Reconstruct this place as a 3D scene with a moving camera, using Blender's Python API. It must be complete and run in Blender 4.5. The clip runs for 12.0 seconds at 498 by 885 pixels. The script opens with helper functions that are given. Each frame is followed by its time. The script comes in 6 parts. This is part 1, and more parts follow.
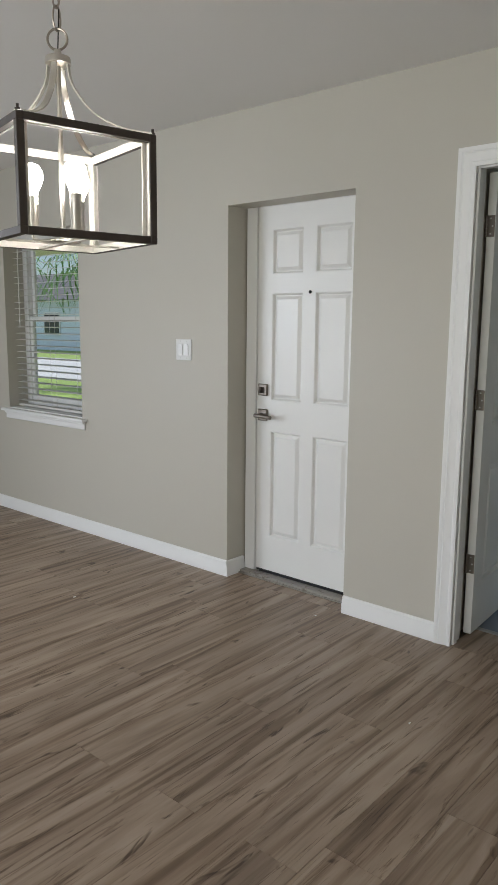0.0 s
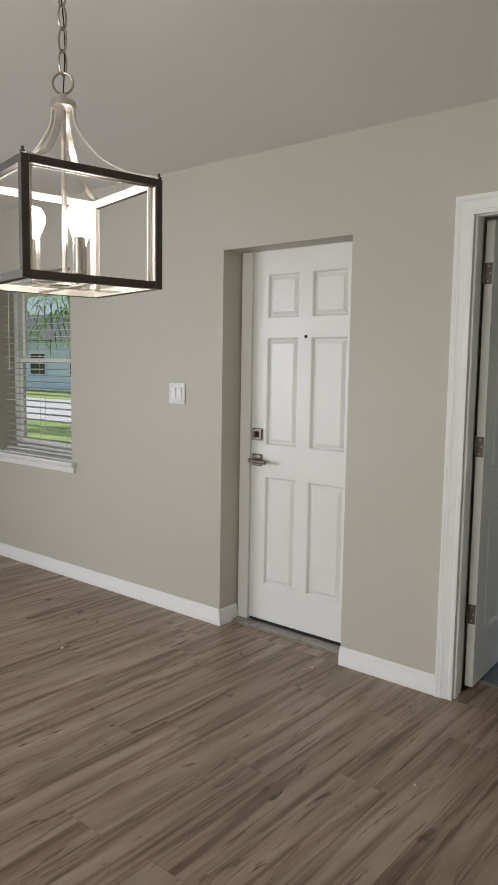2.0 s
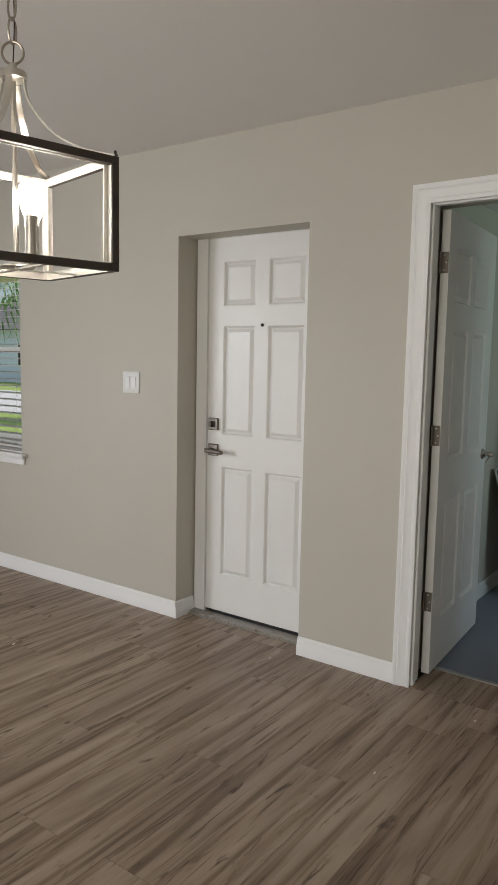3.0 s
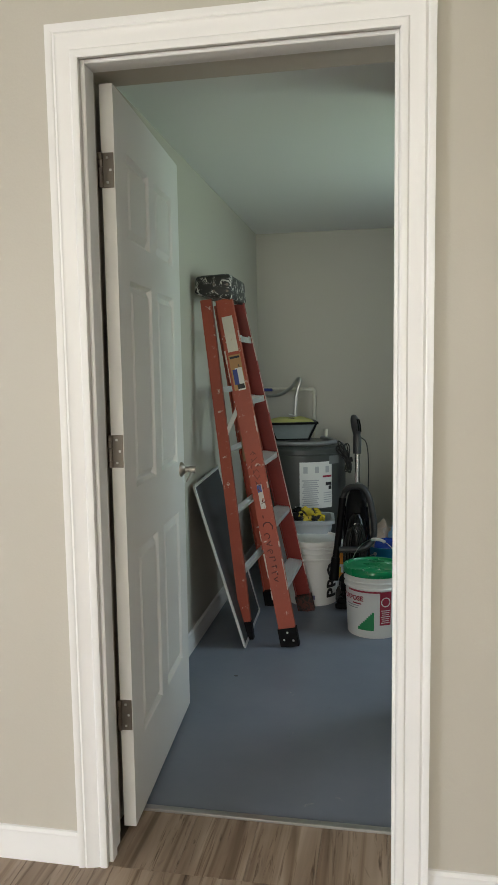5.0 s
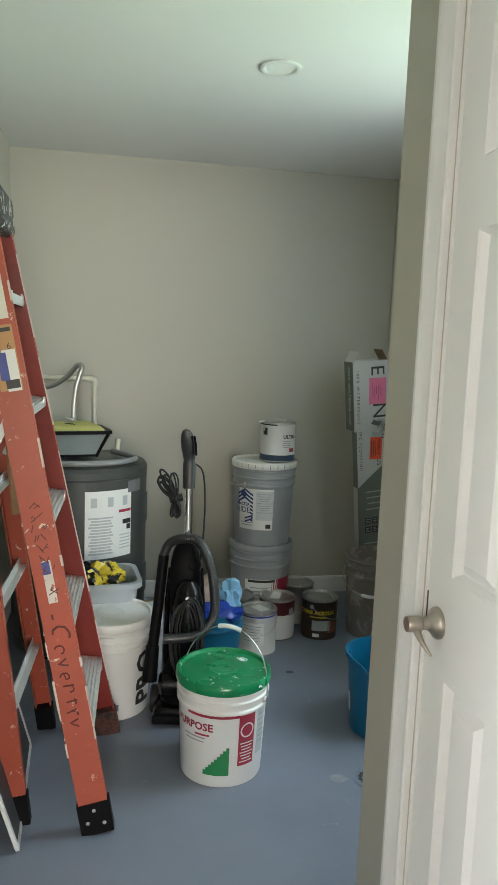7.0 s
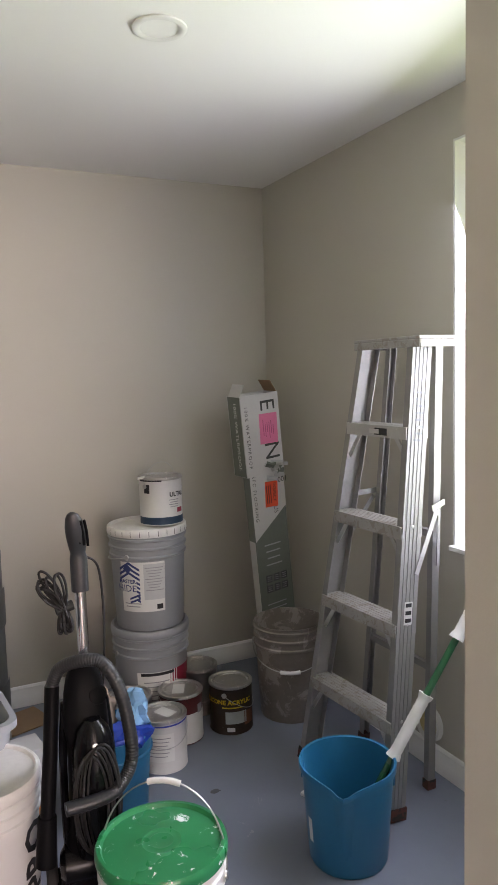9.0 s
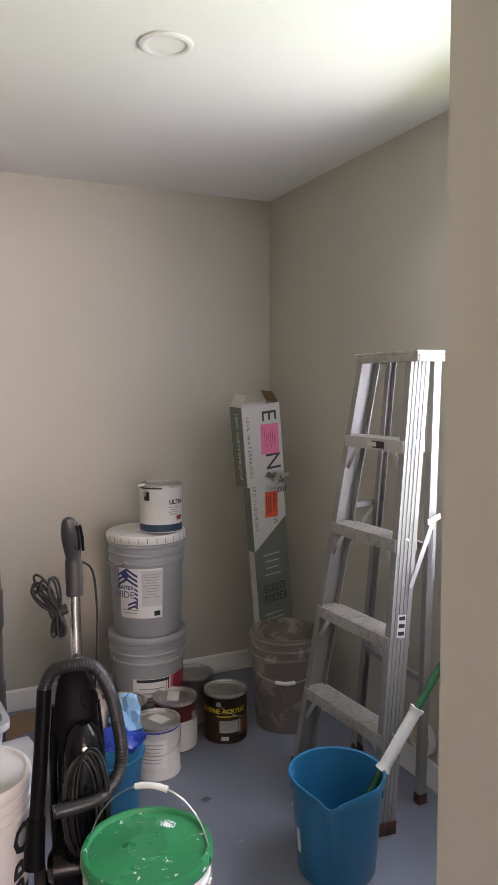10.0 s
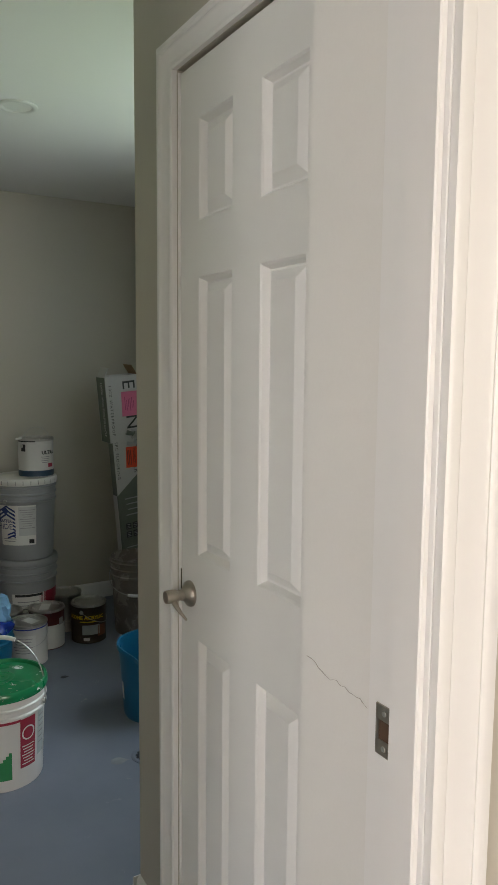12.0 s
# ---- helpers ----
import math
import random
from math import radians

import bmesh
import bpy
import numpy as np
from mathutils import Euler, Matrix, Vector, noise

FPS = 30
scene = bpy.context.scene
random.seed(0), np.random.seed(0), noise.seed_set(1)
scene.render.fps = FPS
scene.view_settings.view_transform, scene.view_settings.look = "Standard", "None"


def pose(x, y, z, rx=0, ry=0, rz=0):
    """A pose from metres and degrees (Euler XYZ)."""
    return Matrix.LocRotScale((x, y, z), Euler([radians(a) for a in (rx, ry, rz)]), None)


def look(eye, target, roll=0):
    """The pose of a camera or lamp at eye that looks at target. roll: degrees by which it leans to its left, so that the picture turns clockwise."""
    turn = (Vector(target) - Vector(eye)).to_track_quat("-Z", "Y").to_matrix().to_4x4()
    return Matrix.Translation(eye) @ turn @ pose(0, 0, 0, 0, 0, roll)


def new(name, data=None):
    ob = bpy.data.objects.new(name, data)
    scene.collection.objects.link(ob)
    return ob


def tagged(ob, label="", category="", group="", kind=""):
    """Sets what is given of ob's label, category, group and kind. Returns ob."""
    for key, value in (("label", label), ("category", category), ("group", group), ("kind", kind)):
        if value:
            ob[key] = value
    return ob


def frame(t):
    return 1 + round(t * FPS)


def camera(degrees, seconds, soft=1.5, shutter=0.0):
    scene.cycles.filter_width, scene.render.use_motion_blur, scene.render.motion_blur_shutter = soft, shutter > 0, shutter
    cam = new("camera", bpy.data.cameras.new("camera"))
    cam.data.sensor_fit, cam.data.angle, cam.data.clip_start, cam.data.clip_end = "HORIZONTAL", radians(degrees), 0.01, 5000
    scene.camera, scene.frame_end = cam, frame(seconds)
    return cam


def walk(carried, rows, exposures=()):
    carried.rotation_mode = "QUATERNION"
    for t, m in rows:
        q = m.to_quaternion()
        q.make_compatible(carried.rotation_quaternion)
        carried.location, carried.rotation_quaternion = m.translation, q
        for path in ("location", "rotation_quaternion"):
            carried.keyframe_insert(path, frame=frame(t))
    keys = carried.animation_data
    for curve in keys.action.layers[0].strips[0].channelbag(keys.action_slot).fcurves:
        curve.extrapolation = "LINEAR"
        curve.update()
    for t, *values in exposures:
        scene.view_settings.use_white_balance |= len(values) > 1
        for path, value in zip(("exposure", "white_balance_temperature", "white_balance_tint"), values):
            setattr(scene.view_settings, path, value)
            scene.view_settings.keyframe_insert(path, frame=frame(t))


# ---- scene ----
cam = camera(38.0, 12.0)
PATH = [
    (0, (0.123, 0.104, 1.4), (-1.17, 1.595, 1.078), 0.5),
    (0.5, (0.077, 0.132, 1.422), (-1.157, 1.687, 1.183), 0.3),
    (1, (0.07, 0.115, 1.419), (-1.183, 1.66, 1.211), 0.7),
    (1.5, (0.059, 0.118, 1.419), (-1.209, 1.652, 1.216), 0.8),
    (2, (0.041, 0.122, 1.413), (-1.231, 1.651, 1.203), 0.9),
    (2.5, (0.033, 0.121, 1.41), (-1.232, 1.655, 1.189), 1.0),
    (3, (-0.001, 0.141, 1.401), (-1.167, 1.749, 1.169), 1.1),
    (3.5, (-0.036, 0.352, 1.295), (-0.925, 2.137, 1.127), 0.65),
    (3.7, (-0.058, 0.465, 1.285), (-0.860, 2.290, 1.143), -0.1),
    (5.3, (-0.584, 1.513, 1.301), (-0.874, 3.479, 1.077), -0.7),
    (5.5, (-0.651, 1.663, 1.299), (-0.896, 3.633, 1.058), -0.8),
    (6, (-0.777, 2.016, 1.321), (-0.817, 3.996, 1.039), -1.4),
    (6.5, (-0.833, 2.382, 1.334), (-0.674, 4.354, 1.037), 0.7),
    (7, (-0.884, 2.682, 1.333), (-0.494, 4.626, 1.072), 2.2),
    (7.5, (-0.925, 2.947, 1.354), (-0.282, 4.831, 1.166), 3.6),
    (9.3, (-0.982, 3.339, 1.378), (-0.109, 5.129, 1.191), -1.8),
    (9.5, (-0.971, 3.334, 1.373), (-0.109, 5.13, 1.199), -1.7),
    (10, (-0.959, 3.296, 1.379), (-0.116, 5.102, 1.217), -0.3),
    (10.5, (-0.923, 3.131, 1.374), (-0.036, 4.918, 1.237), 1.7),
    (10.9, (-0.976, 2.929, 1.363), (0.086, 4.618, 1.226), 0.9),
    (11, (-0.959, 2.889, 1.369), (0.114, 4.571, 1.231), 1.3),
    (11.5, (-0.945, 2.644, 1.359), (0.122, 4.327, 1.179), 1.5),
    (12, (-0.969, 2.453, 1.359), (0.043, 4.164, 1.142), 0.5),
]
EXPOSURE = [(0, -0.28, 5900, 9), (1.0, -0.32, 6100, 11), (2.5, -0.24, 6200, 11), (3.0, -0.38, 6300, 12), (3.5, 0.28, 6380, 12), (5.3, 0.40, 6450, 9), (6.0, 0.76, 6500, 7), (6.5, 1.15, 6520, 6), (7.0, 1.46, 6580, 11), (7.5, 1.56, 6680, 18), (9.3, 1.76, 7000, 36), (10.0, 1.78, 7000, 37), (10.6, 1.80, 7000, 33), (11.0, 1.24, 6900, 24), (11.5, 0.80, 6900, 18), (12, 0.50, 6850, 15)]
walk(cam, [(t, look(eye, target, roll)) for t, eye, target, roll in PATH], EXPOSURE)

# ---- world, sun, large lights ----
world = bpy.data.worlds.new("world")
scene.world = world
world.use_nodes = True
wn = world.node_tree
sky = wn.nodes.new("ShaderNodeTexSky")
sky.sky_type, sky.sun_disc = "NISHITA", False
sky.sun_elevation, sky.sun_rotation = radians(58), radians(200)
wn.links.new(sky.outputs[0], wn.nodes["Background"].inputs[0])
wn.nodes["Background"].inputs[1].default_value = 0.15


def lamp(name, kind, m, energy, colour, **more):
    data = bpy.data.lights.new(name, kind)
    data.energy, data.color = energy, colour
    if kind == "AREA":
        data.shape = "RECTANGLE"
        data.size, data.size_y = more["size"]
        data.spread = radians(more.get("spread", 180))
    if kind == "SUN":
        data.angle = radians(more["angle"])
    ob = new(name, data)
    ob.matrix_world = m
    return ob


lamp("sun", "SUN", look((-2, 20, 30), (0, 9, 0)), 5.0, (1.0, 0.95, 0.86), angle=0.5)
# daylight through the openings of the living room and of the utility room
# the first two stand at unseen windows, placed where their light was wanted
lamp("daylight_back", "AREA", look((-0.55, -3.12, 1.25), (-0.90, 2.0, 0.80)), 83, (1.0, 0.94, 0.84), size=(2.6, 1.9), spread=165)
lamp("daylight_side", "AREA", look((-5.52, -0.80, 1.4), (-2.4, 2.4, 0.45)), 62, (0.93, 0.95, 0.97), size=(1.5, 1.2), spread=140)
lamp("daylight_utility_sky", "AREA", look((0.755, 4.71, 1.45), (-1.2, 5.05, 0.48)), 8.6, (0.74, 0.89, 1.0), size=(0.78, 1.2))
lamp("daylight_utility_lawn", "AREA", look((0.745, 4.71, 1.32), (-1.2, 4.25, 1.95)), 1.45, (0.62, 1.0, 0.40), size=(0.78, 1.0), spread=125)


# ---- materials ----
def material(name, colour, rough=0.6, metal=0.0, spec=0.5):
    m = bpy.data.materials.new(name)
    m.use_nodes = True
    b = m.node_tree.nodes["Principled BSDF"]
    b.inputs["Base Color"].default_value = (*colour, 1)
    b.inputs["Roughness"].default_value = rough
    b.inputs["Metallic"].default_value = metal
    b.inputs["Specular IOR Level"].default_value = spec
    return m


def node(m, kind, **values):
    n = m.node_tree.nodes.new(kind)
    for key, value in values.items():
        n.inputs[key.replace("_", " ")].default_value = value
    return n


def wire(m, a, b):
    m.node_tree.links.new(a, b)


def coords(m, scale=(1, 1, 1), vary=False):
    tc = m.node_tree.nodes.new("ShaderNodeTexCoord")
    mp = node(m, "ShaderNodeMapping", Scale=scale)
    wire(m, tc.outputs["Object"], mp.inputs["Vector"])
    if vary:
        info = m.node_tree.nodes.new("ShaderNodeObjectInfo")
        mul = m.node_tree.nodes.new("ShaderNodeMath")
        mul.operation = "MULTIPLY"
        mul.inputs[1].default_value = 37.0
        wire(m, info.outputs["Random"], mul.inputs[0])
        comb = m.node_tree.nodes.new("ShaderNodeCombineXYZ")
        for k in range(3):
            wire(m, mul.outputs[0], comb.inputs[k])
        wire(m, comb.outputs[0], mp.inputs["Location"])
    return mp.outputs["Vector"]


def ramp(m, source, stops):
    r = m.node_tree.nodes.new("ShaderNodeValToRGB")
    while len(r.color_ramp.elements) < len(stops):
        r.color_ramp.elements.new(0.5)
    for e, (at, c) in zip(r.color_ramp.elements, stops):
        e.position, e.color = at, (*c, 1) if len(c) == 3 else c
    wire(m, source, r.inputs[0])
    return r.outputs["Color"]


def noise_of(m, vec, scale, detail=4.0, rough=0.55, distort=0.0):
    n = node(m, "ShaderNodeTexNoise", Scale=scale, Detail=detail, Roughness=rough, Distortion=distort)
    wire(m, vec, n.inputs["Vector"])
    return n.outputs["Fac"]


def bump(m, height, strength, distance=0.002):
    n = node(m, "ShaderNodeBump", Strength=strength, Distance=distance)
    wire(m, height, n.inputs["Height"])
    wire(m, n.outputs[0], m.node_tree.nodes["Principled BSDF"].inputs["Normal"])


def shade(c, k):
    return tuple(min(1.0, v * k) for v in c)


def varied(name, colour, rough=0.6, metal=0.0, spec=0.5, big=3.0, fine=60.0, amount=0.12, relief=0.15, distance=0.001):
    """A surface with broad and fine variation of colour, gloss and relief."""
    m = material(name, colour, rough, metal, spec)
    b = m.node_tree.nodes["Principled BSDF"]
    v = coords(m)
    broad, small = noise_of(m, v, big), noise_of(m, v, fine, 3.0)
    mix = m.node_tree.nodes.new("ShaderNodeMath")
    mix.operation = "MULTIPLY_ADD"
    mix.inputs[1].default_value = 0.35
    wire(m, small, mix.inputs[0])
    wire(m, broad, mix.inputs[2])
    wire(m, ramp(m, mix.outputs[0], [(0.35, shade(colour, 1 - amount)), (1.0, shade(colour, 1 + amount))]), b.inputs["Base Color"])
    wire(m, ramp(m, broad, [(0.3, (max(0.02, rough - 0.08),) * 3), (0.7, (min(1, rough + 0.08),) * 3)]), b.inputs["Roughness"])
    bump(m, small, relief, distance)
    return m


def splattered(name, colour, spots, rough=0.5, metal=0.0, cover=0.6, scale=14.0, amount=0.15):
    """As varied, with dried drops and smears of another colour."""
    m = varied(name, colour, rough, metal, amount=amount, relief=0.2)
    b = m.node_tree.nodes["Principled BSDF"]
    v = coords(m)
    blot = noise_of(m, v, scale, 6.0, 0.7, 0.6)
    mask = ramp(m, blot, [(cover, (0, 0, 0)), (cover + 0.04, (1, 1, 1))])
    old = b.inputs["Base Color"].links[0].from_socket
    mx = m.node_tree.nodes.new("ShaderNodeMix")
    mx.data_type = "RGBA"
    wire(m, mask, mx.inputs["Factor"])
    wire(m, old, mx.inputs["A"])
    mx.inputs["B"].default_value = (*spots, 1)
    wire(m, mx.outputs["Result"], b.inputs["Base Color"])
    if metal:
        wire(m, ramp(m, mask, [(0, (metal,) * 3), (1, (0, 0, 0))]), b.inputs["Metallic"])
    return m


WALL = (0.497, 0.472, 0.408)
wall_paint = varied("greige_wall_paint", WALL, 0.55, big=1.3, fine=170, amount=0.025, relief=0.25, distance=0.0012)
ceiling_paint = varied("white_ceiling_paint", (0.80, 0.795, 0.78), 0.8, big=1.0, fine=140, amount=0.02, relief=0.2)
trim_paint = varied("white_gloss_trim", (0.80, 0.80, 0.79), 0.36, big=4, fine=90, amount=0.012, relief=0.08)
door_paint = varied("white_door_paint", (0.77, 0.765, 0.74), 0.40, big=3, fine=220, amount=0.03, relief=0.12)
plastic_white = varied("white_plastic", (0.72, 0.72, 0.70), 0.38, amount=0.05)
nickel = varied("satin_nickel", (0.42, 0.38, 0.33), 0.34, 1.0, amount=0.1)
dark_nickel = varied("dark_satin_nickel", (0.20, 0.175, 0.15), 0.42, 1.0, amount=0.1)
nickel_lamp = varied("brushed_nickel", (0.62, 0.59, 0.54), 0.3, 1.0, fine=200, amount=0.08)
dark_bronze = varied("dark_bronze_metal", (0.062, 0.050, 0.043), 0.5, 0.3, amount=0.2)
lantern_inside = varied("pale_lantern_metal", (0.68, 0.65, 0.6), 0.45, 0.2, amount=0.06)
steel = varied("galvanised_steel", (0.52, 0.52, 0.51), 0.38, 1.0, fine=90, amount=0.15)
aluminium = splattered("worn_aluminium", (0.60, 0.60, 0.585), (0.75, 0.74, 0.70), 0.5, 0.7, cover=0.62, scale=22)
aluminium_clean = varied("ribbed_aluminium", (0.33, 0.325, 0.315), 0.5, 0.5, big=5, fine=120, amount=0.12)
aluminium_cap = splattered("paint_covered_aluminium", (0.44, 0.43, 0.41), (0.32, 0.295, 0.26), 0.6, 0.45, cover=0.52, scale=34)
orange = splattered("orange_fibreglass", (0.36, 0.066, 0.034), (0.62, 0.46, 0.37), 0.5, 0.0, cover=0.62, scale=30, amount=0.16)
# same fibreglass for the far rail, its shade put into a darker orange
orange_shaded = varied("orange_fibreglass_shaded", (0.25, 0.026, 0.018), 0.5, amount=0.25)
black_plastic = varied("black_plastic", (0.006, 0.006, 0.007), 0.5, spec=0.08, amount=0.25, relief=0.1)
black_gloss = varied("glossy_black_plastic", (0.005, 0.005, 0.006), 0.25, spec=0.2, amount=0.2, relief=0.04)
black_splat = splattered("paint_spattered_black_plastic", (0.022, 0.022, 0.022), (0.62, 0.61, 0.57), 0.5, 0, cover=0.545, scale=34)
rubber = varied("dark_rubber", (0.012, 0.011, 0.011), 0.7, amount=0.3)
rubber_red = splattered("red_brown_rubber_foot", (0.11, 0.035, 0.025), (0.03, 0.025, 0.02), 0.65, 0, cover=0.5, scale=40)
green_lid = splattered("green_plastic_lid", (0.005, 0.21, 0.075), (0.82, 0.84, 0.82), 0.28, 0, cover=0.605, scale=22, amount=0.08)
green_ink = varied("green_print", (0.02, 0.23, 0.08), 0.4, amount=0.06)
red_ink = varied("dark_red_print", (0.32, 0.025, 0.05), 0.4, amount=0.08)
navy_ink = varied("navy_print", (0.03, 0.045, 0.16), 0.45, amount=0.1)
black_ink = material("black_print", (0.02, 0.02, 0.022), 0.5)
grey_ink = material("grey_print", (0.30, 0.30, 0.31), 0.5)
paper = varied("white_paper", (0.70, 0.70, 0.67), 0.65, amount=0.05)
paper_grey = varied("grey_paper", (0.42, 0.43, 0.44), 0.65, amount=0.06)
grey_pail = splattered("grey_plastic_pail", (0.30, 0.315, 0.325), (0.45, 0.44, 0.42), 0.42, 0, cover=0.72, scale=12, amount=0.08)
tank_grey = varied("charcoal_enamel", (0.050, 0.054, 0.051), 0.42, big=5, amount=0.18)
blue_plastic = varied("blue_plastic", (0.005, 0.135, 0.26), 0.36, amount=0.08)
blue_rag = varied("light_blue_cloth", (0.20, 0.42, 0.62), 0.9, fine=40, amount=0.3, relief=0.5, distance=0.004)
blue_film = varied("glossy_blue_film", (0.015, 0.05, 0.33), 0.2, fine=30, amount=0.25, relief=0.6, distance=0.006)
rag = varied("soiled_pale_cloth", (0.42, 0.33, 0.27), 0.9, fine=35, amount=0.3, relief=0.5, distance=0.005)
yellow_film = varied("yellow_film", (0.55, 0.42, 0.03), 0.3, fine=25, amount=0.3, relief=0.6, distance=0.006)
printed_film = splattered("printed_yellow_film", (0.52, 0.40, 0.03), (0.015, 0.015, 0.014), 0.22, 0, cover=0.50, scale=9, amount=0.25)
yellow_foam = varied("yellow_foam", (0.46, 0.44, 0.15), 0.9, fine=90, amount=0.15, relief=0.4)
card_brown = varied("brown_cardboard", (0.30, 0.19, 0.11), 0.85, amount=0.12)
card_grey = splattered("grey_green_carton", (0.150, 0.172, 0.142), (0.30, 0.30, 0.28), 0.6, 0, cover=0.735, scale=18)
card_pale = splattered("pale_carton", (0.55, 0.545, 0.53), (0.33, 0.32, 0.30), 0.6, 0, cover=0.72, scale=16, amount=0.06)
pink_paper = varied("pink_sticker", (0.78, 0.20, 0.35), 0.5, amount=0.06)
red_paper = varied("orange_red_sticker", (0.85, 0.10, 0.04), 0.45, amount=0.06)
orange_print = varied("orange_print", (0.72, 0.24, 0.03), 0.5, amount=0.12)
dirty_pail = splattered("plaster_caked_plastic", (0.205, 0.175, 0.150), (0.34, 0.305, 0.265), 0.55, 0, cover=0.54, scale=13, amount=0.25)
can_steel = splattered("paint_can_steel", (0.48, 0.47, 0.45), (0.60, 0.58, 0.54), 0.4, 0.9, cover=0.58, scale=24)
can_white = splattered("worn_white_can_label", (0.62, 0.615, 0.59), (0.44, 0.42, 0.39), 0.5, 0, cover=0.66, scale=24, amount=0.08)
can_brown = splattered("brown_can_label", (0.036, 0.019, 0.011), (0.16, 0.14, 0.12), 0.45, 0, cover=0.66, scale=24)
can_maroon = splattered("maroon_can_label", (0.10, 0.016, 0.018), (0.03, 0.02, 0.02), 0.45, 0, cover=0.6, scale=26)
yellow_ink = material("yellow_print", (0.75, 0.56, 0.03), 0.5)
pvc = varied("cream_pvc", (0.62, 0.60, 0.50), 0.4, amount=0.05)
green_pole = varied("green_painted_steel", (0.01, 0.11, 0.045), 0.3, amount=0.1)
wood_brown = varied("raw_brown_wood", (0.26, 0.15, 0.07), 0.7, big=8, fine=40, amount=0.25)
mesh_grey = varied("grey_insect_mesh", (0.045, 0.05, 0.055), 0.55, fine=400, amount=0.2)
screw_steel = material("zinc_screw", (0.6, 0.6, 0.58), 0.35, 1.0)
tank_bin = varied("smoked_clear_plastic", (0.005, 0.005, 0.006), 0.24, spec=0.28, amount=0.15)
silver_hose = varied("grey_ribbed_hose", (0.022, 0.023, 0.025), 0.4, amount=0.15)
chrome = material("chrome_tube", (0.75, 0.75, 0.76), 0.12, 1.0)
red_plastic = material("red_plastic", (0.5, 0.02, 0.02), 0.35)
glass = bpy.data.materials.new("window_glass")
glass.use_nodes = True
_b = glass.node_tree.nodes["Principled BSDF"]
_b.inputs["Roughness"].default_value, _b.inputs["Transmission Weight"].default_value, _b.inputs["IOR"].default_value = 0.0, 1.0, 1.02


def glow(name, colour, strength):
    m = bpy.data.materials.new(name)
    m.use_nodes = True
    b = m.node_tree.nodes["Principled BSDF"]
    b.inputs["Base Color"].default_value = (0.9, 0.9, 0.88, 1)
    b.inputs["Emission Color"].default_value = (*colour, 1)
    b.inputs["Emission Strength"].default_value = strength
    return m


bulb_glow = glow("lit_bulb", (1.0, 0.90, 0.76), 46.0)
lens_white = varied("white_lamp_lens", (0.82, 0.82, 0.80), 0.4, amount=0.02)


def plank_material():
    m = material("grey_brown_vinyl_plank", (0.2, 0.15, 0.12), 0.42)
    b = m.node_tree.nodes["Principled BSDF"]
    v = coords(m, (1, 1, 1), True)
    def drawn(sx, sy):
        mp = node(m, "ShaderNodeMapping", Scale=(sx, sy, 1.0))
        wire(m, v, mp.inputs["Vector"])
        return mp.outputs["Vector"]
    broad = noise_of(m, drawn(7.0, 0.75), 1.5, 4.0, 0.55, 0.9)
    grain = noise_of(m, drawn(75.0, 3.0), 1.5, 5.0, 0.65, 0.4)
    base = ramp(m, broad, [(0.30, (0.225, 0.168, 0.124)), (0.46, (0.310, 0.238, 0.180)), (0.60, (0.375, 0.296, 0.230)), (0.74, (0.420, 0.342, 0.273))])
    streak = ramp(m, noise_of(m, drawn(14.0, 0.5), 1.5, 3.0, 0.5, 0.7), [(0.35, (0.50, 0.44, 0.385)), (0.44, (0.78, 0.74, 0.70)), (0.53, (1.03, 1.03, 1.03))])
    vein = ramp(m, noise_of(m, drawn(26.0, 1.5), 1.3, 6.0, 0.68, 1.6), [(0.315, (0.32, 0.27, 0.23)), (0.38, (0.64, 0.59, 0.545)), (0.44, (1, 1, 1))])
    knot = ramp(m, noise_of(m, drawn(17.0, 4.0), 1.0, 3.0, 0.55, 0.9), [(0.275, (0.28, 0.23, 0.19)), (0.345, (1, 1, 1))])
    hair = ramp(m, grain, [(0.25, (0.93, 0.925, 0.92)), (0.6, (1.03, 1.03, 1.025))])
    info = m.node_tree.nodes.new("ShaderNodeObjectInfo")
    tone = ramp(m, info.outputs["Random"], [(0.0, (0.95, 0.93, 0.91)), (0.5, (1.0, 0.98, 0.955)), (1.0, (1.05, 1.025, 0.995))])
    out = base
    for extra in (streak, vein, knot, hair, tone):
        mx = m.node_tree.nodes.new("ShaderNodeMix")
        mx.data_type, mx.blend_type = "RGBA", "MULTIPLY"
        mx.inputs["Factor"].default_value = 1.0
        wire(m, out, mx.inputs["A"])
        wire(m, extra, mx.inputs["B"])
        out = mx.outputs["Result"]
    wire(m, out, b.inputs["Base Color"])
    wire(m, ramp(m, grain, [(0.2, (0.36,) * 3), (0.8, (0.52,) * 3)]), b.inputs["Roughness"])
    bump(m, grain, 0.18, 0.001)
    return m


plank_wood = plank_material()


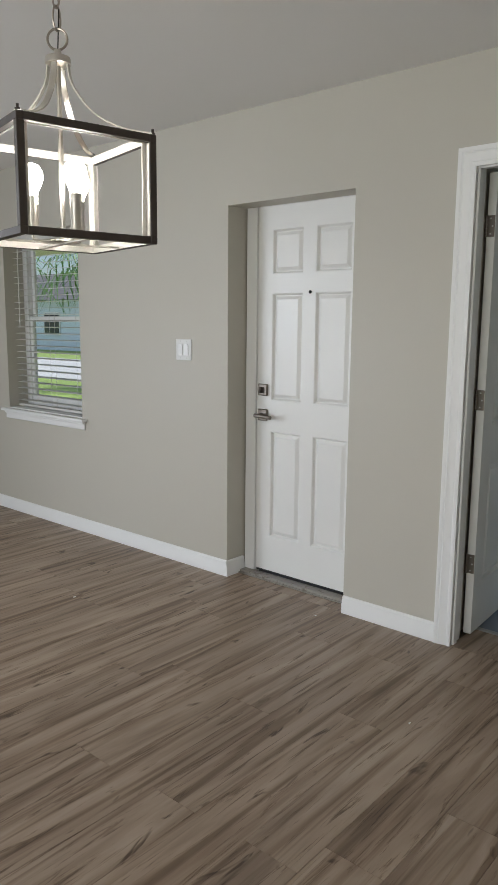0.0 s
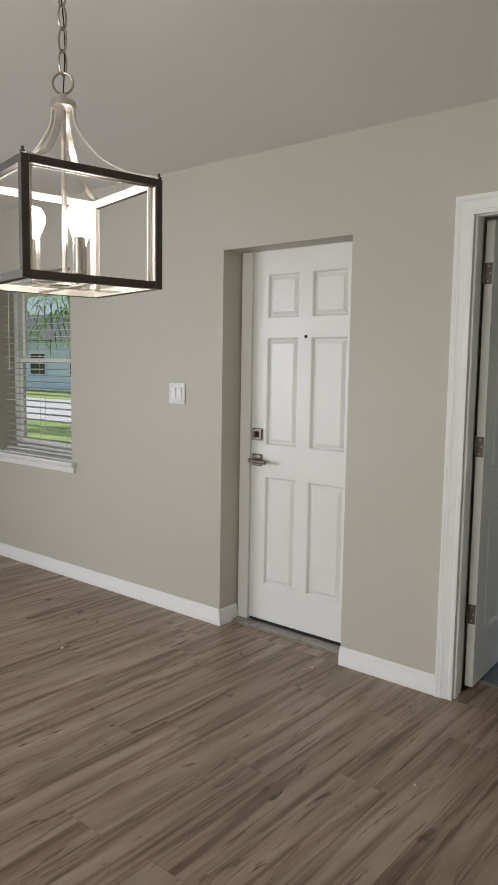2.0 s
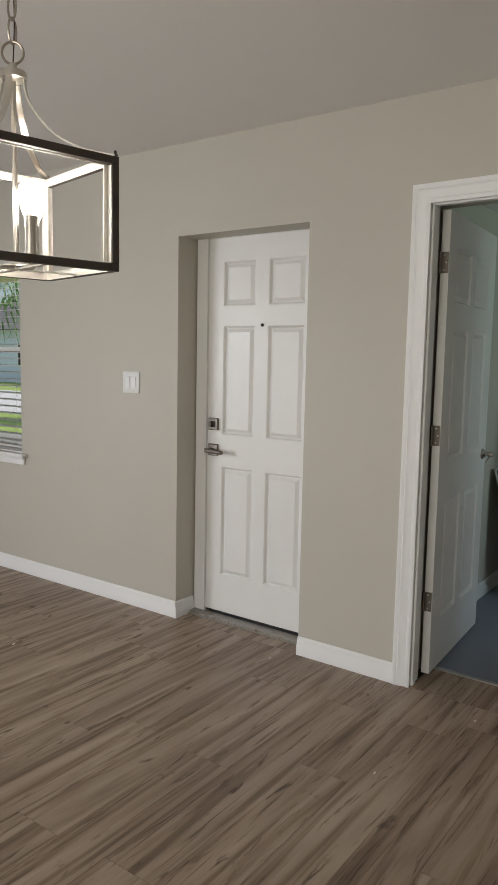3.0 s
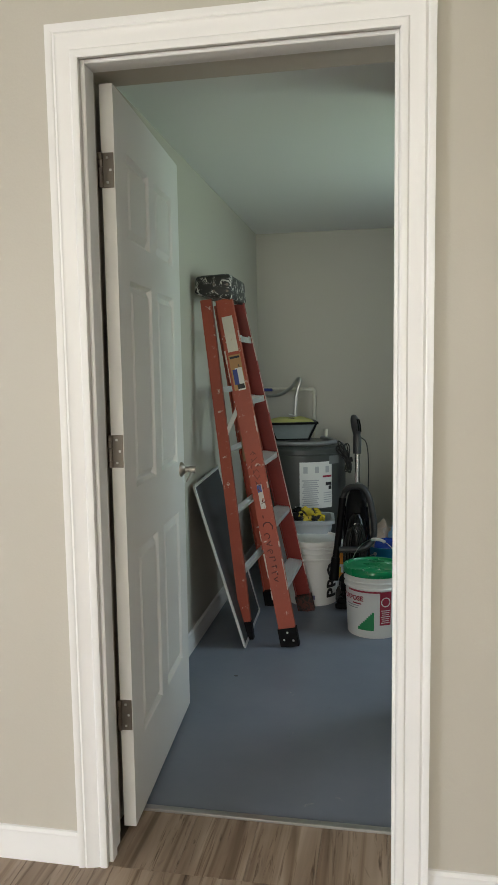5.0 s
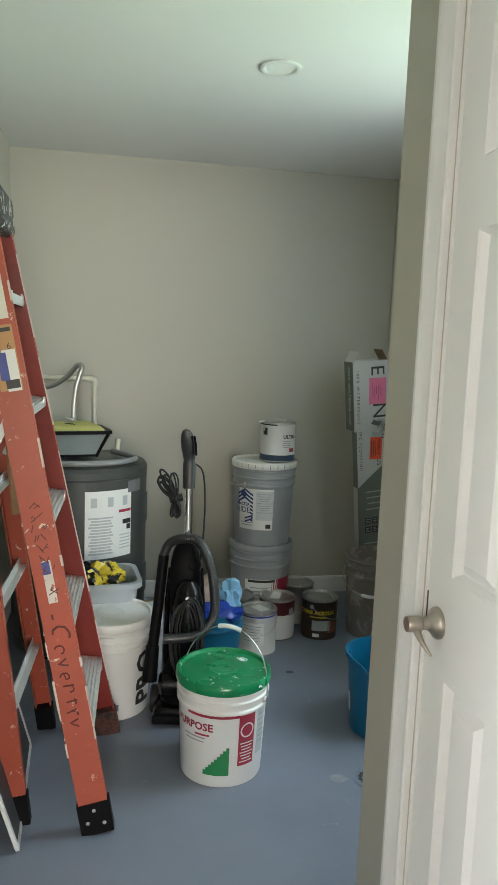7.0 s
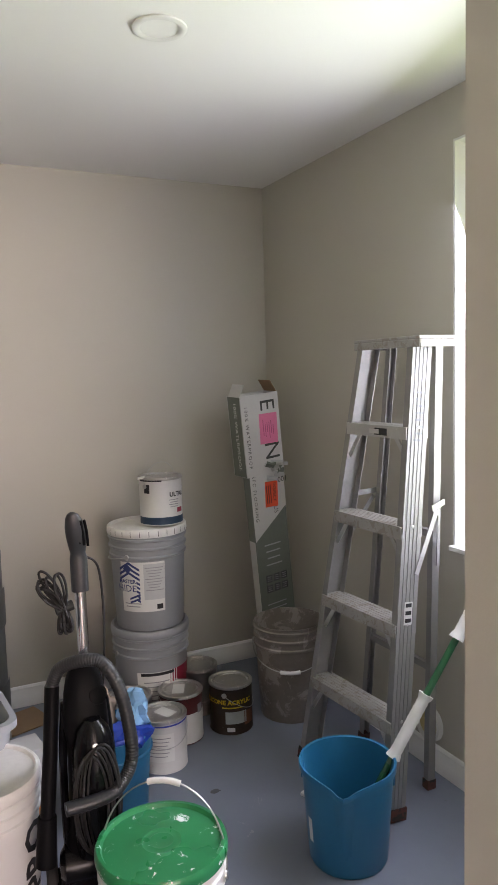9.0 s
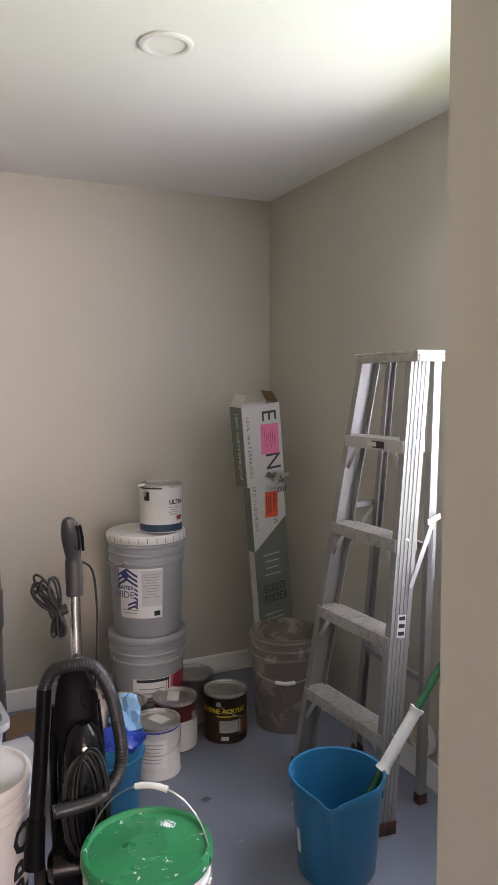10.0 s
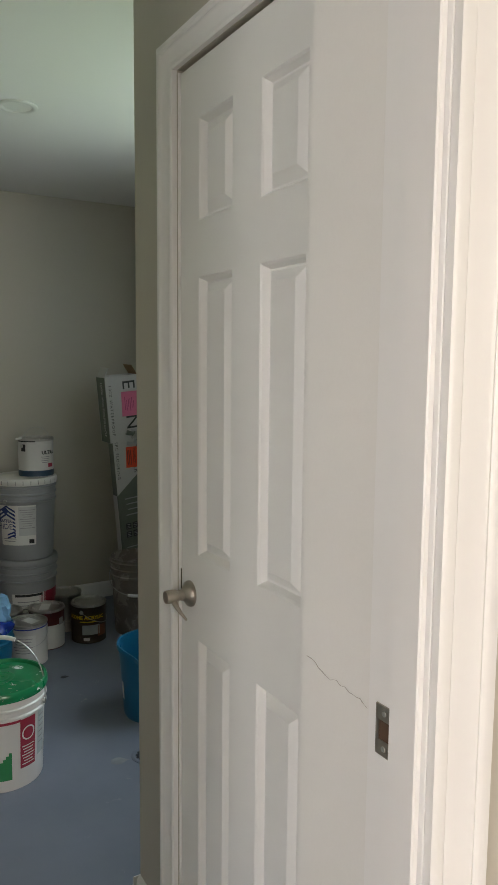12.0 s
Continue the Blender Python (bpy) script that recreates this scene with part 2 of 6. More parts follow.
def concrete_material():
    m = material("blue_grey_painted_concrete", (0.2, 0.22, 0.25), 0.4)
    b = m.node_tree.nodes["Principled BSDF"]
    v = coords(m)
    base = ramp(m, noise_of(m, v, 1.4, 6.0, 0.6), [(0.3, (0.168, 0.192, 0.242)), (0.7, (0.222, 0.250, 0.308))])
    spots = ramp(m, noise_of(m, v, 17.0, 5.0, 0.7), [(0.70, (1, 1, 1)), (0.74, (0.72, 0.70, 0.66))])
    pale = ramp(m, noise_of(m, v, 6.0, 7.0, 0.75, 0.8), [(0.65, (0, 0, 0)), (0.71, (0.6, 0.6, 0.6))])
    mx = m.node_tree.nodes.new("ShaderNodeMix")
    mx.data_type, mx.blend_type = "RGBA", "MULTIPLY"
    mx.inputs["Factor"].default_value = 1.0
    wire(m, base, mx.inputs["A"])
    wire(m, spots, mx.inputs["B"])
    my = m.node_tree.nodes.new("ShaderNodeMix")
    my.data_type = "RGBA"
    wire(m, pale, my.inputs["Factor"])
    wire(m, mx.outputs["Result"], my.inputs["A"])
    my.inputs["B"].default_value = (0.40, 0.41, 0.42, 1)
    wire(m, my.outputs["Result"], b.inputs["Base Color"])
    wire(m, ramp(m, noise_of(m, v, 3.0), [(0.3, (0.34,) * 3), (0.7, (0.5,) * 3)]), b.inputs["Roughness"])
    bump(m, noise_of(m, v, 45.0, 5.0), 0.12, 0.002)
    return m


concrete = concrete_material()
grass_mat = varied("sunlit_lawn", (0.27, 0.36, 0.09), 0.9, big=0.6, fine=20, amount=0.4)
leaf_mat = varied("palm_leaf", (0.13, 0.25, 0.06), 0.5, big=2, fine=30, amount=0.4)
bark_mat = varied("grey_bark", (0.20, 0.16, 0.12), 0.9, amount=0.3)
road_mat = varied("pale_concrete_drive", (0.56, 0.55, 0.52), 0.85, amount=0.12)
house_mat = varied("pale_blue_stucco", (0.68, 0.76, 0.82), 0.85, amount=0.06)
roof_mat = varied("grey_shingle", (0.16, 0.15, 0.15), 0.9, amount=0.2)
stucco = varied("cream_stucco", (0.62, 0.58, 0.50), 0.9, fine=80, amount=0.08, relief=0.4)
pane_dark = material("dark_window_pane", (0.03, 0.04, 0.05), 0.08)


# ---- building helpers ----
def box(bm, x0, x1, y0, y1, z0, z1, bevel=0.0, seg=1):
    m = Matrix.LocRotScale(((x0 + x1) / 2, (y0 + y1) / 2, (z0 + z1) / 2), None, (abs(x1 - x0), abs(y1 - y0), abs(z1 - z0)))
    made = bmesh.ops.create_cube(bm, size=1.0, matrix=m)["verts"]
    if bevel:
        edges = list({e for v in made for e in v.link_edges})
        bmesh.ops.bevel(bm, geom=edges, offset=bevel, segments=seg, affect="EDGES", profile=0.5)
    return bm


def lathe(bm, profile, seg=32, at=(0, 0, 0), close=False):
    """Turn a profile of (radius, height) round the z axis."""
    rings = []
    for r, z in profile:
        if r < 1e-5:
            rings.append([bm.verts.new((at[0], at[1], at[2] + z))])
        else:
            rings.append([bm.verts.new((at[0] + r * math.cos(2 * math.pi * k / seg), at[1] + r * math.sin(2 * math.pi * k / seg), at[2] + z)) for k in range(seg)])
    for a, b in zip(rings, rings[1:]):
        for k in range(seg):
            n = (k + 1) % seg
            if len(a) == 1 and len(b) == 1:
                continue
            if len(a) == 1:
                bm.faces.new((a[0], b[n], b[k]))
            elif len(b) == 1:
                bm.faces.new((a[k], a[n], b[0]))
            else:
                bm.faces.new((a[k], a[n], b[n], b[k]))
    return bm


def tube(bm, points, r, seg=8, ring=None, closed=False):
    """A round bar along points; ring(i) may give a radius of its own to each point."""
    pts = [Vector(p) for p in points]
    rings, n = [], len(pts)
    side = None
    for i, p in enumerate(pts):
        d = (pts[(i + 1) % n] - pts[i - 1]) if closed else (pts[min(i + 1, n - 1)] - pts[max(i - 1, 0)])
        d.normalize()
        if side is None:
            side = d.orthogonal().normalized()
        side = (side - d * side.dot(d)).normalized()
        up = d.cross(side)
        rr = ring(i) if ring else r
        rings.append([bm.verts.new(p + rr * (math.cos(2 * math.pi * k / seg) * side + math.sin(2 * math.pi * k / seg) * up)) for k in range(seg)])
    pairs = list(zip(rings, rings[1:])) + ([(rings[-1], rings[0])] if closed else [])
    for a, b in pairs:
        for k in range(seg):
            bm.faces.new((a[k], a[(k + 1) % seg], b[(k + 1) % seg], b[k]))
    if not closed:
        bm.faces.new(rings[0][::-1])
        bm.faces.new(rings[-1])
    return bm


def beam(bm, p, q, w, d, face=(0, 1, 0), off=(0, 0)):
    """A flat bar from p to q, w wide across, d deep along face; off shifts it across and along face."""
    p, q, f = Vector(p), Vector(q), Vector(face)
    a = (q - p).normalized()
    f = (f - a * f.dot(a)).normalized()
    s = a.cross(f)
    vs = []
    for o in (p, q):
        for u, v in ((-1, -1), (1, -1), (1, 1), (-1, 1)):
            vs.append(bm.verts.new(o + s * (off[0] + u * w / 2) + f * (off[1] + v * d / 2)))
    for idx in ((0, 1, 2, 3), (7, 6, 5, 4), (0, 4, 5, 1), (1, 5, 6, 2), (2, 6, 7, 3), (3, 7, 4, 0)):
        bm.faces.new([vs[i] for i in idx])
    return bm


def strap(bm, points, side, w, t):
    """A flat bent bar along points, w wide along side and t thick."""
    pts, rows = [Vector(p) for p in points], []
    for i, p in enumerate(pts):
        d = (pts[min(i + 1, len(pts) - 1)] - pts[max(i - 1, 0)]).normalized()
        up = d.cross(side).normalized()
        rows.append([bm.verts.new(p + side * (u * w / 2) + up * (v * t / 2)) for u, v in ((-1, -1), (1, -1), (1, 1), (-1, 1))])
    for a, b in zip(rows, rows[1:]):
        for k in range(4):
            bm.faces.new((a[k], a[(k + 1) % 4], b[(k + 1) % 4], b[k]))
    bm.faces.new(rows[0][::-1])
    bm.faces.new(rows[-1])
    return bm


def smooth_path(points, n=8):
    """More points along a bend through the given ones."""
    pts = [Vector(p) for p in points]
    out = []
    for i in range(len(pts) - 1):
        p0, p1, p2, p3 = pts[max(i - 1, 0)], pts[i], pts[i + 1], pts[min(i + 2, len(pts) - 1)]
        for k in range(n):
            t = k / n
            out.append(0.5 * ((2 * p1) + (p2 - p0) * t + (2 * p0 - 5 * p1 + 4 * p2 - p3) * t**2 + (3 * p1 - p0 - 3 * p2 + p3) * t**3))
    return out + [pts[-1]]


def finish(bm, name, mat, smooth=35):
    bmesh.ops.recalc_face_normals(bm, faces=bm.faces[:])
    me = bpy.data.meshes.new(name)
    for f in bm.faces:
        f.smooth = True
    limit = radians(12 if name == "slab" else smooth)
    for e in bm.edges:
        if len(e.link_faces) == 2 and e.calc_face_angle(0) > limit:
            e.smooth = False
    bm.to_mesh(me)
    bm.free()
    me.materials.append(mat)
    return me


def part(name, bm, mat, parent=None, label="", at=None):
    ob = new(name, finish(bm, name, mat))
    if parent:
        ob.parent = parent
    if at is not None:
        ob.matrix_basis = at
    if label:
        tagged(ob, label)
    return ob


def shared(name, me, parent, m):
    ob = new(name, me)
    ob.parent = parent
    ob.matrix_basis = m
    return ob


def thing(name, m, label, category, group="", kind=""):
    ob = new(name)
    ob.empty_display_size = 0.05
    ob.matrix_basis = m
    return tagged(ob, label, category, group, kind)


def structure(name, bm, mat, label, category):
    return tagged(part(name, bm, mat), label, category, kind="structure")


def letters(text, size, depth=0.0, tight=1.0, bold=0.0):
    """A bmesh of the words, centred, in the xy plane."""
    cu = bpy.data.curves.new("letters", "FONT")
    cu.body, cu.size, cu.align_x, cu.align_y, cu.space_character = text, size, "CENTER", "CENTER", tight
    cu.resolution_u = 2
    cu.offset = bold
    ob = bpy.data.objects.new("letters", cu)
    scene.collection.objects.link(ob)
    me = bpy.data.meshes.new_from_object(ob.evaluated_get(bpy.context.evaluated_depsgraph_get()))
    bpy.data.objects.remove(ob)
    bm = bmesh.new()
    bm.from_mesh(me)
    bpy.data.meshes.remove(me)
    return bm


def sheet(w, h, nx=12, ny=1, bm=None, cx=0.0, cy=0.0):
    bm = bm or bmesh.new()
    g = [[bm.verts.new((cx - w / 2 + w * i / nx, cy - h / 2 + h * j / ny, 0)) for i in range(nx + 1)] for j in range(ny + 1)]
    for j in range(ny):
        for i in range(nx):
            bm.faces.new((g[j][i], g[j][i + 1], g[j + 1][i + 1], g[j + 1][i]))
    return bm


def wrapped(bm, r, angle, z, lift=0.0008, taper=0.0):
    """Bend a flat piece (x across, y up) round a pail of radius r at height z; taper: the growth of r with height, r being that at 0.19."""
    for v in bm.verts:
        x, y = v.co.x, v.co.y
        rr = r + taper * (z + y - 0.19) + lift
        a = radians(angle) + x / r
        v.co = (rr * math.cos(a), rr * math.sin(a), z + y)
    return bm


def placed(bm, m):
    bm.transform(m)
    return bm


# ---- the large structure ----
X0, X1, Y0, YW, YU = -5.6, 2.2, -3.2, 2.98, 3.21
HC, HU = 2.462, 2.235
UL, UR, UB = -1.345, 0.612, 6.42
CX, CY = -0.340, 4.03
DOOR_L, DOOR_R, DOOR_TOP = -1.180, -0.436, 2.035


def wall_along_x(bm, y0, y1, x0, x1, z1, holes):
    """A wall with openings (xa, xb, za, zb), cut into blocks."""
    at = x0
    for xa, xb, za, zb in sorted(holes):
        box(bm, at, xa, y0, y1, 0, z1)
        if za > 0:
            box(bm, xa, xb, y0, y1, 0, za)
        box(bm, xa, xb, y0, y1, zb, z1)
        at = xb
    box(bm, at, x1, y0, y1, 0, z1)


def wall_along_y(bm, x0, x1, y0, y1, z1, holes):
    at = y0
    for ya, yb, za, zb in sorted(holes):
        box(bm, x0, x1, at, ya, 0, z1)
        if za > 0:
            box(bm, x0, x1, ya, yb, 0, za)
        box(bm, x0, x1, ya, yb, zb, z1)
        at = yb
    box(bm, x0, x1, at, y1, 0, z1)


WIN = (-4.73, -3.838, 0.775, 2.02)
FD_L, FD_R, FD_TOP = -2.528, -1.747, 2.010
UWIN = (4.30, 5.125, 0.790, 2.08)

bm = bmesh.new()
wall_along_x(bm, YW, 3.12, X0 - 0.2, X1 + 0.2, HC + 0.1, [WIN, (FD_L, FD_R, 0, FD_TOP), (DOOR_L - 0.016, DOOR_R + 0.006, 0, DOOR_TOP + 0.016)])
wall_along_x(bm, 3.12, YU, X0 - 0.2, X1 + 0.2, HC + 0.1, [WIN, (FD_L, -1.66, 0, 2.03), (DOOR_L - 0.035, DOOR_R + 0.006, 0, DOOR_TOP + 0.016)])
structure("wall_north", bm, wall_paint, "greige painted plaster wall with a faint orange-peel texture", "wall")

bm = bmesh.new()
wall_along_x(bm, Y0 - 0.2, Y0, X0 - 0.2, X1 + 0.2, HC + 0.1, [(-1.90, 0.80, 0.25, 2.2)])
structure("wall_south", bm, wall_paint, "greige painted wall with a wide window opening", "wall")
bm = bmesh.new()
wall_along_y(bm, X0 - 0.2, X0, Y0, YW, HC + 0.1, [(-1.60, 0.00, 0.78, 2.05)])
structure("wall_west", bm, wall_paint, "greige painted wall with a window opening", "wall")
bm = bmesh.new()
wall_along_y(bm, X1, X1 + 0.2, Y0, YW, HC + 0.1, [])
structure("wall_east", bm, wall_paint, "plain greige painted wall", "wall")
structure("ceiling", box(bmesh.new(), X0 - 0.2, X1 + 0.2, Y0 - 0.2, YW, HC, HC + 0.095), ceiling_paint, "white textured ceiling of the living room", "ceiling")

bm = bmesh.new()
box(bm, UL - 0.2, UL, YU, UB + 0.2, -0.1, HU + 0.2)
structure("wall_utility_west", bm, wall_paint, "greige painted wall of the utility room", "wall")
structure("wall_utility_north", box(bmesh.new(), UL, UR, UB, UB + 0.2, -0.1, HU + 0.2), wall_paint, "greige painted end wall of the utility room", "wall")
bm = bmesh.new()
wall_along_y(bm, UR, UR + 0.2, YU, UB + 0.2, HU + 0.2, [UWIN])
structure("wall_utility_east", bm, wall_paint, "greige painted wall with a deep white window reveal", "wall")
bm = bmesh.new()
CD0, CD1, CDT = 3.246, 3.803, 1.922
wall_along_y(bm, CX, CX + 0.10, YU, CY, HU, [(CD0, CD1, 0, CDT + 0.005)])
structure("wall_closet", bm, wall_paint, "greige painted closet wall projecting into the utility room", "wall")
structure("wall_closet_back", box(bmesh.new(), CX + 0.10, UR, CY - 0.1, CY, 0, HU), wall_paint, "greige painted back wall of the closet", "wall")
structure("ceiling_utility", box(bmesh.new(), UL, UR, YU, UB, HU, HU + 0.1), ceiling_paint, "white ceiling of the utility room", "ceiling")
structure("floor_utility", box(bmesh.new(), UL, UR, 3.236, UB, -0.1, 0.0), concrete, "blue-grey painted concrete floor with spots and scuffs", "floor")
structure("floor", box(bmesh.new(), X0 - 0.2, X1 + 0.2, Y0 - 0.2, 3.235, -0.1, -0.004), material("plank_gap", (0.07, 0.055, 0.042), 0.8), "grey-brown vinyl plank floor with dark knotty grain", "floor")
floor_ob = bpy.data.objects["floor"]

# metal strip where the planks meet the concrete
bm = bmesh.new()
box(bm, DOOR_L + 0.002, DOOR_R - 0.002, 3.225, 3.25, -0.003, 0.006, 0.002)
structure("trim_threshold", bm, steel, "thin metal transition strip across the doorway", "trim")


def casing(name, a0, a1, top, place, mat, label, sides=(1, 1), width=0.078):
    """Moulded door casing: a0 and a1 are its inner edges; place(a, z, v) turns along, up and proud into a point."""
    k = width / 0.078
    prof = [(0.0, 0.0), (0.0, 0.010), (0.006, 0.013), (0.016, 0.013), (0.020, 0.010), (0.034, 0.014), (0.048, 0.017), (0.054, 0.020), (0.060, 0.017), (0.066, 0.021), (0.078, 0.021), (0.078, 0.0)]
    bm = bmesh.new()
    rows = []
    for u, v in prof:
        u *= k
        rows.append([bm.verts.new(place(*p, v)) for p in ((a0 - u, 0.0), (a0 - u, top + u), (a1 + u, top + u), (a1 + u, 0.0))])
    for r0, r1 in zip(rows, rows[1:]):
        for i in range(3):
            bm.faces.new((r0[i], r0[i + 1], r1[i + 1], r1[i]))
    for i in (0, 3):
        bm.faces.new([r[i] for r in rows])
    return structure(name, bm, mat, label, "trim")


casing("trim_doorway", -1.177, -0.434, 2.030, lambda a, z, v: (a, YW - v, z), trim_paint, "white moulded casing round the utility doorway", width=0.075)
casing("trim_closet_door", 3.240, 3.807, CDT + 0.006, lambda a, z, v: (CX - v, a, z), trim_paint, "white moulded casing round the closet door", width=0.052)

# jamb boards of the utility doorway, on the living-room half of the wall, with their stop
bm = bmesh.new()
box(bm, DOOR_L - 0.016, DOOR_L, YW + 0.0005, 3.075, 0.0, DOOR_TOP + 0.016, 0.001)
box(bm, DOOR_R, DOOR_R + 0.010, YW + 0.0005, 3.075, 0.0, DOOR_TOP + 0.016, 0.001)
box(bm, DOOR_L, DOOR_R, YW + 0.0005, 3.075, DOOR_TOP, DOOR_TOP + 0.016, 0.001)
box(bm, DOOR_L, DOOR_L + 0.011, YW + 0.012, YW + 0.045, 0.0, DOOR_TOP, 0.002)
box(bm, DOOR_R - 0.010, DOOR_R, YW + 0.006, 3.030, 0.0, DOOR_TOP - 0.011, 0.002)
box(bm, DOOR_L + 0.011, DOOR_R, YW + 0.012, YW + 0.045, DOOR_TOP - 0.011, DOOR_TOP, 0.002)
structure("trim_door_jamb", bm, trim_paint, "white painted door jamb with its stop", "trim")
# the plaster return behind the jamb is painted white from floor to head
bm = bmesh.new()
box(bm, DOOR_R + 0.0012, DOOR_R + 0.0056, 3.0755, YU + 0.002, 0.0, DOOR_TOP + 0.0155)
structure("trim_return", bm, door_paint, "white painted plaster return beside the door jamb, cracked", "trim")
# hairline crack in the plaster return beside the jamb
crack = bmesh.new()
rnd = random.Random(2)
cy, cz = 3.078, 0.958
while cy < 3.195:
    ny, nz = cy + rnd.uniform(0.004, 0.009), cz + rnd.uniform(-0.0035, 0.004)
    beam(crack, (DOOR_R + 0.0010, cy, cz), (DOOR_R + 0.0010, ny, nz), 0.0002 + rnd.uniform(0, 0.0007), 0.0008, face=(1, 0, 0))
    cy, cz = ny, nz
part("crack", crack, material("crack_shadow", (0.40, 0.38, 0.35), 0.9), bpy.data.objects["trim_return"])
strike = thing("strike_plate", pose(DOOR_R, 3.045, 0.945), "worn nickel strike plate screwed to the white door jamb", "strike plate")
bm = bmesh.new()
for z0, z1, y0, y1 in ((-0.030, -0.012, -0.014, 0.014), (0.012, 0.030, -0.014, 0.014), (-0.012, 0.012, -0.014, -0.009), (-0.012, 0.012, 0.009, 0.014)):
    box(bm, -0.0022, -0.0002, y0, y1, z0, z1)
part("plate", bm, nickel, strike)
for z in (-0.021, 0.021):
    part("screw", placed(lathe(bmesh.new(), [(0.0, 0.001), (0.003, 0.001), (0.0036, 0.0)], 10), pose(-0.0022, 0, z, 0, -90, 0)), screw_steel, strike)
bm = bmesh.new()
box(bm, -0.0008, 0.0, -0.0095, 0.0095, -0.0125, 0.0125)
part("latch_hole", bm, varied("dark_raw_wood", (0.09, 0.05, 0.03), 0.8, amount=0.4), strike, "raw wood seen in the latch hole")


def baseboard(name, p, q, normal, label="white moulded baseboard with a caulked upper edge"):
    p, q, n = Vector((*p, 0)), Vector((*q, 0)), Vector((*normal, 0))
    prof = [(0.0, 0.0), (0.016, 0.0), (0.016, 0.048), (0.013, 0.054), (0.0135, 0.062), (0.009, 0.072), (0.010, 0.078), (0.005, 0.086), (0.0, 0.088)]
    bm = bmesh.new()
    rows = [[bm.verts.new(o + n * v + Vector((0, 0, z))) for o in (p, q)] for v, z in prof]
    for a, b in zip(rows, rows[1:]):
        bm.faces.new((a[0], a[1], b[1], b[0]))
    for i in (0, 1):
        bm.faces.new([r[i] for r in rows])
    return structure(name, bm, trim_paint, label, "baseboard")


baseboard("baseboard_1", (X0, YW), (FD_L, YW), (0, -1))
baseboard("baseboard_2", (FD_R, YW), (-1.252, YW), (0, -1))
baseboard("baseboard_3", (-0.359, YW), (X1, YW), (0, -1))
baseboard("baseboard_4", (FD_L, YW - 0.016), (FD_L, 3.115), (1, 0))
baseboard("baseboard_5", (UL, YU), (UL, UB), (1, 0))
baseboard("baseboard_6", (UL + 0.016, UB), (UR, UB), (0, -1))
baseboard("baseboard_7", (UR, CY), (UR, UB - 0.016), (-1, 0))
baseboard("baseboard_8", (CX, 3.861), (CX, CY), (-1, 0))
baseboard("baseboard_9", (CX - 0.016, CY), (UR - 0.016, CY), (0, 1))
baseboard("baseboard_10", (X0, Y0), (X0, YW - 0.016), (1, 0))


# ---- doors ----
def slab(w, h, t, xs, zs, both=True):
    """A moulded six-panel slab: x from 0 to w, y from 0 (front) to t, with raised panels between the cuts xs and zs."""
    bm = bmesh.new()
    cx, cz = [0.0, *xs, w], [0.0, *zs, h]
    for side in (0, 1):
        y = 0.0 if side == 0 else t
        g = [[bm.verts.new((x, y, z)) for x in cx] for z in cz]
        panels = []
        for j in range(len(cz) - 1):
            for i in range(len(cx) - 1):
                quad = [g[j][i], g[j][i + 1], g[j + 1][i + 1], g[j + 1][i]]
                f = bm.faces.new(quad if side == 0 else quad[::-1])
                if i % 2 == 1 and j % 2 == 1:
                    panels.append(f)
        bm.normal_update()
        bmesh.ops.inset_individual(bm, faces=panels, thickness=0.005, depth=-0.003)
        bmesh.ops.inset_individual(bm, faces=panels, thickness=0.009, depth=-0.0115)
        bmesh.ops.inset_individual(bm, faces=panels, thickness=0.005, depth=0.0)
        bmesh.ops.inset_individual(bm, faces=panels, thickness=0.026, depth=0.0120)
        if side == 0:
            front = g
        else:
            back = g
    def rim(a, b):
        for k in range(len(a) - 1):
            bm.faces.new((a[k], a[k + 1], b[k + 1], b[k]))
    rim(front[0], back[0])
    rim(front[-1], back[-1])
    rim([r[0] for r in front], [r[0] for r in back])
    rim([r[-1] for r in front], [r[-1] for r in back])
    return bm


def lever_set(parent, m, mat=nickel, flip=1):
    """A round rose, a short cylindrical neck and a thin curved lever; -y stands off the door."""
    h = part("door_handle", placed(lathe(bmesh.new(), [(0.0, 0.022), (0.013, 0.018), (0.017, 0.013), (0.025, 0.008), (0.027, 0.004), (0.027, 0.0), (0.0, 0.0)], 28), Matrix.Rotation(radians(90), 4, "X")), mat, parent, "brushed nickel lever handle on a round rose", m)
    bm = bmesh.new()
    lathe(bm, [(0.0, 0.014), (0.0115, 0.014), (0.0108, 0.022), (0.0108, 0.030), (0.0128, 0.032), (0.0136, 0.036), (0.0136, 0.054), (0.0125, 0.0565), (0.0, 0.057)], 24)
    part("neck", placed(bm, Matrix.Rotation(radians(90), 4, "X")), mat, h)
    bm = bmesh.new()
    pts = smooth_path([(0.0, -0.040, -0.004), (flip * 0.012, -0.040, -0.014), (flip * 0.027, -0.036, -0.026), (flip * 0.040, -0.028, -0.040)], 5)
    tube(bm, pts, 0.007, 12, ring=lambda i: 0.0075 - 0.00036 * i)
    part("lever", bm, mat, h)
    return h


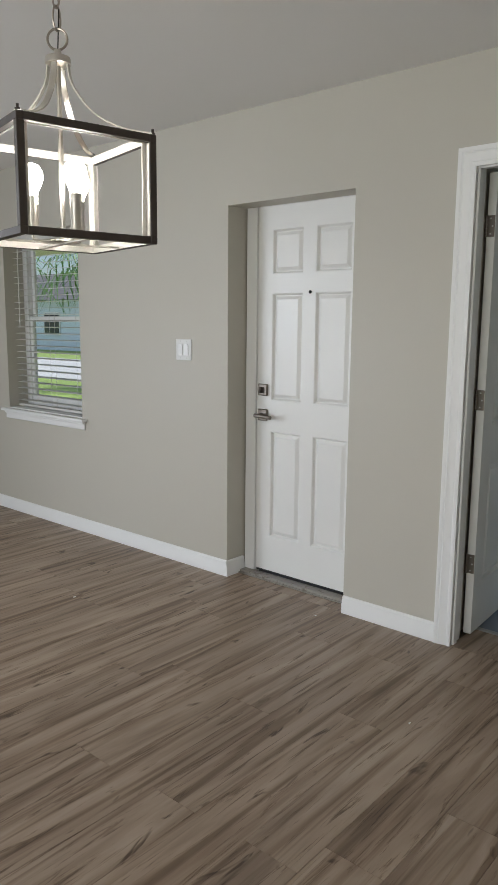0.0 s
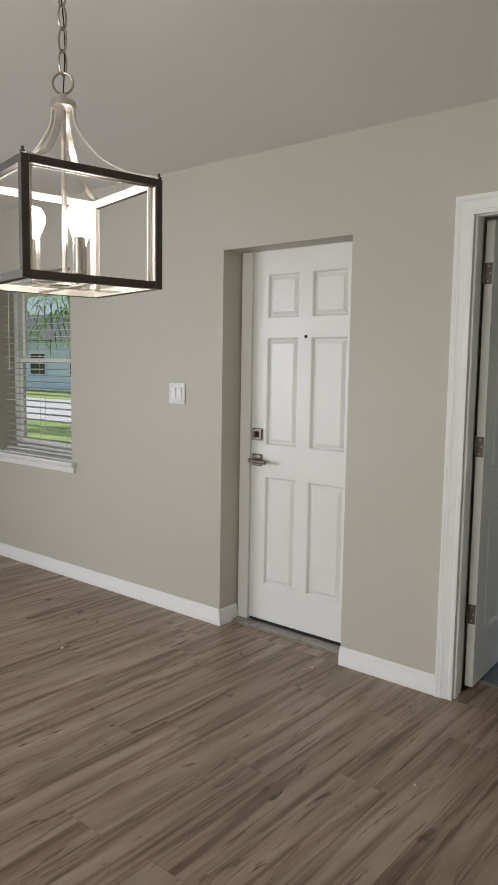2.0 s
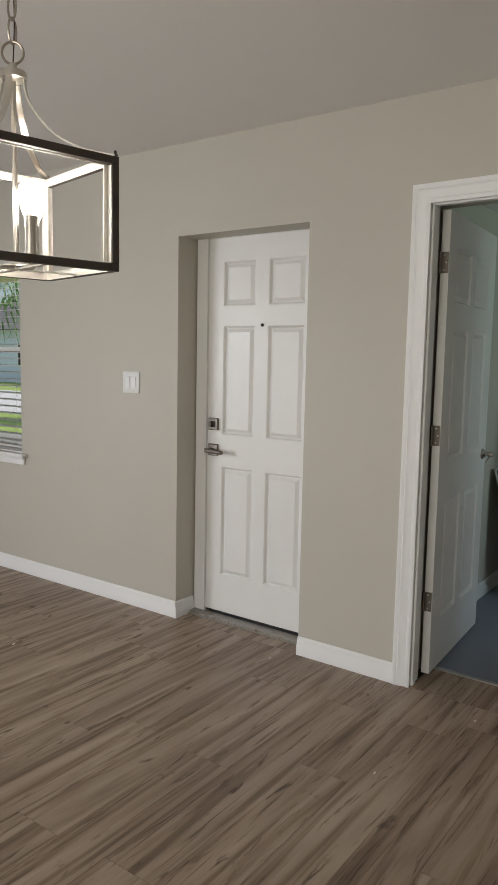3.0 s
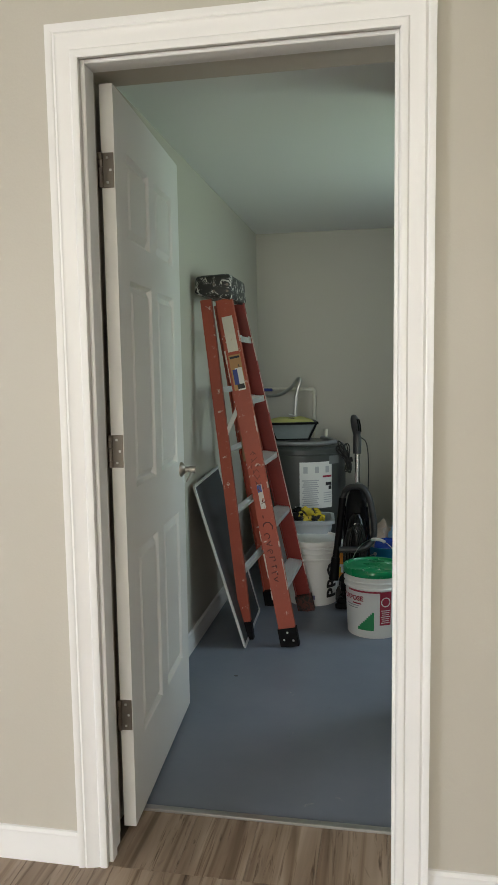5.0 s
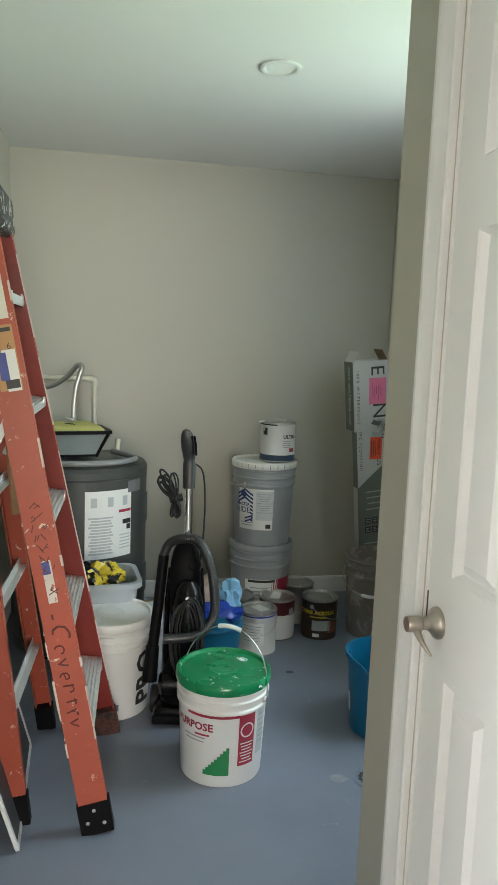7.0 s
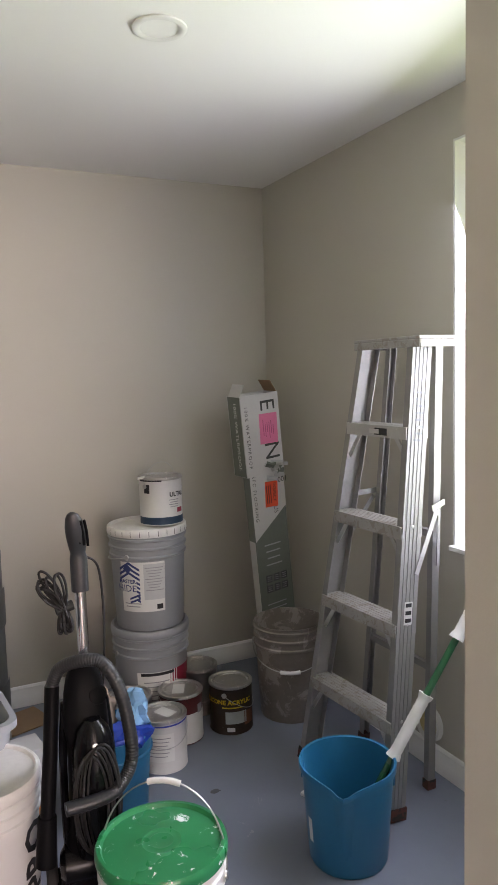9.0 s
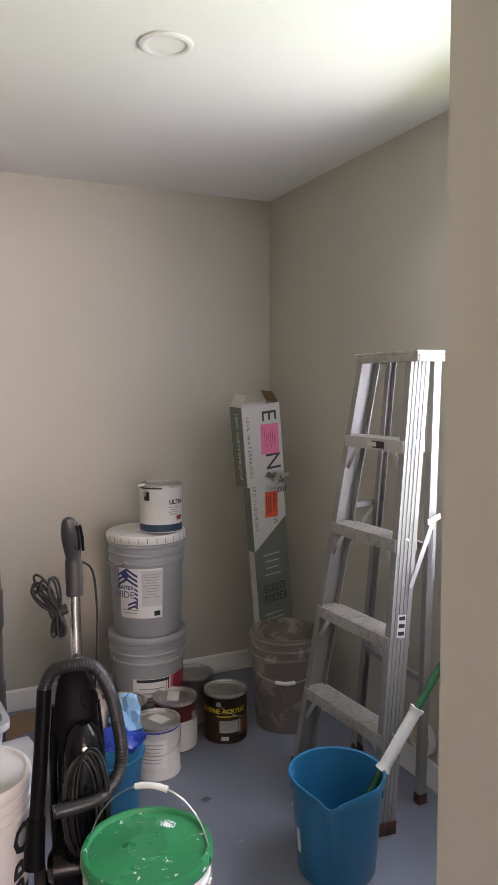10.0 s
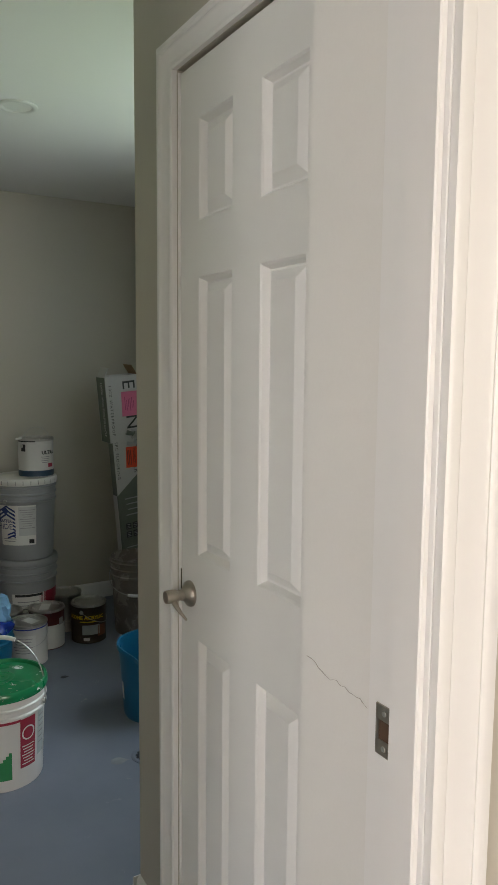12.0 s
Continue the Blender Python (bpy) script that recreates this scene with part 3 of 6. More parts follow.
def hinge(parent, m):
    h = part("hinge", box(bmesh.new(), 0.0, 0.031, -0.0022, 0.0, -0.044, 0.044, 0.0009), dark_nickel, parent, "satin nickel butt hinge", m)
    bm = bmesh.new()
    for k in range(5):
        lathe(bm, [(0.0, 0.0), (0.0072, 0.0006), (0.0072, 0.0166), (0.0, 0.0172)], 14, (-0.004, -0.003, -0.0435 + 0.0174 * k))
    part("knuckle", bm, dark_nickel, h)
    for z, x in ((-0.031, 0.014), (0.0, 0.022), (0.031, 0.014)):
        part("screw", box(bmesh.new(), x - 0.0032, x + 0.0032, -0.003, -0.0022, z - 0.0032, z + 0.0032, 0.001), screw_steel, h)
    return h


# the open door between the living room and the utility room
leaf = thing("door_1", pose(DOOR_L - 0.008, 3.130, 0.0, 0, 0, 93.6), "white six-panel hollow door standing wide open", "door", kind="structure")
W1, T1 = 0.765, 0.035
part("slab", slab(W1, 2.018, T1, (0.112, 0.345, 0.420, 0.653), (0.225, 0.775, 0.955, 1.535, 1.645, 1.875)), door_paint, leaf, at=pose(0, -T1, 0.012))
lever_set(leaf, pose(W1 - 0.062, -T1, 0.935), flip=-1)
lever_set(leaf, pose(W1 - 0.062, 0.0, 0.935, 0, 0, 180), flip=1)
for z in (0.342, 1.083, 1.815):
    hinge(leaf, pose(-0.0004, -0.002, z, 0, 0, -90))

# the closet door, shut
leaf = thing("door_2", pose(CX + 0.006, CD1 - 0.003, 0.0, 0, 0, -90), "white six-panel closet door, shut", "door", kind="structure")
W2 = CD1 - CD0 - 0.006
part("slab", slab(W2, CDT - 0.012, T1, (0.078, 0.209, 0.305, 0.437), (0.20, 0.790, 0.966, 1.514, 1.619, 1.808)), door_paint, leaf, at=pose(0, 0, 0.01))
lever_set(leaf, pose(0.043, 0.0, 0.888), flip=1)
part("latch", box(bmesh.new(), -0.0025, 0.0012, -0.002, 0.02, 0.86, 0.93), dark_bronze, leaf, "dark latch faceplate on the door edge")
structure("trim_closet_jamb", box(box(bmesh.new(), CX + 0.0005, CX + 0.099, CD1 - 0.0027, CD1 + 0.0, 0, CDT), CX + 0.045, CX + 0.099, CD0, CD1 - 0.002, CDT - 0.002, CDT + 0.004), trim_paint, "white jamb of the closet door", "trim")

# the front door in its deep recess
FY = 3.135
front = thing("door_3", pose(-2.448, FY, 0.0), "white six-panel steel front door, shut, in a deep recess", "door", kind="structure")
part("slab", slab(0.722, 1.978, 0.045, (0.099, 0.299, 0.381, 0.593), (0.203, 0.793, 0.965, 1.531, 1.633, 1.858)), door_paint, front, at=pose(0, 0, 0.032))
bm = bmesh.new()
box(bm, -0.073, -0.003, -0.012, 0.075, 0.0, 2.03, 0.002)
box(bm, 0.725, 0.80, -0.012, 0.075, 0.0, 2.03, 0.002)
box(bm, -0.003, 0.725, -0.012, 0.075, 2.0095, 2.03, 0.002)
part("door_frame", bm, trim_paint, front)
bm = bmesh.new()
box(bm, -0.073, 0.71, -0.062, -0.002, 0.0, 0.018, 0.004)
box(bm, -0.073, 0.71, -0.075, -0.062, 0.0, 0.007, 0.002)
part("threshold", bm, splattered("scuffed_threshold", (0.34, 0.32, 0.29), (0.20, 0.17, 0.145), 0.5, 0.6, cover=0.56, scale=22), front, "scuffed aluminium threshold")
part("sweep", box(bmesh.new(), 0.004, 0.70, 0.001, 0.008, 0.019, 0.030, 0.001), rubber, front, "black rubber door sweep")
dead = part("deadbolt", box(bmesh.new(), -0.032, 0.032, -0.014, 0.0, -0.032, 0.032, 0.003), dark_nickel, front, "square satin nickel deadbolt", pose(0.046, -0.001, 1.05))
part("thumb_turn", box(box(bmesh.new(), -0.016, 0.016, -0.018, -0.014, -0.016, 0.016, 0.002), -0.005, 0.005, -0.034, -0.018, -0.016, 0.016, 0.002), dark_bronze, dead)
rose = part("door_handle", box(bmesh.new(), -0.032, 0.032, -0.012, 0.0, -0.032, 0.032, 0.003), dark_nickel, front, "square-rose satin nickel lever", pose(0.046, -0.001, 0.912))
bm = bmesh.new()
tube(bm, [(0, -0.012, 0), (0, -0.052, 0)], 0.011, 14)
tube(bm, [(-0.016, -0.056, 0), (0.095, -0.056, -0.004)], 0.011, 14)
part("lever", bm, dark_nickel, rose)
part("peephole", placed(lathe(bmesh.new(), [(0.0, 0.004), (0.005, 0.004), (0.0085, 0.003), (0.0085, 0.0)], 18), Matrix.Rotation(radians(90), 4, "X")), black_gloss, front, "black peephole", pose(0.347, -0.001, 1.566))

# ---- living-room window with blinds ----
win = thing("window_1", pose(0, 0, 0), "white sash window with half-open blinds in a deep reveal", "window", kind="structure")
wx0, wx1, wz0, wz1 = WIN
GY = 3.135
bm = bmesh.new()
for x0, x1, z0, z1 in ((wx0, wx0 + 0.05, wz0, wz1), (wx1 - 0.05, wx1, wz0, wz1), (wx0 + 0.05, wx1 - 0.05, wz0, wz0 + 0.05), (wx0 + 0.05, wx1 - 0.05, wz1 - 0.05, wz1)):
    box(bm, x0, x1, GY, 3.2, z0, z1, 0.003)
part("window_frame", bm, trim_paint, win)
mid = 1.425
for z0, z1, y in ((wz0 + 0.05, mid + 0.02, GY + 0.012), (mid - 0.018, wz1 - 0.05, GY + 0.038)):
    bm = bmesh.new()
    for a0, a1, b0, b1 in ((wx0 + 0.05, wx0 + 0.085, z0, z1), (wx1 - 0.085, wx1 - 0.05, z0, z1), (wx0 + 0.085, wx1 - 0.085, z0, z0 + 0.036), (wx0 + 0.085, wx1 - 0.085, z1 - 0.036, z1)):
        box(bm, a0, a1, y, y + 0.024, b0, b1, 0.003)
    s = part("sash", bm, trim_paint, win)
    p = part("pane", box(bmesh.new(), wx0 + 0.08, wx1 - 0.08, y + 0.010, y + 0.014, z0 + 0.03, z1 - 0.03), glass, s)
    p.visible_shadow = False
bm = bmesh.new()
box(bm, wx0 - 0.05, wx1 + 0.055, YW - 0.045, YW, 0.755, 0.775, 0.005, 2)
box(bm, wx0 + 0.0005, wx1 - 0.0005, YW, GY, 0.7745, 0.782, 0.002)
part("window_sill", bm, trim_paint, win)
part("apron", box(box(bmesh.new(), wx0 - 0.03, wx1 + 0.035, YW - 0.014, YW - 0.0005, 0.700, 0.7548, 0.004), wx0 - 0.03, wx1 + 0.035, YW - 0.026, YW - 0.014, 0.738, 0.7548, 0.004), trim_paint, win)

blind = thing("window_blind", pose(0, 0, 0), "grey-white faux-wood slat blind, lowered with open slats", "blind")
blind_mat = varied("blind_slat", (0.60, 0.59, 0.56), 0.5, amount=0.05)
part("head_rail", box(bmesh.new(), wx0 + 0.012, wx1 - 0.012, 3.045, 3.095, wz1 - 0.055, wz1 - 0.002, 0.004), blind_mat, blind)
part("bottom_rail", box(bmesh.new(), wx0 + 0.015, wx1 - 0.015, 3.048, 3.092, 0.790, 0.806, 0.004), blind_mat, blind)
bm = bmesh.new()
box(bm, wx0 + 0.015, wx1 - 0.015, -0.022, 0.022, -0.0013, 0.0013)
slat_mesh = finish(bm, "slat", blind_mat)
zz = 0.835
while zz < wz1 - 0.07:
    shared("slat", slat_mesh, blind, pose(0, 3.07, zz, 6, 0, 0))
    zz += 0.0445
bm = bmesh.new()
for x in (wx0 + 0.14, (wx0 + wx1) / 2, wx1 - 0.14):
    for y in (3.049, 3.091):
        tube(bm, [(x, y, 0.80), (x, y, wz1 - 0.05)], 0.0011, 5)
part("ladder_cord", bm, blind_mat, blind)
part("wand", tube(bmesh.new(), [(wx0 + 0.10, 3.035, wz1 - 0.07), (wx0 + 0.105, 3.03, 1.36)], 0.0045, 8), blind_mat, blind, "clear tilt wand")

# windows that light the rooms; window_2 and window_3 are unseen, added for light
def plain_window(name, axis, at, a0, a1, z0, z1, label):
    """Frame, mullion and panes in an opening of a wall across axis."""
    def p(a, b, c, d, e, f):
        return (a, b, c, d, e, f) if axis == "y" else (c, d, a, b, e, f)
    w = thing(name, pose(0, 0, 0), label, "window", kind="structure")
    bm = bmesh.new()
    m2 = (a0 + a1) / 2
    for b0, b1, c0, c1 in ((a0, a0 + 0.05, z0, z1), (a1 - 0.05, a1, z0, z1), (a0 + 0.05, a1 - 0.05, z0, z0 + 0.05), (a0 + 0.05, a1 - 0.05, z1 - 0.05, z1), (m2 - 0.02, m2 + 0.02, z0 + 0.05, z1 - 0.05)):
        box(bm, *p(b0, b1, at, at + 0.04, c0, c1))
    part("window_frame", bm, trim_paint, w)
    g = part("pane", box(bmesh.new(), *p(a0 + 0.05, a1 - 0.05, at + 0.018, at + 0.022, z0 + 0.05, z1 - 0.05)), glass, w)
    g.visible_shadow = False
    return w


plain_window("window_2", "y", Y0 - 0.19, -1.90, 0.80, 0.25, 2.2, "wide white-framed window added out of view to light the rooms")
plain_window("window_3", "x", X0 - 0.19, -1.60, 0.00, 0.78, 2.05, "white-framed side window out of view, placed for its light")
uw = plain_window("window_4", "x", UR + 0.155, UWIN[0], UWIN[1], UWIN[2], UWIN[3], "white-framed utility window in a deep white reveal")
bm = bmesh.new()
box(bm, UR - 0.022, UR + 0.155, UWIN[0] + 0.001, UWIN[1] - 0.001, UWIN[2] - 0.0005, UWIN[2] + 0.016, 0.003)
box(bm, UR + 0.001, UR + 0.155, UWIN[1] - 0.008, UWIN[1] - 0.0003, UWIN[2] + 0.016, UWIN[3])
box(bm, UR + 0.001, UR + 0.155, UWIN[0] + 0.0003, UWIN[0] + 0.008, UWIN[2] + 0.016, UWIN[3])
box(bm, UR + 0.001, UR + 0.155, UWIN[0] + 0.008, UWIN[1] - 0.008, UWIN[3] - 0.008, UWIN[3] - 0.0003)
part("window_sill", bm, trim_paint, uw, "white painted sill and reveal")

# ---- outside ----
structure("ground", box(bmesh.new(), -400, 400, -400, 400, -0.45, -0.25), grass_mat, "sunlit lawn round the house", "ground")
structure("road", box(bmesh.new(), -400, 400, 12.5, 20.0, -0.26, -0.235), road_mat, "pale concrete street beyond the lawn", "road")
structure("pavement", box(bmesh.new(), -12.5, -3.2, YU + 0.02, 4.9, -0.3, -0.02), road_mat, "pale concrete porch slab", "pavement")
porch = bmesh.new()
box(porch, -12.0, -1.55, YU + 0.02, 5.1, 2.18, 2.36)
structure("porch_roof", porch, stucco, "cream porch soffit over the entrance", "roof")
roofm = bmesh.new()
box(roofm, X0 - 0.6, X1 + 0.6, Y0 - 0.6, YU + 0.1, HC + 0.11, HC + 0.25)
box(roofm, UL - 0.4, UR + 0.5, YU + 0.1, UB + 0.6, HC + 0.11, HC + 0.25)
structure("roof", roofm, roof_mat, "flat grey roof deck over the rooms", "roof")

house = thing("neighbour_house", pose(-40.8, 30.0, -0.25), "pale blue single-storey house across the street", "house")
part("wall", box(bmesh.new(), -9, 9, -4, 4, 0, 3.0), house_mat, house)
bm = bmesh.new()
vs = [bm.verts.new(p) for p in ((-9.6, -4.6, 3.0), (9.6, -4.6, 3.0), (9.6, 4.6, 3.0), (-9.6, 4.6, 3.0), (-9.6, 0, 5.0), (9.6, 0, 5.0))]
for idx in ((0, 1, 5, 4), (2, 3, 4, 5), (0, 4, 3), (1, 2, 5), (0, 3, 2, 1)):
    bm.faces.new([vs[i] for i in idx])
part("roof", bm, roof_mat, house)
for x in (-6.5, -2.5, 2.5, 6.5):
    w = part("window", box(bmesh.new(), x - 0.85, x + 0.85, -4.06, -4.002, 0.9, 2.3, 0.01), trim_paint, house)
    part("pane", box(bmesh.new(), x - 0.75, x + 0.75, -4.08, -4.062, 1.0, 2.2), pane_dark, w)
part("door", box(bmesh.new(), -0.5, 0.5, -4.06, -4.002, 0.0, 2.1, 0.01), trim_paint, house)


def palm(x, y, h, n, seed):
    rnd = random.Random(seed)
    t = thing("palm_tree", pose(x, y, -0.25), "palm with arching light green fronds on the lawn", "tree", "palms outside")
    part("trunk", tube(bmesh.new(), [(0, 0, 0), (0.05, 0, h * 0.35), (0.02, 0.03, h * 0.7), (0, 0, h)], 0.1, 10, ring=lambda i: 0.14 - 0.02 * i), bark_mat, t)
    bm = bmesh.new()
    for k in range(n):
        a, up, ln = 2 * math.pi * k / n + rnd.uniform(-0.2, 0.2), rnd.uniform(0.2, 1.1), rnd.uniform(1.2, 1.8)
        d = Vector((math.cos(a), math.sin(a), 0))
        spine = [Vector((0, 0, h)) + d * (ln * s * math.cos(up * (1 - s * 0.6))) + Vector((0, 0, ln * (math.sin(up) * s - 0.75 * s * s))) for s in [i / 12 for i in range(13)]]
        side = Vector((-d.y, d.x, 0))
        for i in range(1, 12):
            p, q = spine[i], spine[i + 1] - spine[i]
            for sg in (-1, 1):
                tip = p + q * 1.6 + side * sg * 0.42 * math.sin(math.pi * (i + 1) / 14) + Vector((0, 0, -0.16 - rnd.uniform(0, 0.12)))
                f = [bm.verts.new(p - q * 0.18), bm.verts.new(p + q * 0.18), bm.verts.new(tip)]
                bm.faces.new(f)
    part("crown", bm, leaf_mat, t)


palm(-11.4, 9.2, 2.7, 26, 3)
palm(-16.9, 9.8, 2.9, 26, 4)
palm(-15.2, 12.4, 3.9, 26, 7)


def bush(x, y, r, seed):
    rnd = random.Random(seed)
    t = thing("shrub", pose(x, y, -0.25), "leafy green shrub beside the house", "shrub", "shrubs outside")
    bm = bmesh.new()
    for k in range(5):
        a = 2 * math.pi * k / 5
        tube(bm, [(0, 0, 0), (0.2 * r * math.cos(a), 0.2 * r * math.sin(a), 0.5 * r), (0.55 * r * math.cos(a), 0.55 * r * math.sin(a), 1.1 * r)], 0.03, 6, ring=lambda i: 0.04 - 0.012 * i)
    part("stem", bm, bark_mat, t)
    bm = bmesh.new()
    for k in range(1100):
        u = Vector((rnd.gauss(0, 1), rnd.gauss(0, 1), rnd.gauss(0, 1))).normalized() * r * rnd.uniform(0.55, 1.0) * (0.85 + 0.25 * noise.noise(Vector((k * 0.1, seed, 0))))
        c = u + Vector((0, 0, r * 1.05))
        if c.z < 0.05:
            continue
        s = Vector((rnd.uniform(-1, 1), rnd.uniform(-1, 1), rnd.uniform(-1, 1))).normalized() * 0.09
        w = s.orthogonal().normalized() * 0.035
        bm.faces.new([bm.verts.new(c - s), bm.verts.new(c + w), bm.verts.new(c + s), bm.verts.new(c - w)])
    part("crown", bm, leaf_mat, t)


bush(3.6, 5.6, 1.1, 11)
bush(4.4, 3.6, 1.3, 12)
bush(-9.5, 12.5, 1.2, 13)


# ---- living room: lantern, switch ----
def chain_link(bm, c, turn, w=0.0115, h=0.0275, r=0.0025):
    pts = []
    for k in range(16):
        a = 2 * math.pi * k / 16
        x, z = w * math.cos(a), h * math.sin(a)
        pts.append((c[0] + x * math.cos(turn), c[1] + x * math.sin(turn), c[2] + z))
    tube(bm, pts, r, 6, closed=True)


LX, LY, LROT, LS = -1.400, 1.170, 78.0, 0.165
LZ0, LZ1 = 1.586, 1.832
lan = thing("pendant_lantern", pose(LX, LY, 0, 0, 0, LROT), "open square lantern pendant, dark bronze outside and brushed nickel within, lit", "pendant lamp")
bw = 0.017
bm = bmesh.new()
for z0, z1 in ((LZ0, LZ0 + bw), (LZ1 - bw, LZ1)):
    for sx in (-1, 1):
        box(bm, sx * LS - (bw if sx > 0 else 0), sx * LS + (0 if sx > 0 else bw), -LS, LS, z0, z1, 0.001)
        box(bm, -LS + bw, LS - bw, sx * LS - (bw if sx > 0 else 0), sx * LS + (0 if sx > 0 else bw), z0, z1, 0.001)
for sx in (-1, 1):
    for sy in (-1, 1):
        box(bm, sx * LS - (bw if sx > 0 else 0), sx * LS + (0 if sx > 0 else bw), sy * LS - (bw if sy > 0 else 0), sy * LS + (0 if sy > 0 else bw), LZ0 + bw, LZ1 - bw, 0.001)
part("frame", bm, dark_bronze, lan)
def lining(*sides):
    part("lining", box(bmesh.new(), *sides), lantern_inside, lan)


i0, i1, th = LS - bw, LS - bw - 0.0025, 0.0015
for z0, z1 in ((LZ0 + 0.0005, LZ0 + bw + 0.002), (LZ1 - bw - 0.002, LZ1 - 0.0005)):
    for sx in (-1, 1):
        lining(min(sx * i0, sx * i1), max(sx * i0, sx * i1), -i0, i0, z0, z1)
        lining(-i1, i1, min(sx * i0, sx * i1), max(sx * i0, sx * i1), z0, z1)
for sx in (-1, 1):
    for sy in (-1, 1):
        lining(min(sx * (i0 - 0.012), sx * i1), max(sx * (i0 - 0.012), sx * i1), min(sy * i0, sy * i1), max(sy * i0, sy * i1), LZ0 + bw + 0.002, LZ1 - bw - 0.002)
        lining(min(sx * i0, sx * i1), max(sx * i0, sx * i1), min(sy * (i0 - 0.012), sy * i1), max(sy * (i0 - 0.012), sy * i1), LZ0 + bw + 0.002, LZ1 - bw - 0.002)
for sx in (-1, 1):
    for sy in (-1, 1):
        lining(min(sx * i0, sx * i1), max(sx * i0, sx * i1), min(sy * (i0 + 0.0005), sy * (LS - 0.002)), max(sy * (i0 + 0.0005), sy * (LS - 0.002)), LZ0 + bw + 0.002, LZ1 - bw - 0.002)
        lining(min(sx * (i0 + 0.0005), sx * (LS - 0.002)), max(sx * (i0 + 0.0005), sx * (LS - 0.002)), min(sy * i0, sy * i1), max(sy * i0, sy * i1), LZ0 + bw + 0.002, LZ1 - bw - 0.002)
bm = bmesh.new()
for sx in (-1, 1):
    box(bm, min(sx * 0.004, sx * i1), max(sx * 0.004, sx * i1), -0.006, 0.006, LZ0 + 0.001, LZ0 + 0.005)
    box(bm, -0.006, 0.006, min(sx * 0.007, sx * i1), max(sx * 0.007, sx * i1), LZ0 + 0.001, LZ0 + 0.005)
part("cross_bar", bm, lantern_inside, lan)
HUB = 1.998
for k in range(4):
    a = radians(45 + 90 * k)
    d = Vector((math.cos(a), math.sin(a), 0))
    pts = smooth_path([d * 0.024 + Vector((0, 0, HUB)), d * 0.034 + Vector((0, 0, HUB - 0.050)), d * 0.082 + Vector((0, 0, HUB - 0.112)), d * 0.150 + Vector((0, 0, HUB - 0.148)), d * (LS * 1.36) + Vector((0, 0, LZ1 + 0.002))], 6)
    part("arm", strap(bmesh.new(), pts, Vector((-d.y, d.x, 0)), 0.014, 0.0034), nickel_lamp, lan)
    part("finial", lathe(bmesh.new(), [(0.0, 0.012), (0.003, 0.011), (0.0032, 0.004), (0.006, 0.003), (0.006, 0.0), (0.0, 0.0)], 12, tuple(d * (LS * 1.36) + Vector((0, 0, LZ1 + 0.002)))), dark_bronze, lan)
part("hub", lathe(bmesh.new(), [(0.0, 0.028), (0.008, 0.027), (0.009, 0.013), (0.028, 0.011), (0.030, 0.006), (0.030, -0.004), (0.022, -0.008), (0.0, -0.010)], 28, (0, 0, HUB)), nickel_lamp, lan)
ringpts = [(0.0, 0.023 * math.cos(2 * math.pi * k / 28), HUB + 0.050 + 0.023 * math.sin(2 * math.pi * k / 28)) for k in range(28)]
part("ring", placed(tube(bmesh.new(), ringpts, 0.0029, 8, closed=True), Matrix.Rotation(radians(52), 4, "Z")), nickel, lan, "round nickel hanging loop")
part("stem", tube(bmesh.new(), [(0, 0, LZ0 + 0.004), (0, 0, HUB)], 0.006, 12), nickel_lamp, lan)
part("plate", lathe(bmesh.new(), [(0.0, 0.012), (0.02, 0.011), (0.034, 0.007), (0.036, 0.004), (0.0, 0.003)], 24, (0, 0, LZ0 + 0.003)), nickel_lamp, lan)
zc, k = HUB + 0.095, 0
chain_mesh = bmesh.new()
chain_link(chain_mesh, (0, 0, 0), 0.0)
chain_mesh = finish(chain_mesh, "chain_link", nickel)
while zc < HC - 0.05:
    shared("chain_link", chain_mesh, lan, pose(0, 0, zc, 0, 0, 20 + 90 * (k % 2)))
    zc, k = zc + 0.049, k + 1
part("canopy", lathe(bmesh.new(), [(0.0, -0.032), (0.012, -0.03), (0.045, -0.02), (0.06, -0.004), (0.06, 0.0)], 32, (0, 0, HC)), nickel_lamp, lan)
part("wire", tube(bmesh.new(), smooth_path([(0, 0, HUB + 0.02), (0.006, 0.002, HUB + 0.15), (-0.005, 0.003, HUB + 0.3), (0, 0, HC - 0.03)], 5), 0.0014, 6), rubber, lan)
for k in range(3):
    a = radians(120 * k + 33)
    d = Vector((math.cos(a), math.sin(a), 0))
    c = d * 0.070
    bm = bmesh.new()
    tube(bm, smooth_path([(0.01 * d.x, 0.01 * d.y, LZ0 + 0.010), (c.x * 0.6, c.y * 0.6, LZ0 + 0.006), (c.x, c.y, LZ0 + 0.014), (c.x, c.y, LZ0 + 0.024)], 5), 0.0036, 8)
    lathe(bm, [(0.0, 0.022), (0.008, 0.022), (0.017, 0.030), (0.017, 0.034), (0.0, 0.034)], 18, (c.x, c.y, LZ0))
    s = part("socket_arm", bm, nickel_lamp, lan)
    part("sleeve", lathe(bmesh.new(), [(0.0, 0.034), (0.0145, 0.034), (0.0145, 0.110), (0.012, 0.112), (0.0, 0.112)], 18, (c.x, c.y, LZ0)), nickel_lamp, s, "nickel candle sleeve")
    part("bulb", lathe(bmesh.new(), [(0.0, 0.112), (0.013, 0.112), (0.014, 0.120), (0.022, 0.136), (0.0275, 0.152), (0.026, 0.168), (0.0175, 0.181), (0.0, 0.187)], 20, (c.x, c.y, LZ0)), bulb_glow, s, "lit frosted white bulb")

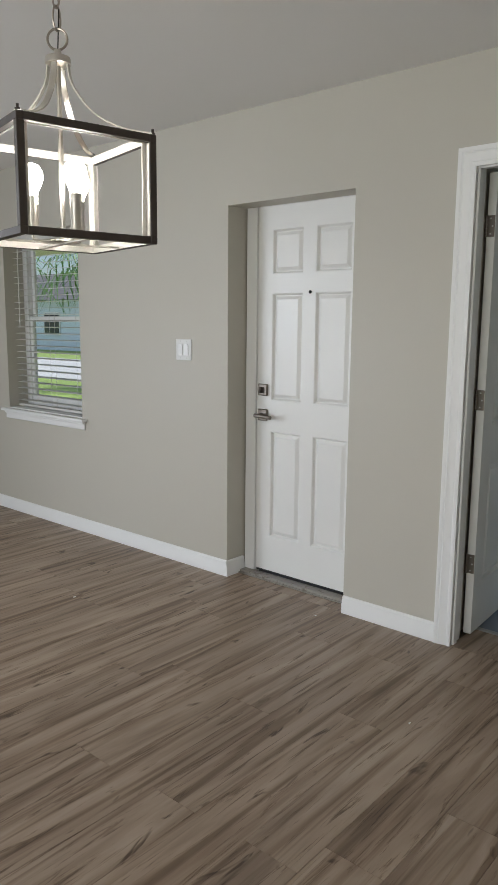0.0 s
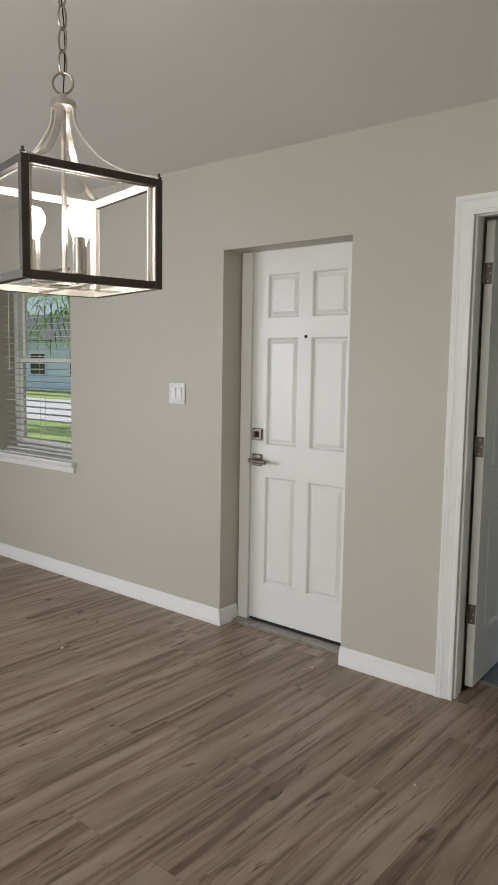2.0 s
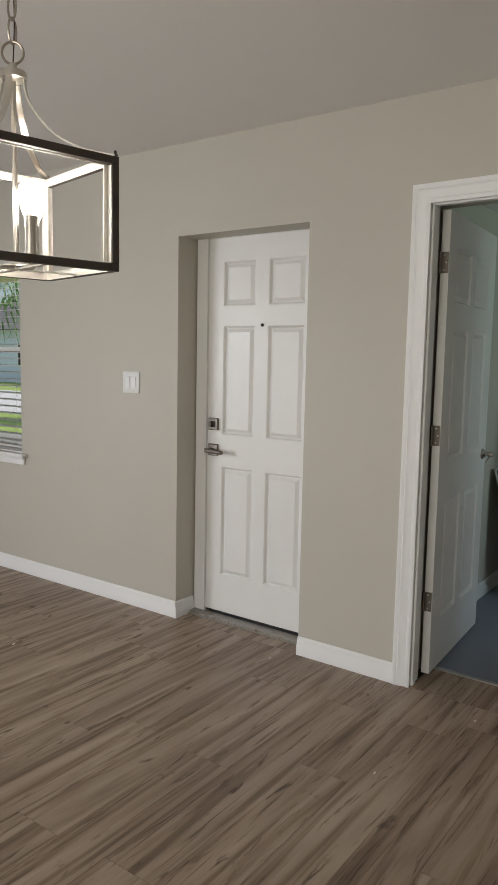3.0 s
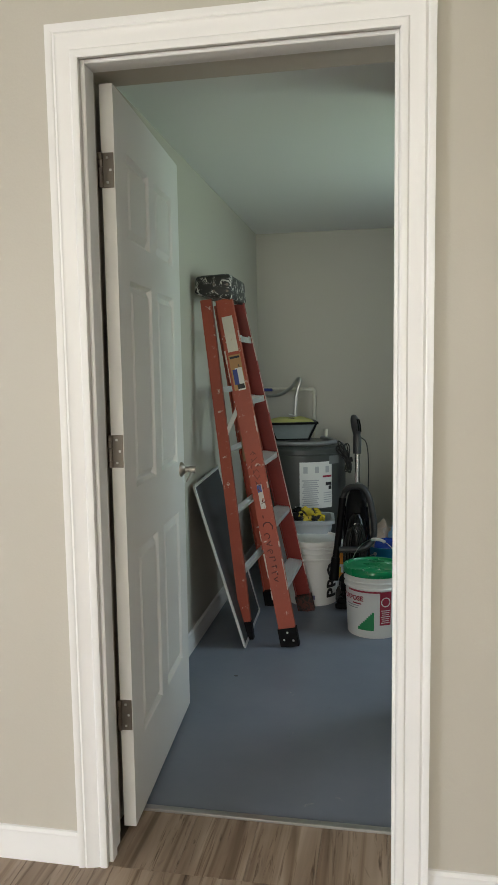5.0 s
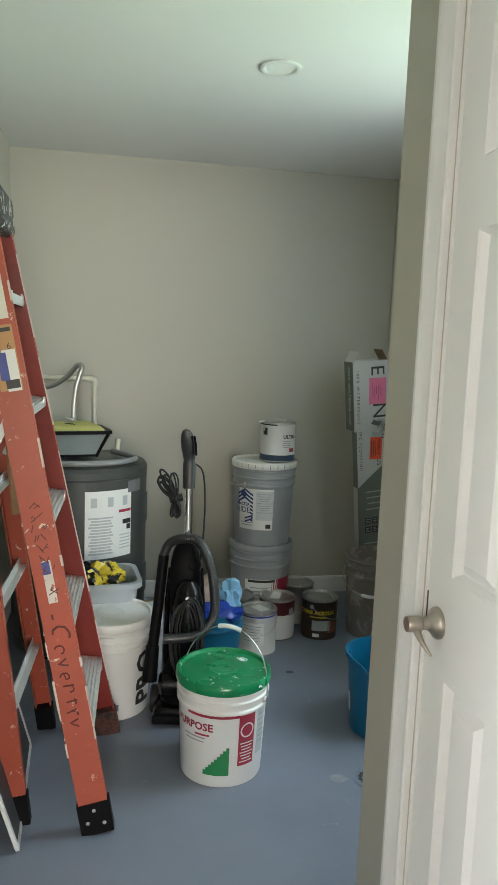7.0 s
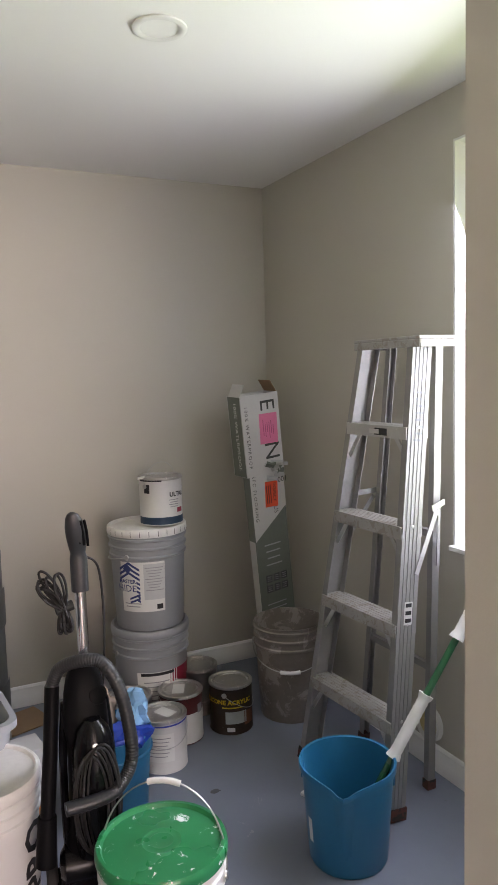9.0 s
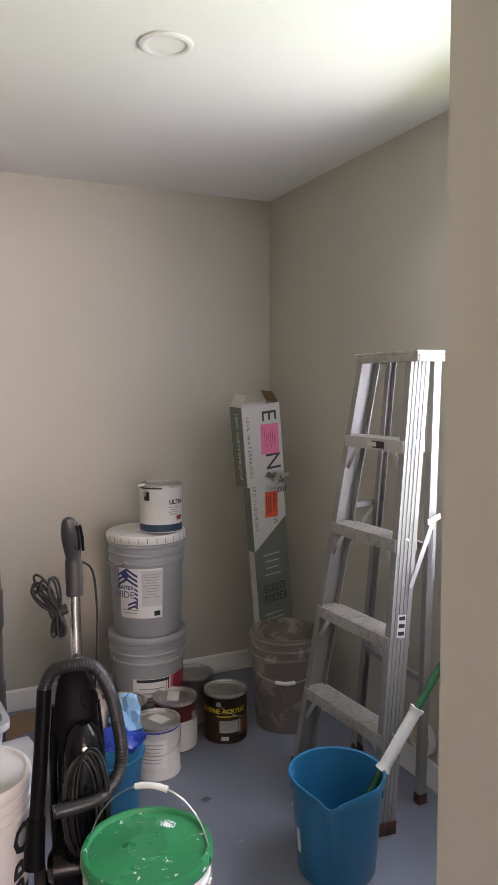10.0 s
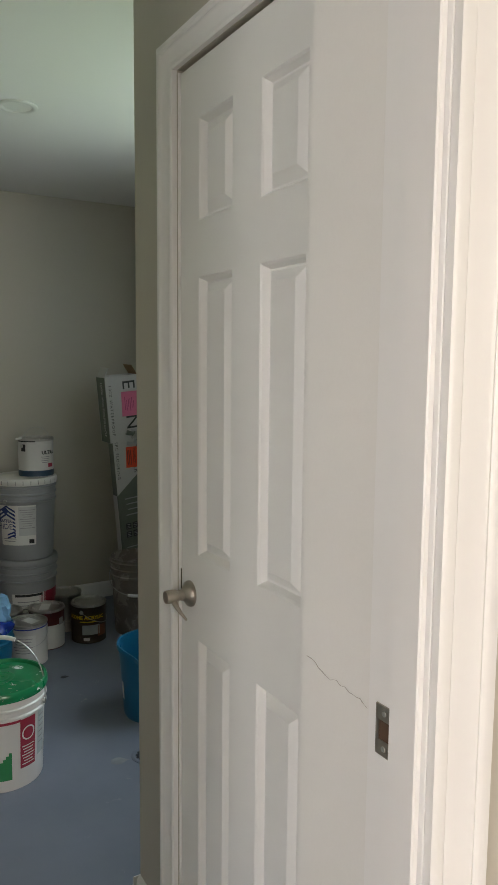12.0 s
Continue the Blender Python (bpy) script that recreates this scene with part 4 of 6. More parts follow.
sw = thing("light_switch", pose(-2.862, YW, 1.256), "white double rocker light switch on the wall", "switch")
part("plate", box(bmesh.new(), -0.062, 0.062, -0.0065, -0.0004, -0.059, 0.059, 0.003, 2), plastic_white, sw)
for sx in (-0.023, 0.023):
    part("rocker", placed(box(bmesh.new(), -0.0165, 0.0165, -0.005, 0.0, -0.033, 0.033, 0.0015), pose(sx, -0.006, 0, 3)), trim_paint, sw)
for sx in (-0.023, 0.023):
    for sz in (-0.047, 0.047):
        part("screw", placed(lathe(bmesh.new(), [(0.0, 0.001), (0.003, 0.0008), (0.0032, 0.0)], 10), pose(sx, -0.0064, sz, 90)), screw_steel, sw)

rnd = random.Random(17)
for cx, cy, r in ((-2.888, 2.210, 0.012), (-1.001, 2.289, 0.008), (-1.819, 2.851, 0.007), (-0.849, 2.860, 0.007)):
    bm = bmesh.new()
    rim0 = [(r * rnd.uniform(0.6, 1.2) * math.cos(2 * math.pi * k / 7), r * rnd.uniform(0.35, 0.7) * math.sin(2 * math.pi * k / 7)) for k in range(7)]
    lo, hi = [[bm.verts.new((x, y, z + rnd.uniform(0, 0.0008))) for x, y in rim0] for z in (0.0002, 0.0014)]
    bm.faces.new(lo[::-1])
    bm.faces.new(hi)
    for k in range(7):
        bm.faces.new((lo[k], lo[(k + 1) % 7], hi[(k + 1) % 7], hi[k]))
    chip = tagged(part("paint_chip", bm, plastic_white), "small white flake of paint lying on the planks", "paint chip", "flakes on the floor")
    chip.matrix_basis = pose(cx, cy, 0, 0, 0, rnd.uniform(0, 180))

# ---- utility room fixtures ----
dl = thing("ceiling_downlight", pose(-0.340, 5.105, HU), "white recessed ceiling downlight, switched off", "downlight")
part("trim_ring", lathe(bmesh.new(), [(0.052, -0.0005), (0.069, -0.0005), (0.069, -0.005), (0.063, -0.008), (0.053, -0.007), (0.048, -0.0035)], 40), plastic_white, dl)
part("lens", lathe(bmesh.new(), [(0.0, -0.0015), (0.03, -0.0016), (0.0485, -0.0032), (0.0485, -0.0006)], 36), lens_white, dl)

dr = thing("floor_drain", pose(-0.049, 4.680, 0.0), "round perforated floor drain cover painted over with the floor", "drain")
part("rim", lathe(bmesh.new(), [(0.045, 0.0005), (0.058, 0.0005), (0.058, 0.003), (0.053, 0.005), (0.047, 0.004), (0.045, 0.0025)], 32), concrete, dr)
part("grate", lathe(bmesh.new(), [(0.0, 0.003), (0.046, 0.003), (0.046, 0.0005)], 32), concrete, dr)
for k in range(14):
    a = 2 * math.pi * k / 14
    part("hole", lathe(bmesh.new(), [(0.0, 0.0036), (0.0072, 0.0036), (0.0072, 0.0028)], 10, (0.036 * math.cos(a), 0.034 * math.sin(a), 0)), black_ink, dr)
rnd = random.Random(23)
for cx, cy, r in ((-0.154, 4.697, 0.030), (-0.121, 5.447, 0.018), (-1.078, 4.191, 0.010)):
    bm = bmesh.new()
    rims = []
    for k, (f, z) in enumerate(((1.0, 0.0003), (0.8, 0.0012), (0.45, 0.0016))):
        rims.append([bm.verts.new((r * f * (1 + 0.35 * math.sin(3 * a + cx * 9) * math.cos(2 * a)) * math.cos(a), r * f * 0.6 * (1 + 0.3 * math.sin(2 * a + cy)) * math.sin(a), z)) for a in [2 * math.pi * n / 14 for n in range(14)]])
    for ra, rb in zip(rims, rims[1:]):
        for n in range(14):
            bm.faces.new((ra[n], ra[(n + 1) % 14], rb[(n + 1) % 14], rb[n]))
    bm.faces.new(rims[-1])
    bm.faces.new(rims[0][::-1])
    spot = tagged(part("paint_spot", bm, varied("dried_pale_paint", (0.29, 0.30, 0.32), 0.6, fine=50, amount=0.35) if r > 0.02 else varied("dark_scuff", (0.10, 0.10, 0.11), 0.7, amount=0.3)), "dried spot of spilt paint on the concrete floor", "paint spot", "spots on the concrete")
    spot.matrix_basis = pose(cx, cy, 0, 0, 0, rnd.uniform(0, 180))
co = thing("wall_cleanout", pose(UR, 5.235, 0.155, 0, -90, 0), "pale yellow round pipe cleanout cap on the wall", "cleanout cap")
part("collar", lathe(bmesh.new(), [(0.055, 0.0), (0.062, 0.0), (0.062, 0.02), (0.055, 0.024), (0.05, 0.02), (0.05, 0.0)], 28), plastic_white, co)
part("cap", lathe(bmesh.new(), [(0.0, 0.030), (0.02, 0.030), (0.022, 0.014), (0.049, 0.012), (0.049, 0.0)], 28), varied("cream_cap", (0.62, 0.50, 0.22), 0.5), co)


# ---- ladders ----
def extrude(bm, p, q, outline, face):
    """Draw an outline of (across, along face) points from p to q as one closed bar."""
    p, q, f = Vector(p), Vector(q), Vector(face)
    a = (q - p).normalized()
    f = (f - a * f.dot(a)).normalized()
    s = a.cross(f)
    rows = [[bm.verts.new(o + s * u + f * v) for u, v in outline] for o in (p, q)]
    n = len(outline)
    for k in range(n):
        bm.faces.new((rows[0][k], rows[0][(k + 1) % n], rows[1][(k + 1) % n], rows[1][k]))
    bm.faces.new(rows[0][::-1])
    bm.faces.new(rows[1])
    return bm


def c_outline(w, fl, t, ribs=0, rib=0.002):
    """A C section, web outwards, with raised ribs on the web where asked."""
    h = w / 2
    top = [(-h, t / 2)]
    for n in range(ribs):
        c = -h + w * (n + 1) / (ribs + 1)
        top += [(c - 0.003, t / 2), (c - 0.002, t / 2 + rib), (c + 0.002, t / 2 + rib), (c + 0.003, t / 2)]
    top += [(h, t / 2)]
    return top + [(h, -fl), (h - t, -fl), (h - t, -t / 2), (-h + t, -t / 2), (-h + t, -fl), (-h, -fl)]


def channel(bm, p, q, w, fl, out, t=0.004, ribs=0):
    extrude(bm, p, q, c_outline(w, fl, t, ribs), out)


def lerp(p, q, t):
    return Vector(p).lerp(Vector(q), t)


FN, FF = ((-0.892, 4.540, 0.015), (-1.195, 4.615, 1.620)), ((-0.868, 5.075, 0.015), (-1.190, 4.905, 1.620))
RN, RF = ((-1.105, 4.600, 0.015), (-1.280, 4.615, 1.620)), ((-1.072, 5.135, 0.015), (-1.277, 4.905, 1.620))
lad = thing("step_ladder", pose(0, 0, 0), "orange fibreglass stepladder with a black cap, spattered with paint, leaning folded", "ladder")
for (p, q), w, out, mat in ((FN, 0.078, (0, -1, 0), orange), (FF, 0.078, (0, 1, 0), orange_shaded)):
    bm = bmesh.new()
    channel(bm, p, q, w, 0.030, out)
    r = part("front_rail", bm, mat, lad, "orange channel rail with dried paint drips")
    bm = bmesh.new()
    beam(bm, lerp(p, q, -0.008), lerp(p, q, 0.046), w + 0.010, 0.038, face=out, off=(0, -0.013))
    ft = part("foot", bm, rubber_red if mat is orange_shaded else black_plastic, r, "worn rubber ladder foot")
    sg = out[1]
    for u, t in ((-0.022, 0.012), (0.022, 0.012), (0.0, 0.034)):
        part("rivet", placed(lathe(bmesh.new(), [(0.0, 0.0025), (0.004, 0.0018), (0.0055, 0.0)], 10), Matrix.Translation(lerp(p, q, t) + Vector((u, 0.0065 * sg, 0))) @ Matrix.Rotation(radians(-90 * sg), 4, "X")), screw_steel, ft)
for (p, q), w, out in ((RN, 0.052, (0, -1, 0)), (RF, 0.052, (0, 1, 0))):
    bm = bmesh.new()
    channel(bm, p, q, w, 0.026, out)
    r = part("rear_rail", bm, orange, lad)
    bm = bmesh.new()
    beam(bm, lerp(p, q, -0.008), lerp(p, q, 0.046), w + 0.008, 0.034, face=out, off=(0, -0.012))
    part("foot", bm, black_plastic, r, "worn rubber ladder foot")
for k in range(5):
    t = (0.285 + 0.292 * k - 0.015) / 1.605
    p, q = lerp(*FN, t), lerp(*FF, t)
    bm = bmesh.new()
    extrude(bm, p + Vector((0, 0.004, 0)), q - Vector((0, 0.004, 0)), c_outline(0.076, 0.024, 0.003, 6), (0.12, 0, 1))
    s = part("step", bm, aluminium, lad, "ribbed aluminium step with paint smears")
    for pp, sg in ((p, 1), (q, -1)):
        bm = bmesh.new()
        beam(bm, pp + Vector((0.034, 0.012 * sg, -0.008)), pp + Vector((0.036, 0.085 * sg, -0.004)), 0.018, 0.003, face=(1, 0, 0))
        part("brace", bm, aluminium, s)
for z in (0.33, 0.62, 0.91, 1.20):
    t = (z - 0.015) / 1.605
    bm = bmesh.new()
    p, q = lerp(*RN, t), lerp(*RF, t)
    beam(bm, p, q, 0.026, 0.003, face=(1, 0, 0.1))
    beam(bm, p + Vector((0.012, 0, -0.012)), q + Vector((0.012, 0, -0.012)), 0.003, 0.022, face=(1, 0, 0.1))
    part("rear_bar", bm, aluminium, lad)
for (f, r), sg in (((FN, RN), 1), ((FF, RF), -1)):
    bm = bmesh.new()
    a, b = lerp(*f, 0.70) + Vector((-0.02, 0.014 * sg, 0)), lerp(*r, 0.60) + Vector((0.01, 0.014 * sg, 0))
    beam(bm, a, b, 0.02, 0.003, face=(0, 1, 0))
    part("spreader", bm, aluminium, lad)
bm = bmesh.new()
box(bm, -1.330, -1.146, 4.583, 4.947, 1.617, 1.734, 0.020, 3)
for v in bm.verts:
    k = (1.734 - v.co.z) / 0.117
    v.co.x = -1.238 + (v.co.x + 1.238) * (0.90 + 0.10 * k)
    # the wall side sags and the lower edge is cut back under the lip
    v.co.z -= 0.010 * max(0.0, (-1.26 - v.co.x) / 0.07) * (1 - k)
    v.co.z += 0.030 * max(0.0, (-1.24 - v.co.x) / 0.09) * k
part("cap", bm, black_splat, lad, "black plastic ladder cap crusted with white paint")
for k, (dx, dz) in enumerate(((-0.03, 0.014), (-0.03, -0.016), (0.032, 0.012), (0.032, -0.018))):
    part("rivet", placed(lathe(bmesh.new(), [(0.0, 0.003), (0.006, 0.002), (0.008, 0.0)], 12), pose(-1.203 + dx, 4.5848, 1.672 + dz, 90)), dark_nickel, lad)


def on_rail(t, w, h, across=0.0, lift=0.003):
    """A flat place on the near front rail's outer face: x across, y up the rail."""
    p, q = Vector(FN[0]), Vector(FN[1])
    a = (q - p).normalized()
    o = Vector((0, -1, 0))
    o = (o - a * o.dot(a)).normalized()
    s = a.cross(o)
    if s.x < 0:
        s = -s
    return Matrix.Translation(p.lerp(q, t) + o * lift + s * across) @ Matrix((s, a, o)).transposed().to_4x4()


def decal(name, parent, m, w, h, mat, label=""):
    # a print on a label is given in the label's own space
    rel = m if parent.parent is None else parent.matrix_basis.inverted() @ m
    return part(name, sheet(w, h, 1, 1), mat, parent, label, rel)


decal("label", lad, on_rail(0.900, 0, 0), 0.050, 0.165, splattered("torn_white_sticker", (0.62, 0.58, 0.50), (0.45, 0.20, 0.12), 0.6, 0, cover=0.62, scale=30), "worn white sticker")
lb = decal("label", lad, on_rail(0.790, 0, 0), 0.056, 0.165, varied("kraft_sticker", (0.42, 0.22, 0.08), 0.5, amount=0.1), "orange and white size sticker")
decal("label_field", lb, on_rail(0.770, 0, 0, 0.008, 0.0035), 0.034, 0.105, paper)
decal("label_field", lb, on_rail(0.777, 0, 0, -0.010, 0.0039), 0.022, 0.070, varied("blue_sticker", (0.03, 0.05, 0.25), 0.4))
decal("label_field", lb, on_rail(0.833, 0, 0, 0.0, 0.0039), 0.046, 0.010, black_ink)
decal("label_field", lb, on_rail(0.749, 0, 0, 0.006, 0.0039), 0.034, 0.022, black_ink)
part("label_figure", letters("6", 0.022), black_ink, lb, at=lb.matrix_basis.inverted() @ on_rail(0.807, 0, 0, 0.012, 0.0044))
lb = decal("label", lad, on_rail(0.430, 0, 0), 0.024, 0.115, splattered("scratched_brand_sticker", (0.58, 0.52, 0.48), (0.40, 0.12, 0.06), 0.5, 0, cover=0.56, scale=40), "scratched brand sticker")
decal("label_field", lb, on_rail(0.453, 0, 0, -0.002, 0.0035), 0.020, 0.034, varied("blue_sticker_worn", (0.04, 0.06, 0.25), 0.4))
marker = varied("brown_marker", (0.115, 0.022, 0.016), 0.6, fine=45, amount=0.35)
hand = random.Random(31)
at_t = 0.372
for ch in "-Coventry":
    bmc = letters(ch, 0.074 if ch == "C" else 0.066, bold=-0.0004)
    part("handwriting", bmc, marker, lad, at=on_rail(at_t, 0, 0, hand.uniform(-0.005, 0.005), 0.0032) @ pose(0, 0, 0, 0, 0, -90 + hand.uniform(-9, 9)) @ Matrix.Shear("XY", 4, (0.18, 0.0)))
    at_t -= {"-": 0.028, "C": 0.028, "r": 0.018, "t": 0.018}.get(ch, 0.0225)
# illegible strokes above it
for n in range(9):
    t = 0.415 + 0.0175 * n
    bmc = bmesh.new()
    for k in range(3):
        u0, u1 = hand.uniform(-0.022, 0.018), hand.uniform(-0.018, 0.022)
        beam(bmc, (u0, hand.uniform(-0.012, 0.0), 0), (u1, hand.uniform(0.0, 0.014), 0), 0.0028, 0.0004, face=(0, 0, 1))
    if not 0.42 < t < 0.445:
        part("handwriting", bmc, marker, lad, at=on_rail(t, 0, 0, 0.0, 0.0034))
# paint worn pale along the rail edges
worn = varied("pale_worn_fibre", (0.60, 0.52, 0.46), 0.7, fine=30, amount=0.3)
for (p, q), du, out in ((FF, 0.040, (0, -1, 0)), (FN, 0.040, (0, -1, 0)), (FN, -0.040, (0, -1, 0))):
    p, q = Vector(p), Vector(q)
    ax = (q - p).normalized()
    o = (Vector(out) - ax * Vector(out).dot(ax)).normalized()
    sd = ax.cross(o)
    sd = sd if sd.x > 0 else -sd
    bmw = bmesh.new()
    t = 0.06
    while t < 0.97:
        t1 = t + hand.uniform(0.01, 0.055)
        if hand.random() < (0.72 if (p, q) == (Vector(FF[0]), Vector(FF[1])) else 0.30):
            lift = 0.027 if p == Vector(FF[0]) else 0.002
            beam(bmw, p.lerp(q, t) + sd * du + o * lift, p.lerp(q, min(t1, 0.97)) + sd * du + o * lift, hand.uniform(0.003, 0.007), 0.0016, face=tuple(o))
        t = t1
    tagged(part("edge_wear", bmw, worn, lad), "pale chipped rail edge", kind="stuff")
stick = thing("wood_offcut", pose(0, 0, 0), "rough brown wooden offcut wedged between the ladder rails", "offcut")
part("piece", placed(box(bmesh.new(), -0.022, 0.022, -0.012, 0.012, -0.17, 0.17, 0.004), pose(-1.104, 4.686, 1.02, 0, -14, 10)), wood_brown, stick)
part("piece", placed(box(bmesh.new(), -0.016, 0.016, -0.010, 0.010, -0.13, 0.13, 0.004), pose(-1.129, 4.724, 0.98, 0, -4, 10)), wood_brown, stick)

# aluminium stepladder by the window
FN, FF = ((0.300, 5.030, 0.012), (0.425, 5.045, 1.455)), ((0.262, 5.490, 0.012), (0.425, 5.325, 1.455))
RN, RF = ((0.510, 5.115, 0.012), (0.503, 5.062, 1.455)), ((0.505, 5.500, 0.012), (0.503, 5.308, 1.455))
al = thing("step_ladder", pose(0, 0, 0), "paint-stained aluminium stepladder standing half folded beside the window", "ladder")
for (p, q), out in ((FN, (0, -1, 0)), (FF, (0, 1, 0))):
    bm = bmesh.new()
    channel(bm, p, q, 0.070, 0.026, out, 0.003, 4)
    r = part("front_rail", bm, aluminium_clean, al, "ribbed aluminium rail")
    bm = bmesh.new()
    beam(bm, lerp(p, q, -0.006), lerp(p, q, 0.022), 0.078, 0.034, face=out, off=(0, -0.012))
    part("foot", bm, rubber_red, r, "red-brown rubber ladder foot")
for (p, q), out in ((RN, (0, -1, 0)), (RF, (0, 1, 0))):
    bm = bmesh.new()
    channel(bm, p, q, 0.027, 0.022, out, 0.003)
    r = part("rear_rail", bm, aluminium_clean, al)
    bm = bmesh.new()
    beam(bm, lerp(p, q, -0.006), lerp(p, q, 0.016), 0.033, 0.028, face=out, off=(0, -0.01))
    part("foot", bm, rubber_red, r, "red-brown rubber ladder foot")
for z in (0.315, 0.612, 0.908, 1.205):
    t = (z - 0.012) / 1.443
    p, q = lerp(*FN, t), lerp(*FF, t)
    bm = bmesh.new()
    extrude(bm, p + Vector((0, 0.003, 0)), q - Vector((0, 0.003, 0)), c_outline(0.082, 0.036, 0.003, 5, 0.001), (0, 0, 1))
    s = part("step", bm, aluminium_cap if z < 1 else aluminium, al, "aluminium step crusted with old paint")
    for pp, sg in ((p, 1), (q, -1)):
        bm = bmesh.new()
        beam(bm, pp + Vector((-0.030, 0.004 * sg, -0.11)), pp + Vector((-0.030, 0.075 * sg, -0.022)), 0.016, 0.003, face=(1, 0, 0))
        part("brace", bm, aluminium, s)
        part("rivet", placed(lathe(bmesh.new(), [(0.0, 0.002), (0.004, 0.0016), (0.0055, 0.0)], 10), Matrix.Translation(pp + Vector((0.0, -0.004 * sg, 0.0))) @ Matrix.Rotation(radians(90 * sg), 4, "X")), screw_steel, s)
for z in (0.42, 0.86):
    t = (z - 0.012) / 1.443
    bm = bmesh.new()
    beam(bm, lerp(*RN, t), lerp(*RF, t), 0.022, 0.018, face=(1, 0, 0))
    part("rear_bar", bm, aluminium_clean, al)
bm = bmesh.new()
box(bm, 0.384, 0.528, 5.010, 5.342, 1.447, 1.457, 0.002)
box(bm, 0.384, 0.390, 5.010, 5.342, 1.424, 1.4465, 0.002)
box(bm, 0.3905, 0.528, 5.010, 5.015, 1.424, 1.4465, 0.002)
box(bm, 0.3905, 0.528, 5.337, 5.342, 1.424, 1.4465, 0.002)
cap = part("cap", bm, aluminium_cap, al, "aluminium top cap smeared with paint", pose(0, 0, 0.018))
for sg, (f, r) in ((-1, (FN, RN)), (1, (FF, RF))):
    bm = bmesh.new()
    a, b = lerp(*f, 0.52) + Vector((0.018, 0.010 * sg, 0)), lerp(*r, 0.66) + Vector((0.0, 0.012 * sg, 0))
    beam(bm, a, a + (b - a) * 0.9, 0.016, 0.003, face=(0, 1, 0))
    c = lerp(*r, 0.52) + Vector((0.0, 0.012 * sg, 0))
    beam(bm, lerp(*f, 0.655) + Vector((0.062, 0.012 * sg, 0)), b + Vector((0.02, 0, 0)), 0.018, 0.004, face=(0, 1, 0))
    beam(bm, b, c, 0.012, 0.003, face=(0, 1, 0))
    part("spreader", bm, aluminium_clean, al, "aluminium folding spreader")


def on_al(t, across=0.0, lift=0.0055):
    p, q = Vector(FN[0]), Vector(FN[1])
    a = (q - p).normalized()
    o = Vector((0, -1, 0))
    o = (o - a * o.dot(a)).normalized()
    s = a.cross(o)
    s = s if s.x > 0 else -s
    return Matrix.Translation(p.lerp(q, t) + o * lift + s * across) @ Matrix((s, a, o)).transposed().to_4x4()


lb = decal("label", al, on_al(0.44), 0.030, 0.070, paper, "small printed sticker")
for n in range(3):
    decal("label_field", lb, on_al(0.425 + 0.016 * n, 0, 0.006), 0.022, 0.012, black_ink)
for n in range(8):
    decal("print", al, on_al(0.80 + 0.014 * n, 0.004 * ((n * 7) % 3 - 1), 0.0056), 0.030 - 0.003 * (n % 3), 0.006, varied("worn_print", (0.22, 0.23, 0.25), 0.6))
lb = decal("label", al, pose(0.361, 5.19, 1.205 - 0.018, 90, 0, -90) @ pose(0, 0, 0.002), 0.11, 0.022, black_ink, "black and white warning label")
decal("label_field", lb, pose(0.361, 5.22, 1.205 - 0.018, 90, 0, -90) @ pose(0.02, 0, 0.003), 0.05, 0.014, paper)

# ---- pails, buckets and cans ----
def bail(parent, r, z, lean, turn, grip=True, drop=0.0, wire=0.0021, grip_mat=None, rise=1.02):
    """A wire handle from ear to ear, laid over by lean degrees; turn: the way it falls."""
    pts = []
    for k in range(25):
        a = math.pi * k / 24
        x, h = r * math.cos(a), r * rise * math.sin(a) ** 0.9
        pts.append((x, -h * math.cos(radians(lean)), z + h * math.sin(radians(lean)) - drop * math.sin(a)))
    b = part("handle", placed(tube(bmesh.new(), pts, wire, 7), Matrix.Rotation(radians(turn), 4, "Z")), steel, parent, "bent wire handle")
    if grip:
        g = [pts[10], pts[11], pts[12], pts[13], pts[14]]
        part("grip", placed(tube(bmesh.new(), g, 0.0075, 12), Matrix.Rotation(radians(turn), 4, "Z")), grip_mat or plastic_white, b, "white plastic grip")
    for s in (-1, 1):
        part("ear", placed(lathe(bmesh.new(), [(0.0, 0.006), (0.009, 0.005), (0.011, 0.0), (0.0, 0.0)], 14), Matrix.Rotation(radians(turn), 4, "Z") @ pose(s * (r - 0.004), 0, z, 0, 90 * s, 0)), steel, b)


def pail(name, x, y, r0, r1, h, mat, label, rings=2, z=0.0, group=""):
    t = thing(name, pose(x, y, z), label, "bucket", group)
    prof = [(0.0, 0.004), (r0 - 0.006, 0.004), (r0 - 0.002, 0.0), (r0, 0.004), (r0 + (r1 - r0) * 0.72, h * 0.74)]
    for k in range(rings):
        zz = h * (0.78 + 0.09 * k)
        rr = r0 + (r1 - r0) * (0.80 + 0.07 * k)
        prof += [(rr, zz - 0.010), (rr + 0.006, zz - 0.006), (rr + 0.006, zz), (rr + 0.001, zz + 0.004)]
    prof += [(r1, h * 0.985), (r1, h), (r1 - 0.004, h), (r1 - 0.005, h * 0.9), (r0 - 0.004, 0.010), (0.0, 0.008)]
    part("body", lathe(bmesh.new(), prof, 44), mat, t)
    return t


